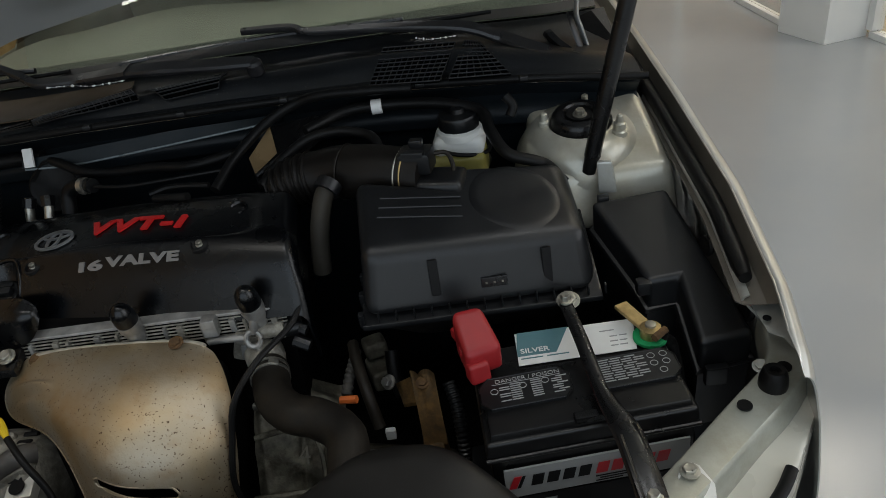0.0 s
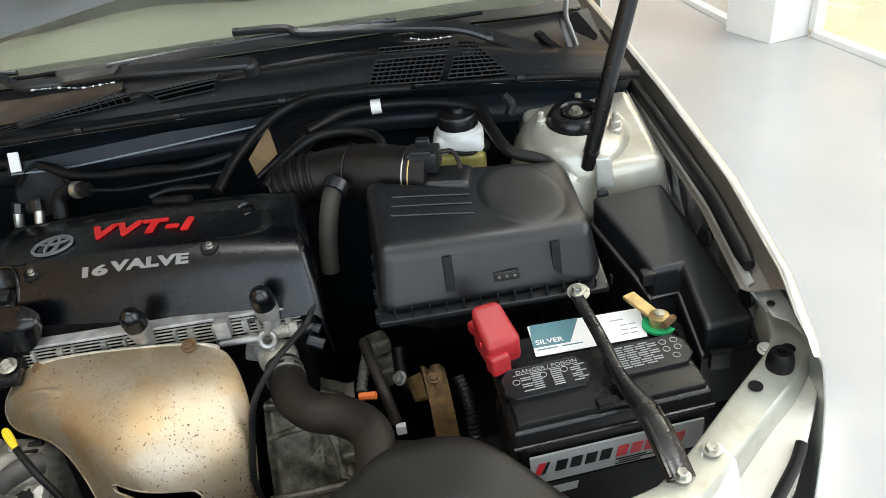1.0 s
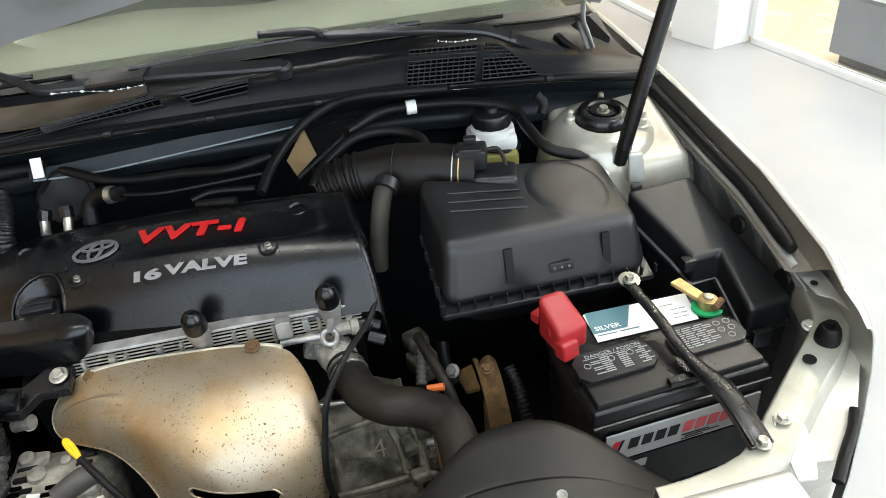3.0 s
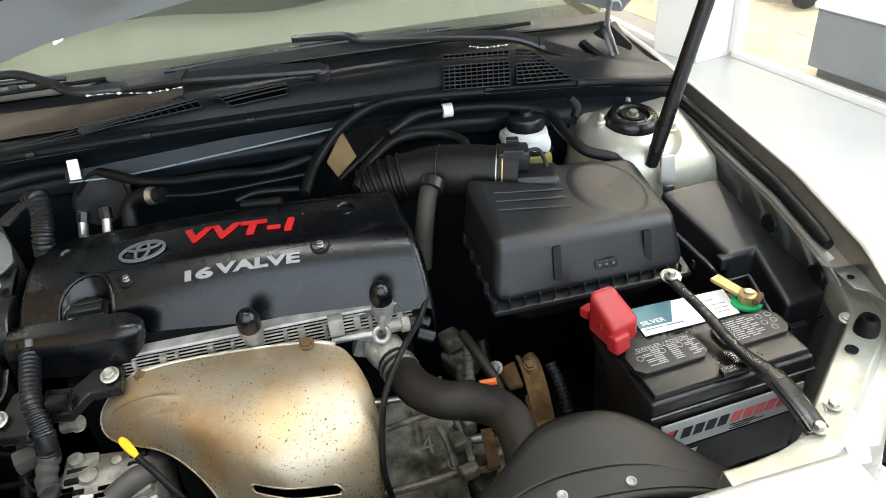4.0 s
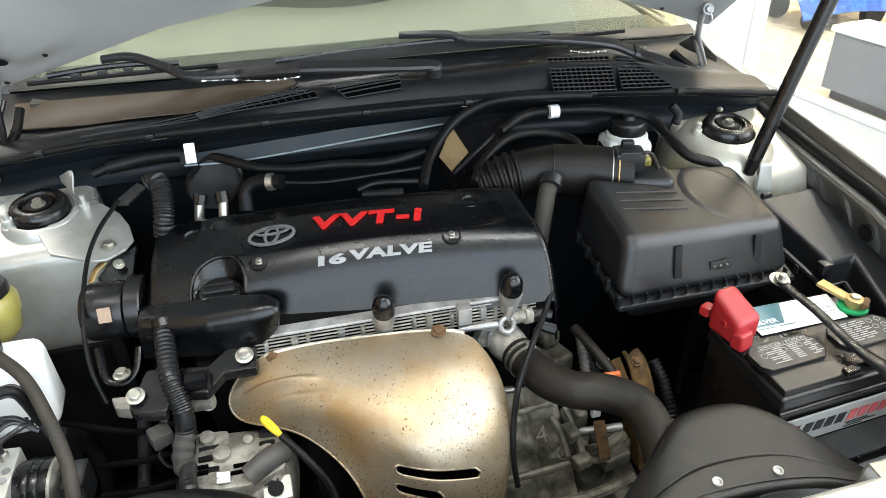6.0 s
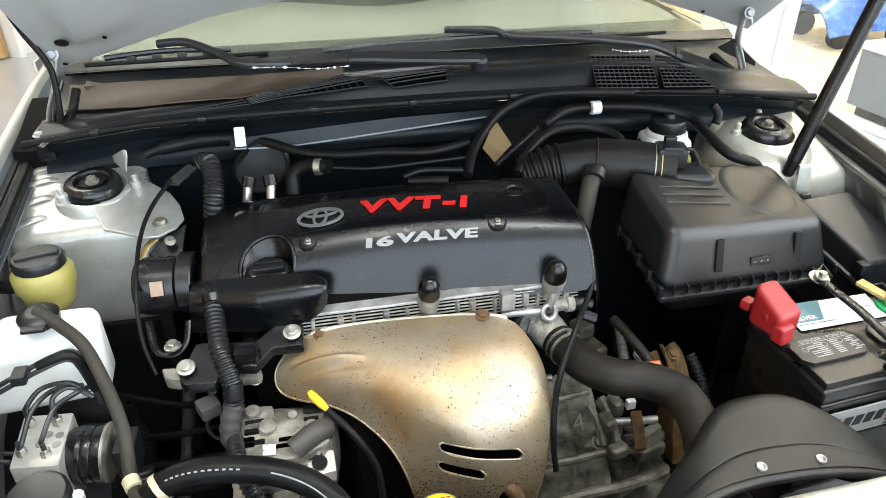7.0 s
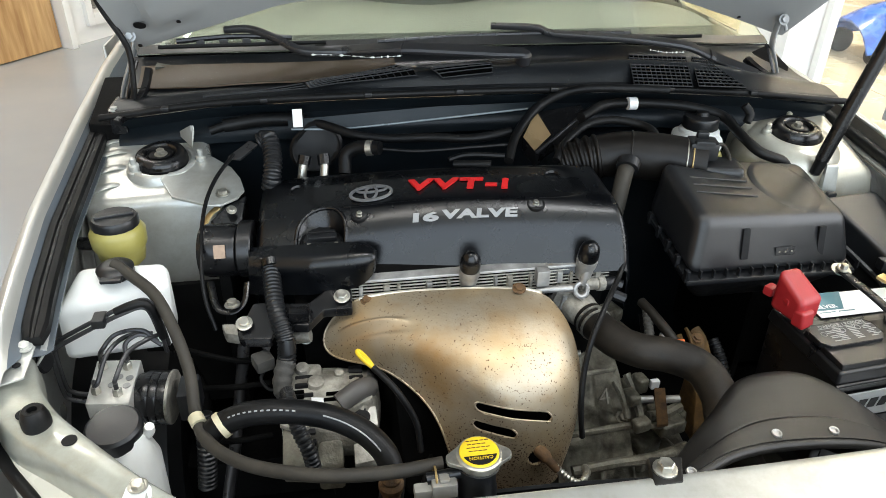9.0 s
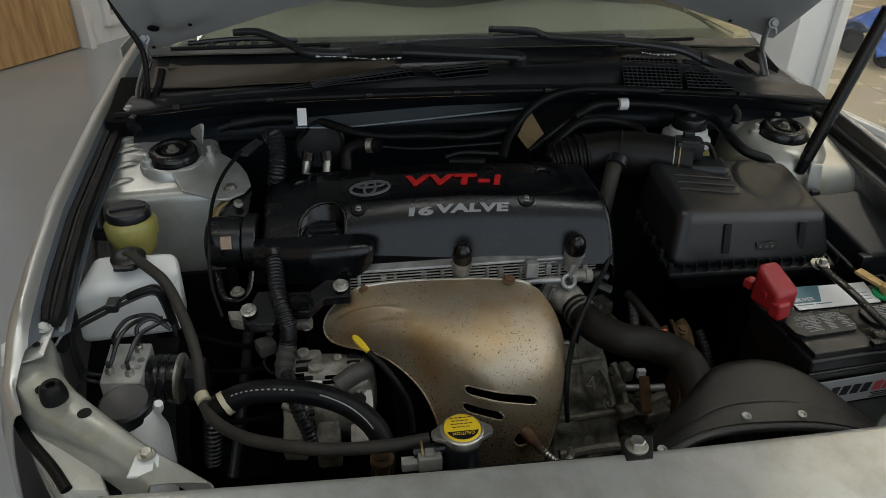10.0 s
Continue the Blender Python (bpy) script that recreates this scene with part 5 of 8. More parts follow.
add("lifting_post", tube([(0.058, -0.043, 0.803), (0.061, -0.047, 0.790), (0.062, -0.048, 0.782)], 0.0058, 10), DUSTALU, engine)
add("bypass_pipe", tube([(-0.012, -0.030, 0.806), (0.016, -0.036, 0.811), (0.038, -0.040, 0.813), (0.050, -0.041, 0.812)], 0.0056, 10), ALU, engine, "bright cast pipe along the head")
add("ignition_wire", tube([(0.133, -0.027, 0.850), (0.115, -0.050, 0.830), (0.076, -0.104, 0.820), (0.045, -0.142, 0.790), (0.031, -0.162, 0.740), (0.024, -0.187, 0.690), (0.029, -0.195, 0.640)], 0.0045, 8), RUBBER, engine, "thin black cable")
for q in (((0.116, -0.027, 0.812), (0.132, -0.032, 0.806)), ((0.112, -0.040, 0.797), (0.134, -0.046, 0.788))):
    add("connector", tube([q[0], q[1]], 0.009, 8), PLASTIC, engine)

# ---- plastic engine cover ----
cover = thing("engine_cover", (-0.15, 0.1, 0.85), "black plastic engine cover with red and silver raised letters", "engine cover")
CL = [(0.0, -0.446, 0.270, 0.846), (0.10, -0.448, 0.266, 0.878), (0.16, -0.449, 0.256, 0.890), (0.5, -0.452, 0.178, 0.884), (0.66, -0.453, 0.132, 0.876), (0.74, -0.455, 0.108, 0.866), (0.82, -0.457, 0.09, 0.850), (1.0, -0.46, 0.060, 0.787)]
CR = [(0.0, 0.118, 0.14, 0.905), (0.10, 0.12, 0.136, 0.938), (0.16, 0.122, 0.126, 0.949), (0.5, 0.128, 0.06, 0.936), (0.66, 0.132, 0.026, 0.930), (0.74, 0.134, 0.006, 0.921), (0.82, 0.136, -0.01, 0.902), (1.0, 0.139, -0.036, 0.838)]


def rounded(table, reach=0.07, n=48):
    """The table with its bends rounded off."""
    out = []
    for i in range(n + 1):
        v = i / n
        h = min(reach, v, 1 - v)
        p = sum((lerp(table, v + h * k / 6) * (7 - abs(k)) for k in range(-6, 7)), Vector((0, 0, 0))) / 49
        out.append((v, *p))
    return out


CL, CR = rounded(CL), rounded(CR)
EYES = [(-0.386, 0.186), (0.042, 0.107), (-0.004, 0.039), (-0.286, 0.086)]


def cover_top(u, v):
    a, b = lerp(CL, v), lerp(CR, v)
    p = a.lerp(b, u)
    p.z += 0.023 * math.sin(math.pi * u) * min(1, 0.30 + 0.70 * v / 0.36, (1 - v) / 0.34)
    # shallow panel round the lettering, with soft rounded edges
    inside = (abs((u - 0.53) / 0.40) ** 6 + abs((v - 0.40) / 0.27) ** 6) ** (1 / 6)
    t = min(1.0, max(0.0, (1.0 - inside) / 0.09))
    return p + Vector((0, 0, -0.0045 * t * t * (3 - 2 * t)))


def cover_fn(u, v):
    p = cover_top(u, v)
    e = min(u, 1 - u)
    if e < 0.02:
        p.z -= 0.02 * (1 - e / 0.02) ** 2
    return p


def ground_z(x, y):
    """Height of the cover's top over a place."""
    v = 0.4
    for _ in range(40):
        a, b = lerp(CL, v), lerp(CR, v)
        u = min(1.0, max(0.0, (x - a.x) / (b.x - a.x)))
        v = min(1.0, max(0.0, v + ((a.y + (b.y - a.y) * u) - y) * 2.2))
    return cover_top(u, v).z


WELL, WELL_R = (-0.350, 0.076), 0.041


def in_well(u, v):
    p = cover_fn(u, v)
    return (p.x - WELL[0]) ** 2 + (p.y - WELL[1]) ** 2 < WELL_R ** 2


shell = add("shell", sheet(cover_fn, 170, 110, 0.004, hole=in_well), COVER, cover)
add("end_skirt", sheet(lambda u, v: cover_fn(1.0, u) + Vector((0.001 + 0.004 * v, 0, -0.06 * v)), 30, 4, 0.003), COVER, cover)
add("end_skirt", sheet(lambda u, v: cover_fn(0.0, u) + Vector((-0.001 - 0.004 * v, 0, -0.06 * v)), 30, 4, 0.003), COVER, cover)
for i, (x, y) in enumerate(EYES):
    z = ground_z(x, y)
    hp = add("fastener_recess", lathe([(0.002, -0.0015), (0.0105, -0.0015), (0.0125, 0.002), (0.0145, 0.0012), (0.0150, -0.004)], (x, y, z + 0.0042), (-0.1, -0.3, 1), 24), PRINT if i > 1 else COVER, cover)
    if i > 1:
        bolt((x, y, z + 0.003), hp, (0, -0.2, 1), 0.0048, 0.007, STEEL, 1.2, "stud")
for q in ((-0.121, -0.018, 0.852), (0.066, -0.034, 0.865)):
    kb = add("nut_cap", lathe([(0.0160, 0.0), (0.0168, 0.004), (0.0165, 0.014), (0.0148, 0.023), (0.0105, 0.030), (0.0055, 0.0335), (0.001, 0.0345)], q, (0, -0.25, 1), 24), COVER, cover, "round black rubber nut cap")
    add("collar", lathe([(0.013, -0.04), (0.015, -0.02), (0.017, -0.012), (0.017, 0.0)], q, (0, -0.25, 1), 20), ALU, kb, "bright metal collar")
# raised sleeve at the front left, with the oil filler in its hollow
BENCH_B = [(0.0, -0.463, 0.092, 0.850), (1.0, -0.262, 0.024, 0.886)]
BENCH_F = [(0.0, -0.466, 0.054, 0.846), (0.5, -0.368, 0.018, 0.861), (1.0, -0.266, -0.002, 0.874)]
BENCH_G = [(0.0, -0.470, 0.056, 0.786), (0.5, -0.372, 0.020, 0.800), (1.0, -0.272, -0.002, 0.824)]


def bench(u, v):
    """The stepped sleeve along the front of the cover, rounded over its edge and round its right end."""
    b, f, g = lerp(BENCH_B, u), lerp(BENCH_F, u), lerp(BENCH_G, u)
    if v < 0.45:
        p = b.lerp(f, v / 0.45 * 0.62)
    elif v < 0.75:
        t = (v - 0.45) / 0.3
        a, c = b.lerp(f, 0.62), f.lerp(g, 0.34)
        p = a * (1 - t) ** 2 + f * 2 * t * (1 - t) + c * t ** 2
    else:
        p = f.lerp(g, 0.34 + 0.66 * (v - 0.75) / 0.25)
    if u > 0.74:
        k = math.sqrt(max(0.0, 1 - ((u - 0.80) / 0.20) ** 2.6)) if u > 0.80 else 1.0
        root = b.lerp(f, 0.5) + Vector((0, 0.004, -0.020))
        p = root.lerp(p, k)
    return p


add("sleeve", sheet(bench, 60, 40, 0.003), COVER, cover, "stepped sleeve along the front of the cover", 60)
oc = (-0.348, 0.070, 0.869)
CAPAX = (0.03, -0.30, 1)


def well_rim(t):
    x, y = WELL[0] + WELL_R * math.cos(t), WELL[1] + WELL_R * math.sin(t)
    return Vector((x, y, max(ground_z(x, y) + 0.004, 0.848)))


def well_wall(u, v):
    t = 2 * math.pi * u
    q = Vector((WELL[0] + 0.002 + 0.0345 * math.cos(t), WELL[1] - 0.005 + 0.0345 * math.sin(t), 0))
    q.z = 0.8605 + 0.30 * (q.y - 0.068)
    p = well_rim(t)
    return p.lerp(q, v) + Vector((0, 0, -0.004 * math.sin(math.pi * v)))


add("filler_well", sheet(well_wall, 56, 8, 0.0015), COVER, cover, "sloping wall of the filler recess", 70)
add("well_rim", tube([well_rim(2 * math.pi * i / 48) for i in range(49)], 0.0034, 10, 2), COVER, cover)
add("well_floor", lathe([(0.001, -0.011), (0.036, -0.011), (0.0365, -0.009), (0.002, -0.009)], oc, CAPAX, 32), PRINT, cover)
cap = thing("oil_filler_cap", oc, "black ribbed oil filler cap", "cap")
add("cap_body", lathe([(0.029, -0.012), (0.0305, -0.006), (0.029, 0.001), (0.024, 0.003), (0.004, 0.003)], oc, CAPAX, 56, None, lambda a: 0.022 * math.cos(14 * a)), PLASTIC, cap)
for k, (w, h) in enumerate(((0.052, 0.010), (0.05, 0.004))):
    add("grip", block(Vector(oc) + Vector((0, -0.002 + 0.011 * k, 0.007 + 0.004 * k)), (w * 0.9, 0.013 if k == 0 else 0.006, h), Matrix.Rotation(radians(17), 3, "X"), 0.003), PLASTIC, cap)
for k in range(6):
    t = math.pi * (1.15 + 0.14 * k)
    add("print_bar", block(Vector(oc) + Vector((0.024 * math.cos(t), 0.024 * math.sin(t) * 0.95, 0.0042 + 0.0072 * math.sin(t))), (0.006, 0.0016, 0.0008), Matrix.Rotation(radians(17), 3, "X"), 0), FIGURE, cap)

# raised lettering
def on_cover(x, y, lift=0.0):
    """A pose lying on the cover's top at a place, x along its length."""
    best = min(((cover_top(i / 80, j / 80) - Vector((x, y, 0))).xy.length, i / 80, j / 80) for i in range(81) for j in range(13, 62))
    u, v = best[1], best[2]
    p = cover_top(u, v)
    right = cover_top(min(1, u + 0.1), v) - cover_top(max(0, u - 0.1), v)
    back = cover_top(u, v - 0.05) - cover_top(u, v + 0.05)
    m = facing(p, right, back)
    m.translation = Vector((x, y, p.z)) + m.to_3x3().col[2] * (lift + 0.001)
    return m


writing("VVT-i", on_cover(-0.118, 0.1095, 0.001), 0.0385, 1.62, 0.0016, LETTER_RED, cover, "lettering", 1.20, 0.040, 0.10, ground_z, 0.170)
writing("16", on_cover(-0.1845, 0.0575, 0.001), 0.0188, 2.12, 0.0014, LETTER_SILVER, cover, "lettering", 0.94, 0.045, 0.14, ground_z, 0.042)
writing("VALVE", on_cover(-0.0945, 0.0435, 0.001), 0.0188, 2.12, 0.0014, LETTER_SILVER, cover, "lettering", 1.04, 0.045, 0.14, ground_z, 0.123)
m3 = on_cover(-0.262, 0.1285, 0.0045)


def oval(rx, ry, w, m, mt, ob, cx=0.0, cy=0.0):
    b = bmesh.new()
    n = 40
    for i in range(n):
        q = []
        for j in (i, i + 1):
            a = 2 * math.pi * j / n
            for s in (1, 0):
                for h in (0.0, 0.003):
                    q.append(m @ Vector((cx + (rx - w * (1 - s)) * math.cos(a), cy + (ry - w * (1 - s)) * math.sin(a), h)))
        v = [b.verts.new(p) for p in q]
        for f in ((1, 5, 7, 3), (0, 1, 5, 4), (2, 3, 7, 6)):
            b.faces.new([v[k] for k in f])
    bmesh.ops.remove_doubles(b, verts=b.verts, dist=1e-5)
    return add("emblem", b, mt, ob, "plain silver oval badge")


oval(0.037, 0.0215, 0.0046, m3, LETTER_SILVER, cover)
oval(0.012, 0.020, 0.004, m3, LETTER_SILVER, cover)
oval(0.027, 0.0085, 0.0034, m3, LETTER_SILVER, cover, 0, 0.0095)

# ---- exhaust heat shield ----
shield = thing("heat_shield", (-0.15, -0.15, 0.6), "dull gold pressed steel exhaust heat shield with rust spots", "heat shield")
SL = [(0.0, -0.296, -0.004, 0.799), (0.08, -0.326, -0.004, 0.782), (0.18, -0.361, -0.014, 0.745), (0.27, -0.354, -0.034, 0.716), (0.36, -0.319, -0.058, 0.720), (0.44, -0.283, -0.076, 0.724), (0.52, -0.252, -0.099, 0.722), (0.6, -0.225, -0.128, 0.712), (0.7, -0.203, -0.156, 0.700), (0.8, -0.188, -0.180, 0.675), (0.9, -0.178, -0.196, 0.640), (1.0, -0.166, -0.204, 0.57)]
SC = [(0.0, -0.13, -0.026, 0.818), (0.08, -0.13, -0.045, 0.824), (0.18, -0.135, -0.085, 0.822), (0.28, -0.135, -0.122, 0.815), (0.42, -0.125, -0.170, 0.797), (0.56, -0.11, -0.205, 0.768), (0.7, -0.09, -0.226, 0.725), (0.85, -0.08, -0.236, 0.665), (1.0, -0.075, -0.236, 0.58)]
SR = [(0.0, -0.010, -0.050, 0.815), (0.08, 0.006, -0.062, 0.806), (0.18, 0.020, -0.090, 0.790), (0.28, 0.027, -0.112, 0.772), (0.42, 0.030, -0.140, 0.744), (0.56, 0.029, -0.164, 0.708), (0.7, 0.022, -0.180, 0.667), (0.85, 0.010, -0.192, 0.618), (1.0, -0.004, -0.198, 0.565)]


def smooth3(a, b, c, u):
    """A rounded section through left, crown and right: it rises steeply from both edges and runs level over the crown."""
    mid = (c - a) * 0.5
    if u < 0.5:
        t, p, q, d = u / 0.5, a, b, b - a
        tp, tq = Vector((d.x * 0.7, d.y * 0.6, d.z * 2.4)), mid
    else:
        t, p, q, d = (u - 0.5) / 0.5, b, c, c - b
        tp, tq = mid, Vector((d.x * 0.35, d.y * 1.7, d.z * 2.3))
    t2, t3 = t * t, t * t * t
    return p * (2 * t3 - 3 * t2 + 1) + tp * (t3 - 2 * t2 + t) + q * (3 * t2 - 2 * t3) + tq * (t3 - t2)


def curve3(tab, v):
    w = [(k / 10, 1 - abs(k) / 11) for k in range(-10, 11)]
    h = 0.09 * min(1.0, v / 0.09, (1 - v) / 0.09)
    return sum((lerp(tab, v + h * k) * q for k, q in w), Vector((0, 0, 0))) / sum(q for _, q in w)


def shield_fn(u, v):
    p = smooth3(curve3(SL, v), curve3(SC, v), curve3(SR, v), u)
    # pressed bead near the left shoulder
    bead = math.exp(-abs((u - 0.17) / 0.10) ** 4 - ((v - 0.235) / 0.015) ** 2)
    p.z += 0.0075 * bead - 0.003 * math.exp(-abs((u - 0.17) / 0.11) ** 4 - ((v - 0.275) / 0.02) ** 2) + 0.0025 * math.exp(-((u - 0.16) / 0.12) ** 2 - ((v - 0.32) / 0.02) ** 2)
    return p


SLOTS = [[(0.33, 0.672), (0.41, 0.674), (0.49, 0.677), (0.59, 0.684), (0.69, 0.696)], [(0.27, 0.758), (0.32, 0.760), (0.37, 0.762), (0.45, 0.764)]]
SLOTS = [[shield_fn(*q) for q in line] for line in SLOTS]
PORT = shield_fn(0.61, 0.862)


def shield_hole(u, v):
    p = shield_fn(u, v)
    for line in SLOTS:
        for a, b in zip(line, line[1:]):
            t = min(1.0, max(0.0, (p - a).dot(b - a) / (b - a).length_squared))
            if (p - a.lerp(b, t)).length < 0.0085:
                return True
    return (p - PORT).length < 0.013


pressing = add("pressing", sheet(shield_fn, 190, 230, 0.0015, hole=shield_hole), SHIELD, shield, sharp=60)
DOWN = (shield_fn(0.5, 0.74) - shield_fn(0.5, 0.66)).normalized()
for line in SLOTS:
    along = (line[-1] - line[0]).normalized()
    top, low = [q - DOWN * 0.0088 for q in line], [q + DOWN * 0.0088 for q in reversed(line)]
    loop = top + [line[-1] + along * 0.0066 - DOWN * 0.006, line[-1] + along * 0.0092, line[-1] + along * 0.0066 + DOWN * 0.006]
    loop += low + [line[0] - along * 0.0066 + DOWN * 0.006, line[0] - along * 0.0092, line[0] - along * 0.0066 - DOWN * 0.006]
    add("slot_rim", tube(loop + [loop[0]], 0.0015, 8, 3), SHIELD, shield)
side = DOWN.cross(Vector((0, -1, 0.3))).normalized()
add("slot_rim", tube([PORT + side * 0.0133 * math.cos(t) + DOWN * 0.0133 * math.sin(t) for t in (2 * math.pi * i / 20 for i in range(21))], 0.0022, 8, 2), SHIELD, shield)
add("rolled_edge", tube([shield_fn(i / 24, 0.0) + Vector((0, -0.001, 0.001)) for i in range(25)], 0.0030, 8, 2), mat("bright_rolled_steel", (0.66, 0.62, 0.53), 0.35, metal=0.7, var=0.15, scale=60), shield, "bright rolled lip")
add("rolled_edge", tube([shield_fn(0.0, i / 24) for i in range(25)], 0.0025, 8, 2), SHIELD, shield)
for q in ((-0.048, -0.051, 0.828), (-0.284, -0.010, 0.800)):
    bolt(q, shield, (0, -0.3, 1), 0.0075, 0.006, RUSTY)
add("manifold", hexa([(-0.24, -0.16, 0.5), (-0.02, -0.17, 0.5), (0.0, -0.02, 0.5), (-0.28, 0.0, 0.5)], [(-0.26, -0.10, 0.74), (0.01, -0.11, 0.74), (0.01, -0.04, 0.79), (-0.27, -0.0, 0.78)], 0.02), DARK, engine, "dark exhaust manifold")
o2 = thing("oxygen_sensor", (-0.045, -0.235, 0.65), "oxygen sensor with a metal body and a bright lead", "sensor")
add("hex_body", lathe([(0.008, -0.03), (0.010, -0.01), (0.010, 0.004), (0.007, 0.01), (0.006, 0.03)], (-0.045, -0.235, 0.655), (0.55, -0.45, -0.55), 12), RUSTY, o2)
add("lead", tube([(-0.035, -0.243, 0.645), (-0.015, -0.255, 0.628), (0.004, -0.262, 0.618), (0.02, -0.25, 0.62), (0.03, -0.22, 0.60)], 0.005, 8, ribs=0.0012, pitch=0.006), STEEL, o2)
# dipstick
dip = thing("dipstick", (-0.29, -0.12, 0.75), "yellow ring dipstick handle on a black tube", "dipstick")
a, b = Vector((-0.306, -0.105, 0.776)), Vector((-0.285, -0.132, 0.765))
dl = (b - a)
dsd = dl.cross(Vector((0.2, -0.6, 0.8))).normalized() * 0.0022
add("handle", tube([b, a.lerp(b, 0.6) + dsd, a.lerp(b, 0.15) + dsd, a, a.lerp(b, 0.15) - dsd, a.lerp(b, 0.6) - dsd, b], 0.0036, 10, 6), YELLOW, dip, "yellow plastic pull ring")
add("tube", tube([b, (-0.255, -0.163, 0.745), (-0.229, -0.183, 0.700), (-0.224, -0.207, 0.660)], 0.0048, 10), RUBBER, dip)

# ---- alternator and front left of the engine ----
alt = thing("alternator", (-0.35, -0.1, 0.6), "dusty cast aluminium alternator with cooling slots", "alternator")
ac = Vector((-0.345, -0.085, 0.64))
add("housing", lathe([(0.03, -0.08), (0.055, -0.075), (0.066, -0.06), (0.068, 0.0), (0.066, 0.05), (0.05, 0.065), (0.02, 0.07)], ac, (1, -0.15, 0), 32, None, lambda t: 0.035 * max(0, math.cos(9 * t))), DUSTALU, alt)
for i in range(9):
    t = -0.2 + i * 0.28
    add("slot", block(ac + Vector((-0.045, -0.066 * math.cos(t), 0.066 * math.sin(t))), (0.028, 0.008, 0.008), Matrix.Rotation(t, 3, "X"), 0.002), PRINT, alt, "dark cooling slot")
    add("slot", block(ac + Vector((0.035, -0.068 * math.cos(t + 0.1), 0.066 * math.sin(t + 0.1))), (0.022, 0.008, 0.008), Matrix.Rotation(t, 3, "X"), 0.002), PRINT, alt, "dark cooling slot")
add("terminal_cover", tube([(-0.338, -0.132, 0.700), (-0.307, -0.116, 0.710), (-0.290, -0.101, 0.700)], 0.016, 14), GREYRUB, alt, "grey rubber terminal boot")
CAST = [(-0.409, -0.042, 0.712), (-0.363, -0.047, 0.712), (-0.360, -0.076, 0.707), (-0.347, -0.080, 0.706), (-0.343, -0.064, 0.712), (-0.330, -0.065, 0.712), (-0.323, -0.085, 0.708), (-0.298, -0.089, 0.706), (-0.286, -0.103, 0.704), (-0.287, -0.126, 0.700), (-0.315, -0.139, 0.698), (-0.339, -0.144, 0.697), (-0.389, -0.141, 0.698), (-0.407, -0.130, 0.700), (-0.410, -0.085, 0.706)]
add("bracket_casting", plate(CAST, 0.035, 0.006), DUSTALU, alt, "pale rough cast end bracket")
for q, r in (((-0.392, -0.058, 0.713), 0.012), ((-0.336, -0.074, 0.710), 0.008), ((-0.372, -0.088, 0.708), 0.014), ((-0.310, -0.098, 0.706), 0.012)):
    add("cast_boss", lathe([(r * 1.15, -0.01), (r, 0.0), (r * 0.85, 0.004), (r * 0.3, 0.005)], q, (0.1, -0.2, 1), 14), DUSTALU, alt)
add("casting_lug", plate([(-0.426, -0.191, 0.640), (-0.389, -0.197, 0.640), (-0.387, -0.130, 0.670), (-0.425, -0.124, 0.670)], 0.03, 0.004), GRIME, alt, "rough cast lug")
add("cooling_fin", tube([(-0.426, -0.130, 0.668), (-0.408, -0.140, 0.668), (-0.385, -0.141, 0.668)], 0.0055, 8, 4), DUSTALU, alt)
add("cooling_fin", tube([(-0.424, -0.135, 0.656), (-0.407, -0.144, 0.656), (-0.384, -0.145, 0.656)], 0.0055, 8, 4), DUSTALU, alt)
add("cooling_fin", tube([(-0.423, -0.140, 0.644), (-0.405, -0.149, 0.644), (-0.383, -0.150, 0.644)], 0.0055, 8, 4), DUSTALU, alt)
add("cooling_fin", tube([(-0.421, -0.144, 0.632), (-0.403, -0.154, 0.632), (-0.382, -0.155, 0.632)], 0.0055, 8, 4), DUSTALU, alt)
add("cooling_fin", tube([(-0.420, -0.149, 0.620), (-0.402, -0.159, 0.620), (-0.382, -0.160, 0.620)], 0.0055, 8, 4), DUSTALU, alt)
add("cooling_fin", tube([(-0.418, -0.154, 0.608), (-0.400, -0.164, 0.608), (-0.381, -0.164, 0.608)], 0.0055, 8, 4), DUSTALU, alt)
add("slot", block((-0.400, -0.104, 0.706), (0.020, 0.005, 0.004), None, 0.0008), VOID, alt, "dark cooling slot")
add("slot", block((-0.400, -0.114, 0.705), (0.020, 0.005, 0.004), None, 0.0008), VOID, alt, "dark cooling slot")
add("slot", block((-0.346, -0.112, 0.704), (0.022, 0.005, 0.004), None, 0.0008), VOID, alt, "dark cooling slot")
add("slot", block((-0.350, -0.122, 0.702), (0.022, 0.005, 0.004), None, 0.0008), VOID, alt, "dark cooling slot")
add("slot", block((-0.372, -0.126, 0.703), (0.014, 0.004, 0.003), None, 0.0008), VOID, alt, "dark cooling slot")
add("end_plate", plate([(-0.322, -0.130, 0.685), (-0.283, -0.127, 0.685), (-0.282, -0.158, 0.675), (-0.321, -0.162, 0.675)], 0.02, 0.003), BRIGHTALU, alt, "bright aluminium end plate")
add("end_plate", plate([(-0.321, -0.166, 0.650), (-0.280, -0.166, 0.650), (-0.281, -0.193, 0.640), (-0.321, -0.198, 0.640)], 0.02, 0.003), DUSTALU, alt, "dull aluminium end plate")
add("plate_hole", lathe([(0.001, 0), (0.011, 0), (0.011, 0.002), (0.001, 0.002)], (-0.304, -0.146, 0.682), (0, -0.3, 1), 16), PRINT, alt)
add("column", plate([(-0.377, -0.180, 0.620), (-0.336, -0.181, 0.620), (-0.337, -0.152, 0.650), (-0.374, -0.153, 0.650)], 0.05, 0.006), GRIME, alt, "dirty grey casting column")
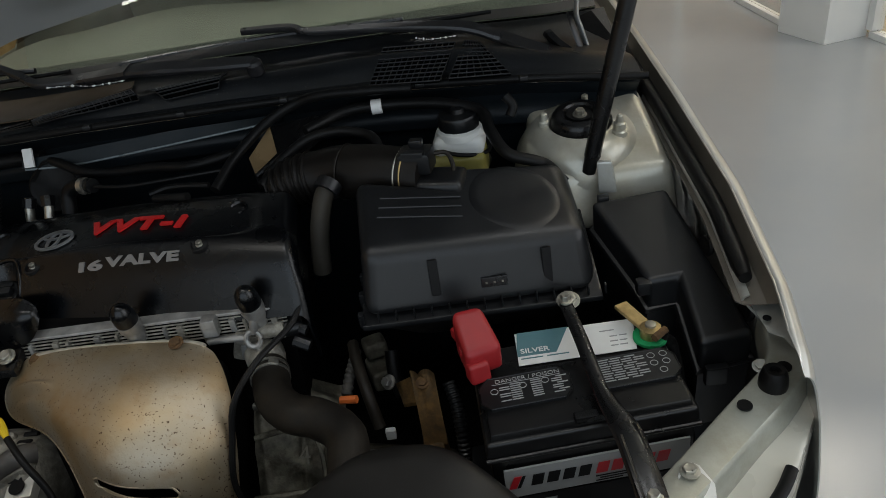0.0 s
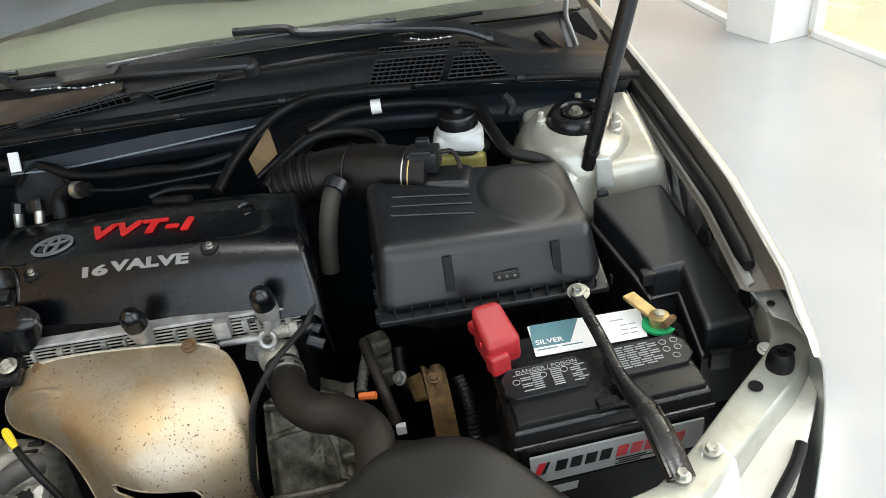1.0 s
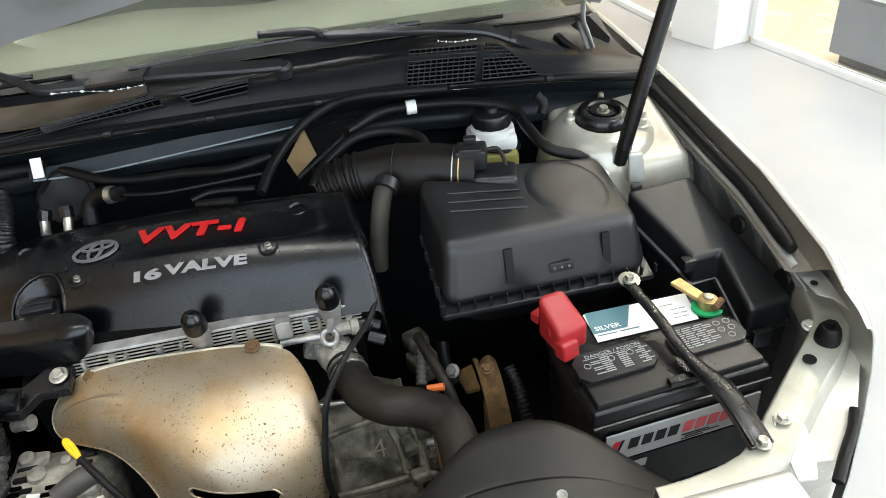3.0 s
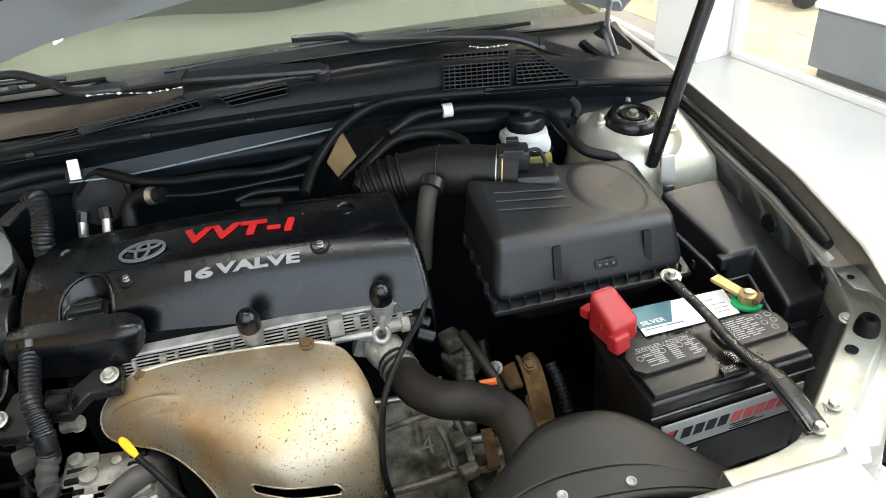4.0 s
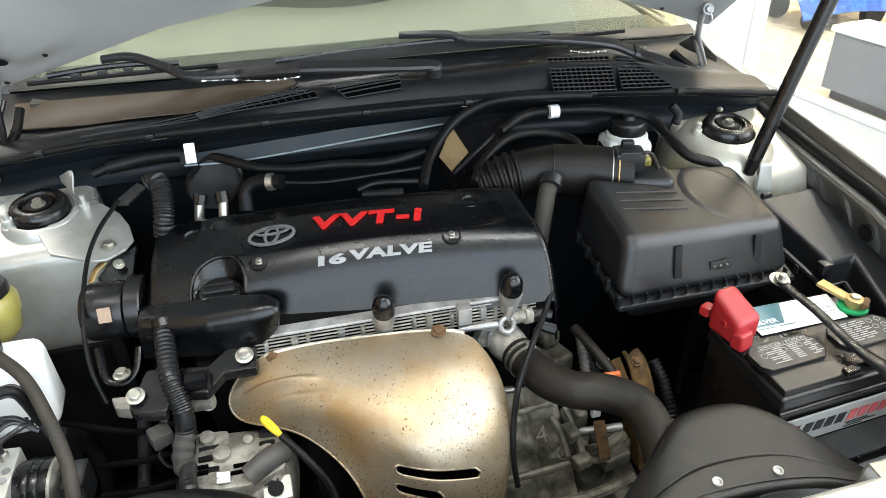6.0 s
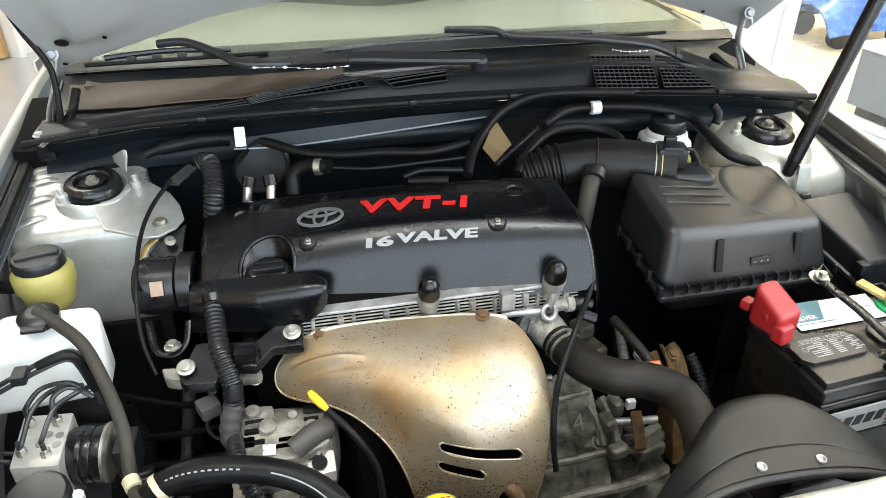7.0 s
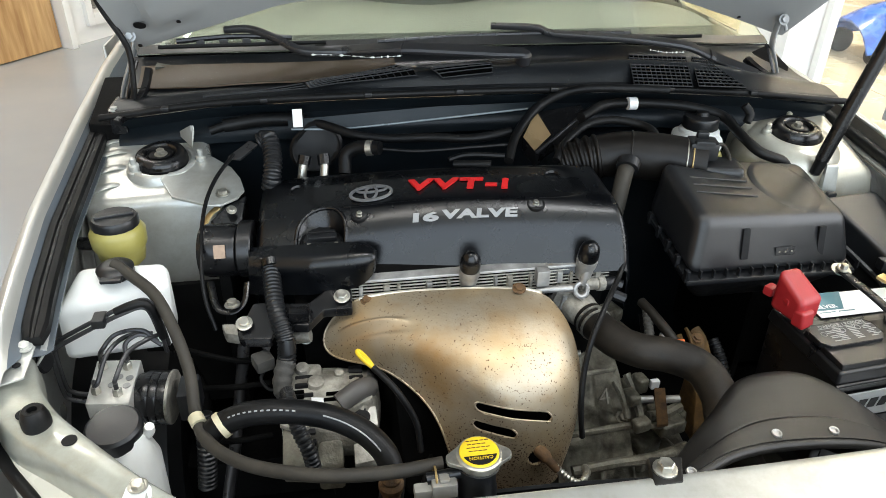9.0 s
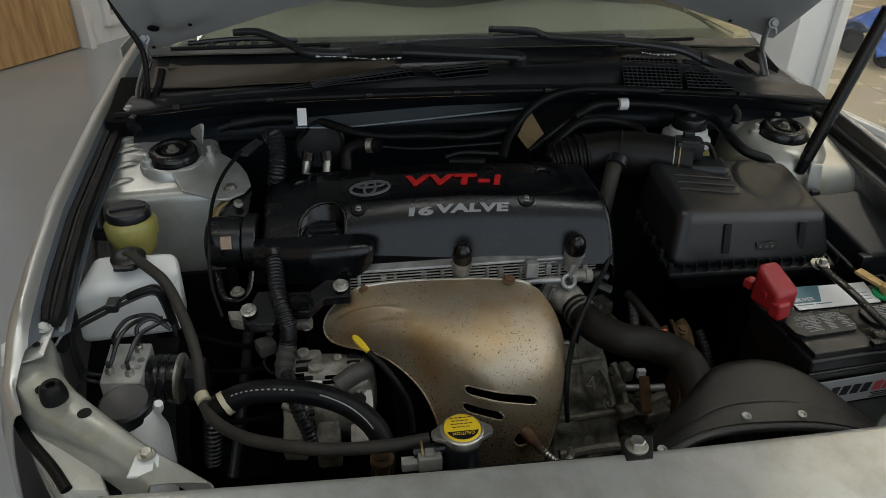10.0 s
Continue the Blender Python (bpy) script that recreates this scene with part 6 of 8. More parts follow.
bolt((-0.385, -0.024, 0.745), alt, (0.2, -0.5, 0.8), 0.007, 0.008, ALU)
add("spacer", tube([(-0.403, -0.025, 0.750), (-0.376, -0.030, 0.755)], 0.0105, 14, 3), DUSTALU, alt, "turned aluminium spacer")
add("sticker", plate([(-0.379, -0.135, 0.703), (-0.361, -0.137, 0.703), (-0.361, -0.121, 0.706), (-0.379, -0.118, 0.706)], 0.002, 0.0004), WHITE, alt, "small white printed sticker")

mount = thing("engine_mount", (-0.45, 0.03, 0.7), "black engine mount bracket with zinc bolts", "engine mount")
add("arm", plate([(-0.486, -0.035, 0.775), (-0.478, -0.047, 0.772), (-0.433, -0.057, 0.776), (-0.422, -0.031, 0.785), (-0.425, 0.011, 0.798), (-0.463, 0.014, 0.796)], 0.018, 0.005), GLOSSBLACK, mount)
add("web", plate([(-0.422, -0.034, 0.785), (-0.377, -0.047, 0.788), (-0.353, -0.024, 0.798), (-0.308, -0.031, 0.803), (-0.306, 0.021, 0.818), (-0.344, 0.017, 0.812), (-0.376, -0.007, 0.802), (-0.416, 0.005, 0.798)], 0.016, 0.004), GLOSSBLACK, mount)
add("rib", tube([(-0.376, -0.019, 0.806), (-0.374, -0.040, 0.800), (-0.373, -0.051, 0.795)], 0.003, 8), GLOSSBLACK, mount)
add("plug", block((-0.391, -0.032, 0.800), (0.03, 0.02, 0.018), None, 0.004), GLOSSBLACK, mount)
add("foot", plate([(-0.512, -0.009, 0.778), (-0.505, -0.028, 0.772), (-0.482, -0.037, 0.772), (-0.488, -0.015, 0.780)], 0.02, 0.005), DUSTALU, mount, "cast foot of the mount")
for q, ax, rr in (((-0.474, -0.028, 0.787), (0, -0.35, 0.9), 0.009), ((-0.323, -0.011, 0.812), (0, -0.35, 0.9), 0.009), ((-0.494, 0.011, 0.797), (0, 0, 1), 0.0085)):
    bolt(q, mount, ax, rr, 0.009)
add("bearing_strap", tube([(-0.535, 0.077, 0.800), (-0.520, 0.024, 0.785), (-0.495, 0.009, 0.785), (-0.477, 0.019, 0.795), (-0.472, 0.045, 0.815)], 0.006, 10, 6, flat=0.5), GLOSSBLACK, mount)
damper = thing("mount_damper", (-0.51, 0.125, 0.8), "black cylindrical engine damper with a paper sticker", "damper")
dc = Vector((-0.518, 0.128, 0.830))
add("drum", lathe([(0.02, -0.034), (0.042, -0.03), (0.045, -0.02), (0.045, 0.02), (0.042, 0.03), (0.02, 0.034)], dc, (1, -0.12, 0), 32), GLOSSBLACK, damper)
add("band", lathe([(0.047, -0.012), (0.049, -0.01), (0.049, 0.01), (0.047, 0.012)], dc + Vector((0.045, 0, 0)), (1, -0.12, 0), 32), GLOSSBLACK, damper)
add("sticker", block(dc + Vector((0.004, -0.0435, 0.022)), (0.018, 0.003, 0.022), Matrix.Rotation(radians(-26), 3, "X"), 0), mat("brown_paper", (0.34, 0.24, 0.17), 0.6, var=0.2, scale=90), damper, "small worn paper sticker")

loom = thing("wiring_loom", (-0.416, -0.026, 0.750), "black corrugated wiring loom with cloth tape", "wiring")
add("conduit", tube([(-0.433, 0.054, 0.838), (-0.430, 0.025, 0.830), (-0.424, -0.027, 0.808), (-0.412, -0.061, 0.775), (-0.413, -0.073, 0.742)], 0.0125, 12, ribs=0.002, pitch=0.007), PLASTIC, loom)
add("tape", tube([(-0.412, -0.071, 0.745), (-0.418, -0.081, 0.733), (-0.422, -0.096, 0.713), (-0.413, -0.110, 0.690)], 0.0135, 12, ribs=0.0016, pitch=0.014), CLOTH, loom, "grey cloth tape wrap")
add("plug", block((-0.450, -0.059, 0.735), (0.03, 0.03, 0.022), Matrix.Rotation(radians(25), 3, "Z"), 0.005), CLOTH, loom, "grey plastic plug")
add("plug_wire", tube([(-0.446, -0.044, 0.745), (-0.437, -0.030, 0.755), (-0.428, -0.023, 0.760)], 0.006, 8), CLOTH, loom)
add("conduit", tube([(-0.417, -0.098, 0.705), (-0.406, -0.165, 0.738), (-0.397, -0.19, 0.716), (-0.384, -0.205, 0.684), (-0.379, -0.21, 0.653)], 0.010, 12, ribs=0.0016, pitch=0.007), PLASTIC, loom)
add("tape_band", tube([(-0.410, -0.063, 0.778), (-0.410, -0.072, 0.757)], 0.0138, 12, 2, flat=0.98), GLOSSBLACK, loom)
add("sleeve_mouth", tube([(-0.431, 0.057, 0.845), (-0.430, 0.047, 0.838)], 0.018, 14, 2), COVER, loom)
for pts in (((-0.421, -0.112, 0.710), (-0.433, -0.113, 0.690), (-0.432, -0.123, 0.670)), ((-0.446, -0.067, 0.730), (-0.454, -0.077, 0.715), (-0.441, -0.091, 0.705), (-0.424, -0.089, 0.710))):
    add("wire", tube(pts, 0.0028, 8), RUBBER, loom, "loose thin wire")

# ---- air cleaner ----
air = thing("air_cleaner", (0.39, 0.04, 0.65), "black plastic air cleaner box with ribbed lid", "air cleaner")
LID_TOP = [(0.238, -0.050, 0.932), (0.540, 0.002, 0.893), (0.530, 0.146, 0.928), (0.372, 0.134, 0.950), (0.352, 0.088, 0.944), (0.226, 0.088, 0.974)]
LID_LOW = [(0.224, -0.071, 0.838), (0.547, -0.035, 0.812), (0.553, 0.128, 0.850), (0.385, 0.130, 0.860), (0.358, 0.092, 0.862), (0.216, 0.092, 0.874)]
b = bmesh.new()
tv, lv = [b.verts.new(q) for q in LID_TOP], [b.verts.new(q) for q in LID_LOW]
for ring in ((tv[0], tv[1], tv[2], tv[3], tv[4]), (tv[0], tv[4], tv[5])):
    b.faces.new(ring)
b.faces.new(lv[::-1])
for i in range(6):
    j = (i + 1) % 6
    b.faces.new((tv[j], tv[i], lv[i], lv[j]))
bmesh.ops.recalc_face_normals(b, faces=b.faces)
bev(b, 0.021, 6, 24)
lid = add("lid", b, PLASTIC, air)


def lid_z(x, y):
    a = Vector(LID_TOP[0]).lerp(Vector(LID_TOP[1]), (x - 0.238) / 0.302)
    c = Vector((0.226, 0.118, 0.980)).lerp(Vector(LID_TOP[2]), (x - 0.226) / 0.304)
    return a.z + (c.z - a.z) * (y - a.y) / (c.y - a.y)


def disc(u, v):
    r, t = 0.066 * v, 2 * math.pi * u
    x, y = 0.452 + r * math.cos(t), 0.062 + r * math.sin(t) * 1.02
    return (x, y, lid_z(x, y) - 0.0024 + 0.0052 * (1 - max(0.0, (v - 0.82) / 0.18) ** 2) - 0.004 * (1 - v) ** 0.5)


add("round_boss", sheet(disc, 48, 10, 0.0005), PLASTIC, lid, "shallow round boss on the lid")
for p, q in (((0.262, 0.052), (0.374, 0.060)), ((0.260, 0.034), (0.374, 0.042)), ((0.258, 0.016), (0.374, 0.022))):
    add("rib", tube([(p[0], p[1], lid_z(*p) - 0.0006), ((p[0] + q[0]) / 2, (p[1] + q[1]) / 2, lid_z((p[0] + q[0]) / 2, (p[1] + q[1]) / 2) - 0.0004), (q[0], q[1], lid_z(*q) - 0.0006)], 0.0019, 8, 4), PLASTIC, lid)
add("flange", hexa([(0.220, -0.077, 0.824), (0.553, -0.041, 0.796), (0.556, 0.132, 0.838), (0.219, 0.092, 0.863)], [(0.220, -0.077, 0.833), (0.553, -0.041, 0.805), (0.556, 0.132, 0.847), (0.219, 0.092, 0.872)], 0.003), PLASTIC, air)
add("case", hexa([(0.29, 0.0, 0.74), (0.49, 0.015, 0.73), (0.49, 0.12, 0.74), (0.29, 0.09, 0.75)], [(0.220, -0.072, 0.828), (0.548, -0.036, 0.800), (0.552, 0.128, 0.842), (0.218, 0.088, 0.868)], 0.02, 3), RUBBER, air, "black lower case")
for i in range(15):
    t = i / 14
    p = Vector((0.216, -0.081, 0.832)).lerp(Vector((0.553, -0.043, 0.803)), t)
    add("flange_rib", block(p + Vector((0.004, 0.008, 0.011)), (0.0024, 0.008, 0.014), None, 0.0008), PLASTIC, air)
for i in range(5):
    p = Vector((0.219, -0.07, 0.84)).lerp(Vector((0.219, 0.08, 0.865)), i / 4)
    add("side_clip", block(p + Vector((0.002, 0, 0)), (0.008, 0.010, 0.022), None, 0.002), PLASTIC, air)
for t, d in ((0.30, 0.0), (0.80, 0.0)):
    a = Vector((0.226, -0.070, 0.842)).lerp(Vector((0.545, -0.034, 0.814)), t)
    b = Vector((0.240, -0.048, 0.938)).lerp(Vector((0.538, 0.004, 0.893)), t)
    c = a.lerp(b, 0.48)
    n = Vector((0.12, -1, 0.22)).normalized()
    add("clip_channel", block(c + n * 0.001, (0.013, 0.006, 0.052), Matrix.Rotation(radians(-13), 3, "X"), 0.002), PRINT, lid, "dark clip channel")
bd = Vector((0.226, -0.070, 0.842)).lerp(Vector((0.545, -0.034, 0.814)), 0.56).lerp(Vector((0.240, -0.048, 0.938)).lerp(Vector((0.538, 0.004, 0.893)), 0.56), 0.33)
add("badge", block(bd + Vector((0, -0.002, 0)), (0.036, 0.004, 0.014), Matrix.Rotation(radians(-13), 3, "X"), 0.001), GLOSSBLACK, lid, "small moulded badge")
for s in (-0.011, 0.0, 0.011):
    add("badge_mark", block(bd + Vector((s, -0.0042, 0)), (0.003, 0.0006, 0.003), Matrix.Rotation(radians(-13), 3, "X"), 0), FIGURE, lid)
bolt((0.500, -0.067, 0.825), air, (0, -0.2, 1), 0.010, 0.008, STEEL, 1.6)

# intake tube to the throttle
intake = thing("intake_hose", (0.2, 0.17, 0.9), "black corrugated intake hose with a wire clamp", "hose")
add("bellows", tube([(0.152, 0.181, 0.942), (0.125, 0.185, 0.936), (0.085, 0.19, 0.922)], 0.037, 28, ribs=0.0045, pitch=0.013), BROWNRUB, intake)
add("pipe", tube([(0.325, 0.122, 0.945), (0.285, 0.138, 0.9465), (0.24, 0.156, 0.948), (0.19, 0.174, 0.947), (0.145, 0.182, 0.941)], lambda t: 0.0385 + 0.004 * math.sin(math.pi * min(1, t * 1.1)), 32), BROWNRUB, intake, "smooth black intake pipe")
add("seam", tube([Vector((0.205, 0.168, 0.9475)) + Vector((0.016 * math.cos(t), 0.0405 * math.cos(t), 0.0425 * math.sin(t))) for t in (2 * math.pi * i / 24 for i in range(25))], 0.0016, 8, 2), BROWNRUB, intake)
for k, mt in enumerate((BRASS, STEEL)):
    add("clamp", tube([Vector((0.303 - 0.009 * k, 0.131 + 0.0035 * k, 0.9455)) + Vector((0.016 * math.cos(t), 0.0395 * math.cos(t), 0.0405 * math.sin(t))) for t in (2 * math.pi * i / 24 for i in range(25))], 0.0013, 8, 2), mt, intake, "wire hose clamp")
sensor = thing("air_flow_sensor", (0.33, 0.165, 0.95), "black plastic air flow sensor plug", "sensor")
mq = Vector((0.317, 0.125, 0.972))
mr = Matrix.Rotation(radians(-14), 3, "Z")
add("plug", block(mq, (0.05, 0.042, 0.034), mr, 0.007), PLASTIC, sensor)
add("latch", block(mq + Vector((0.002, 0.010, 0.021)), (0.02, 0.014, 0.014), mr, 0.003), PLASTIC, sensor)
add("step", block(mq + Vector((-0.004, -0.014, 0.012)), (0.034, 0.012, 0.016), mr, 0.003), PLASTIC, sensor)
add("spout", block((0.348, 0.108, 0.925), (0.075, 0.06, 0.055), Matrix.Rotation(radians(-14), 3, "Z"), 0.014, 4), PLASTIC, sensor, "black spout of the box")
add("lead", tube([mq + Vector((0.022, 0.004, 0.004)), mq + Vector((0.045, 0.008, 0.0)), mq + Vector((0.052, -0.01, -0.02)), mq + Vector((0.04, -0.03, -0.03))], 0.0035, 8), OLDRUBBER, sensor)
breather = thing("breather_hose", (0.19, 0.14, 0.9), "grey black rubber breather hose", "hose")
add("hose", tube([(0.181, 0.117, 0.952), (0.171, 0.105, 0.940), (0.160, 0.089, 0.905), (0.153, 0.081, 0.870), (0.148, 0.078, 0.830)], 0.0145, 14), GREYHOSE, breather)
add("clip", tube([(0.184, 0.122, 0.956), (0.176, 0.109, 0.948)], 0.0195, 14, 2), PLASTIC, breather)

# brake fluid reservoir
brake = thing("brake_reservoir", (0.385, 0.255, 0.88), "white brake fluid reservoir with a black cap and strap", "reservoir")
bc = Vector((0.385, 0.262, 0.945))
br = Matrix.Rotation(radians(-8), 3, "Z")
add("tank", block(bc + Vector((-0.002, 0.0, -0.014)), (0.086, 0.072, 0.036), br, 0.018, 5), WHITEPL, brake)
add("shoulder", lathe([(0.04, -0.002), (0.038, 0.008), (0.03, 0.014)], bc, (0, 0, 1), 28), WHITEPL, brake)
add("fluid_chamber", block(bc + Vector((-0.006, -0.003, -0.052)), (0.094, 0.078, 0.056), br, 0.014, 4), FLUID, brake, "yellowed fluid chamber")
add("cap", lathe([(0.032, 0.010), (0.034, 0.014), (0.034, 0.03), (0.031, 0.034), (0.012, 0.036), (0.011, 0.043), (0.003, 0.044)], bc, (0, 0, 1), 28, None, lambda t: 0.015 * math.cos(16 * t)), PLASTIC, brake, "black ribbed cap")
add("strap", tube([bc + Vector((0.047 * math.cos(t), 0.042 * math.sin(t), -0.022 - 0.010 * math.cos(t))) for t in (2 * math.pi * i / 20 for i in range(21))], 0.0035, 8, 2), RUBBER, brake)
add("master_cylinder", tube([bc + Vector((0.03, 0.08, -0.09)), bc + Vector((-0.01, -0.03, -0.10)), bc + Vector((-0.03, -0.09, -0.105))], 0.022, 14), GRIME, brake)

# small shielded box on the firewall side, a tan reflection painted on its face
relay = thing("relay_box", (0.09, 0.25, 0.93), "black plastic duct box with a tan reflection painted on its face", "box")
rA, rB, rC, rD, rE = [Vector(q) for q in ((0.030, 0.261, 0.955), (0.063, 0.307, 0.985), (0.153, 0.300, 0.998), (0.158, 0.286, 0.990), (0.046, 0.221, 0.938))]
add("body", plate([rA, rE, rD, rC, rB], 0.03, 0.003), GLOSSBLACK, relay)
tf = Vector((0, -0.0006, 0.0008))
add("face", plate([q + tf for q in (rA.lerp(rE, 0.06), rA.lerp(rE, 0.90), rE.lerp(rD, 0.34).lerp(rB, 0.12), rB.lerp(rC, 0.04))], 0.0006, 0), mat("painted_tan_reflection", (0.24, 0.165, 0.085), 0.25, var=0.15, scale=20), relay, "glossy face with a tan reflection painted in")
add("edge_strip", tube([rE + Vector((0.001, -0.002, 0.0)), rE.lerp(rD, 0.5) + Vector((0.001, -0.002, 0)), rD + Vector((0.001, -0.002, 0))], 0.003, 8, 6), PIPE, relay)
# hoses along the firewall
fuel = thing("heater_hose", (-0.1, 0.33, 0.95), "black taped hose with white paint bands along the firewall", "hose")
add("hose", tube([(-0.545, 0.358, 0.955), (-0.501, 0.365, 0.965), (-0.449, 0.371, 0.966), (-0.383, 0.368, 0.966), (-0.332, 0.339, 0.963), (-0.275, 0.303, 0.955), (-0.218, 0.292, 0.950), (-0.141, 0.276, 0.955), (-0.065, 0.254, 0.958), (0.008, 0.263, 0.965)], 0.0085, 10), RUBBER, fuel)
add("thick_sleeve", tube([(-0.520, 0.362, 0.962), (-0.449, 0.372, 0.967), (-0.371, 0.368, 0.966)], 0.0125, 12), RUBBER, fuel)
add("band", block(Vector((-0.382, 0.355, 0.972)) + Vector((0, -0.012, 0.006)), (0.018, 0.005, 0.034), Matrix.Rotation(radians(-28), 3, "X"), 0.0015), WHITE, fuel, "white tag band")
add("arch", tube([(-0.014, 0.185, 0.940), (0.013, 0.243, 0.965), (0.062, 0.294, 0.995), (0.113, 0.312, 1.015), (0.162, 0.302, 1.028), (0.237, 0.288, 1.030), (0.316, 0.280, 1.026)], 0.0085, 12), RUBBER, fuel, "arched black hose")
add("taped_run", tube([(0.137, 0.251, 0.990), (0.197, 0.299, 0.995), (0.257, 0.304, 0.995), (0.309, 0.300, 0.993), (0.368, 0.283, 0.990), (0.423, 0.255, 0.980), (0.433, 0.206, 0.965), (0.453, 0.159, 0.945), (0.494, 0.149, 0.930), (0.513, 0.155, 0.915), (0.535, 0.142, 0.890)], 0.0095, 10), RUBBER, fuel)
add("band", tube([(0.245, 0.297, 0.997), (0.262, 0.297, 0.997)], 0.0125, 12, 2), WHITE, fuel, "white tag band")
add("throttle_hose", tube([(0.067, 0.165, 0.945), (0.094, 0.199, 0.965), (0.141, 0.228, 0.985), (0.191, 0.233, 0.990), (0.236, 0.219, 0.985), (0.255, 0.193, 0.980), (0.256, 0.175, 0.965)], 0.0075, 12), RUBBER, fuel, "grey black curved hose")
add("thin_pipe", tube([(-0.232, 0.243, 0.950), (-0.168, 0.226, 0.950), (-0.072, 0.220, 0.955), (-0.002, 0.225, 0.955)], 0.0034, 8), RUBBER, fuel)
add("thin_pipe", tube([(-0.121, 0.193, 0.945), (-0.086, 0.199, 0.950), (-0.021, 0.187, 0.950)], 0.005, 8), RUBBER, fuel)
add("short_pipe", tube([(-0.113, 0.185, 0.940), (-0.051, 0.165, 0.945)], 0.007, 10), RUBBER, fuel)
add("upright_hose", tube([(0.464, 0.254, 1.000), (0.475, 0.247, 0.985), (0.468, 0.240, 0.970)], 0.008, 10), RUBBER, fuel)

ac = thing("air_conditioning_lines", (-0.35, 0.3, 0.85), "pair of aluminium pipes through a black rubber grommet", "pipes")
gc = Vector((-0.352, 0.335, 0.922))
add("grommet", lathe([(0.012, -0.01), (0.044, -0.006), (0.047, 0.004), (0.042, 0.008), (0.036, 0.004), (0.01, 0.006)], gc, (0, -1, 0.3), 32, None, lambda t: 0.22 * abs(math.cos(t)) - 0.1), RUBBER, ac)
for q in (((-0.372, 0.279, 0.930), (-0.376, 0.273, 0.915), (-0.381, 0.266, 0.890)), ((-0.339, 0.277, 0.930), (-0.338, 0.266, 0.915), (-0.341, 0.252, 0.890))):
    add("pipe", tube(q, 0.008, 12), STEEL, ac, "bright aluminium pipe")
    add("fitting", tube(q[:2], 0.0115, 8, 2), GLOSSBLACK, ac)
add("elbow_hose", tube([(-0.302, 0.257, 0.900), (-0.298, 0.272, 0.930), (-0.273, 0.269, 0.945), (-0.237, 0.248, 0.950)], 0.0125, 12), RUBBER, ac, "black elbow hose")
add("hose_clip", tube([(-0.260, 0.257, 0.948), (-0.250, 0.253, 0.949)], 0.0145, 12, 2), STEEL, ac)
left_loom = thing("tower_loom", (-0.44, 0.27, 0.88), "black corrugated conduit beside the strut tower", "wiring")
add("conduit", tube([(-0.450, 0.291, 0.955), (-0.434, 0.288, 0.962), (-0.428, 0.262, 0.940), (-0.430, 0.238, 0.915), (-0.436, 0.237, 0.885)], 0.0145, 12, ribs=0.0025, pitch=0.008), PLASTIC, left_loom)
add("bracket", hexa([(-0.510, 0.288, 0.925), (-0.486, 0.279, 0.925), (-0.456, 0.291, 0.945), (-0.472, 0.311, 0.945)], [(-0.510, 0.286, 0.932), (-0.485, 0.277, 0.932), (-0.453, 0.289, 0.952), (-0.470, 0.309, 0.952)], 0.002), PIPE, left_loom, "plain metal cable bracket")
add("ground_cable", tube([(-0.497, 0.275, 0.940), (-0.525, 0.214, 0.920), (-0.541, 0.159, 0.890), (-0.542, 0.076, 0.850), (-0.537, 0.030, 0.800), (-0.524, 0.005, 0.755)], 0.0035, 8), RUBBER, left_loom, "thin black cable")
hang = thing("tower_tongue", (-0.518, 0.225, 0.888), "silver tower tongue with a bolt over black steel plates", "bracket")
add("plate", plate([(-0.627, 0.266, 0.905), (-0.602, 0.215, 0.893), (-0.538, 0.184, 0.888), (-0.516, 0.185, 0.887), (-0.491, 0.204, 0.889), (-0.480, 0.226, 0.893), (-0.489, 0.262, 0.900), (-0.507, 0.298, 0.906), (-0.543, 0.335, 0.913), (-0.589, 0.325, 0.911)], 0.005, 0.002), BAYPAINT, hang)
bolt((-0.516, 0.215, 0.893), hang, (0, -0.1, 1), 0.0085, 0.008, STEEL)
add("under_plate", plate([(-0.541, 0.196, 0.850), (-0.512, 0.161, 0.845), (-0.486, 0.172, 0.850), (-0.479, 0.232, 0.880), (-0.510, 0.194, 0.878)], 0.01, 0.002), GLOSSBLACK, hang)
add("strap", tube([(-0.549, 0.181, 0.850), (-0.539, 0.193, 0.865), (-0.523, 0.199, 0.876)], 0.006, 8, flat=0.4), BRASS, hang, "brown metal strap")
bolt((-0.500, 0.180, 0.878), hang, (0.3, -0.5, 0.8), 0.006, 0.006, STEEL)
bolt((-0.507, 0.154, 0.857), hang, (0.3, -0.5, 0.8), 0.006, 0.006, STEEL)

# ---- fuse box ----
fuse = thing("fuse_box", (0.65, 0.0, 0.7), "long black plastic fuse box with a stepped lid", "fuse box")
FT = [(0.566, 0.099, 0.875), (0.682, 0.111, 0.875), (0.725, -0.134, 0.790), (0.655, -0.139, 0.785), (0.656, -0.043, 0.824), (0.613, -0.044, 0.822), (0.604, -0.002, 0.835)]
b = bmesh.new()
tv, lv = [b.verts.new(q) for q in FT], [b.verts.new(Vector(q) + Vector((0, 0, -0.055))) for q in FT]
b.faces.new(tv)
b.faces.new(lv[::-1])
for i in range(len(FT)):
    j = (i + 1) % len(FT)
    b.faces.new((tv[j], tv[i], lv[i], lv[j]))
bmesh.ops.recalc_face_normals(b, faces=b.faces)
bev(b, 0.009, 4)
flid = add("lid", b, PLASTIC, fuse)
b = bmesh.new()
cen = sum((Vector(q) for q in FT), Vector()) / len(FT)
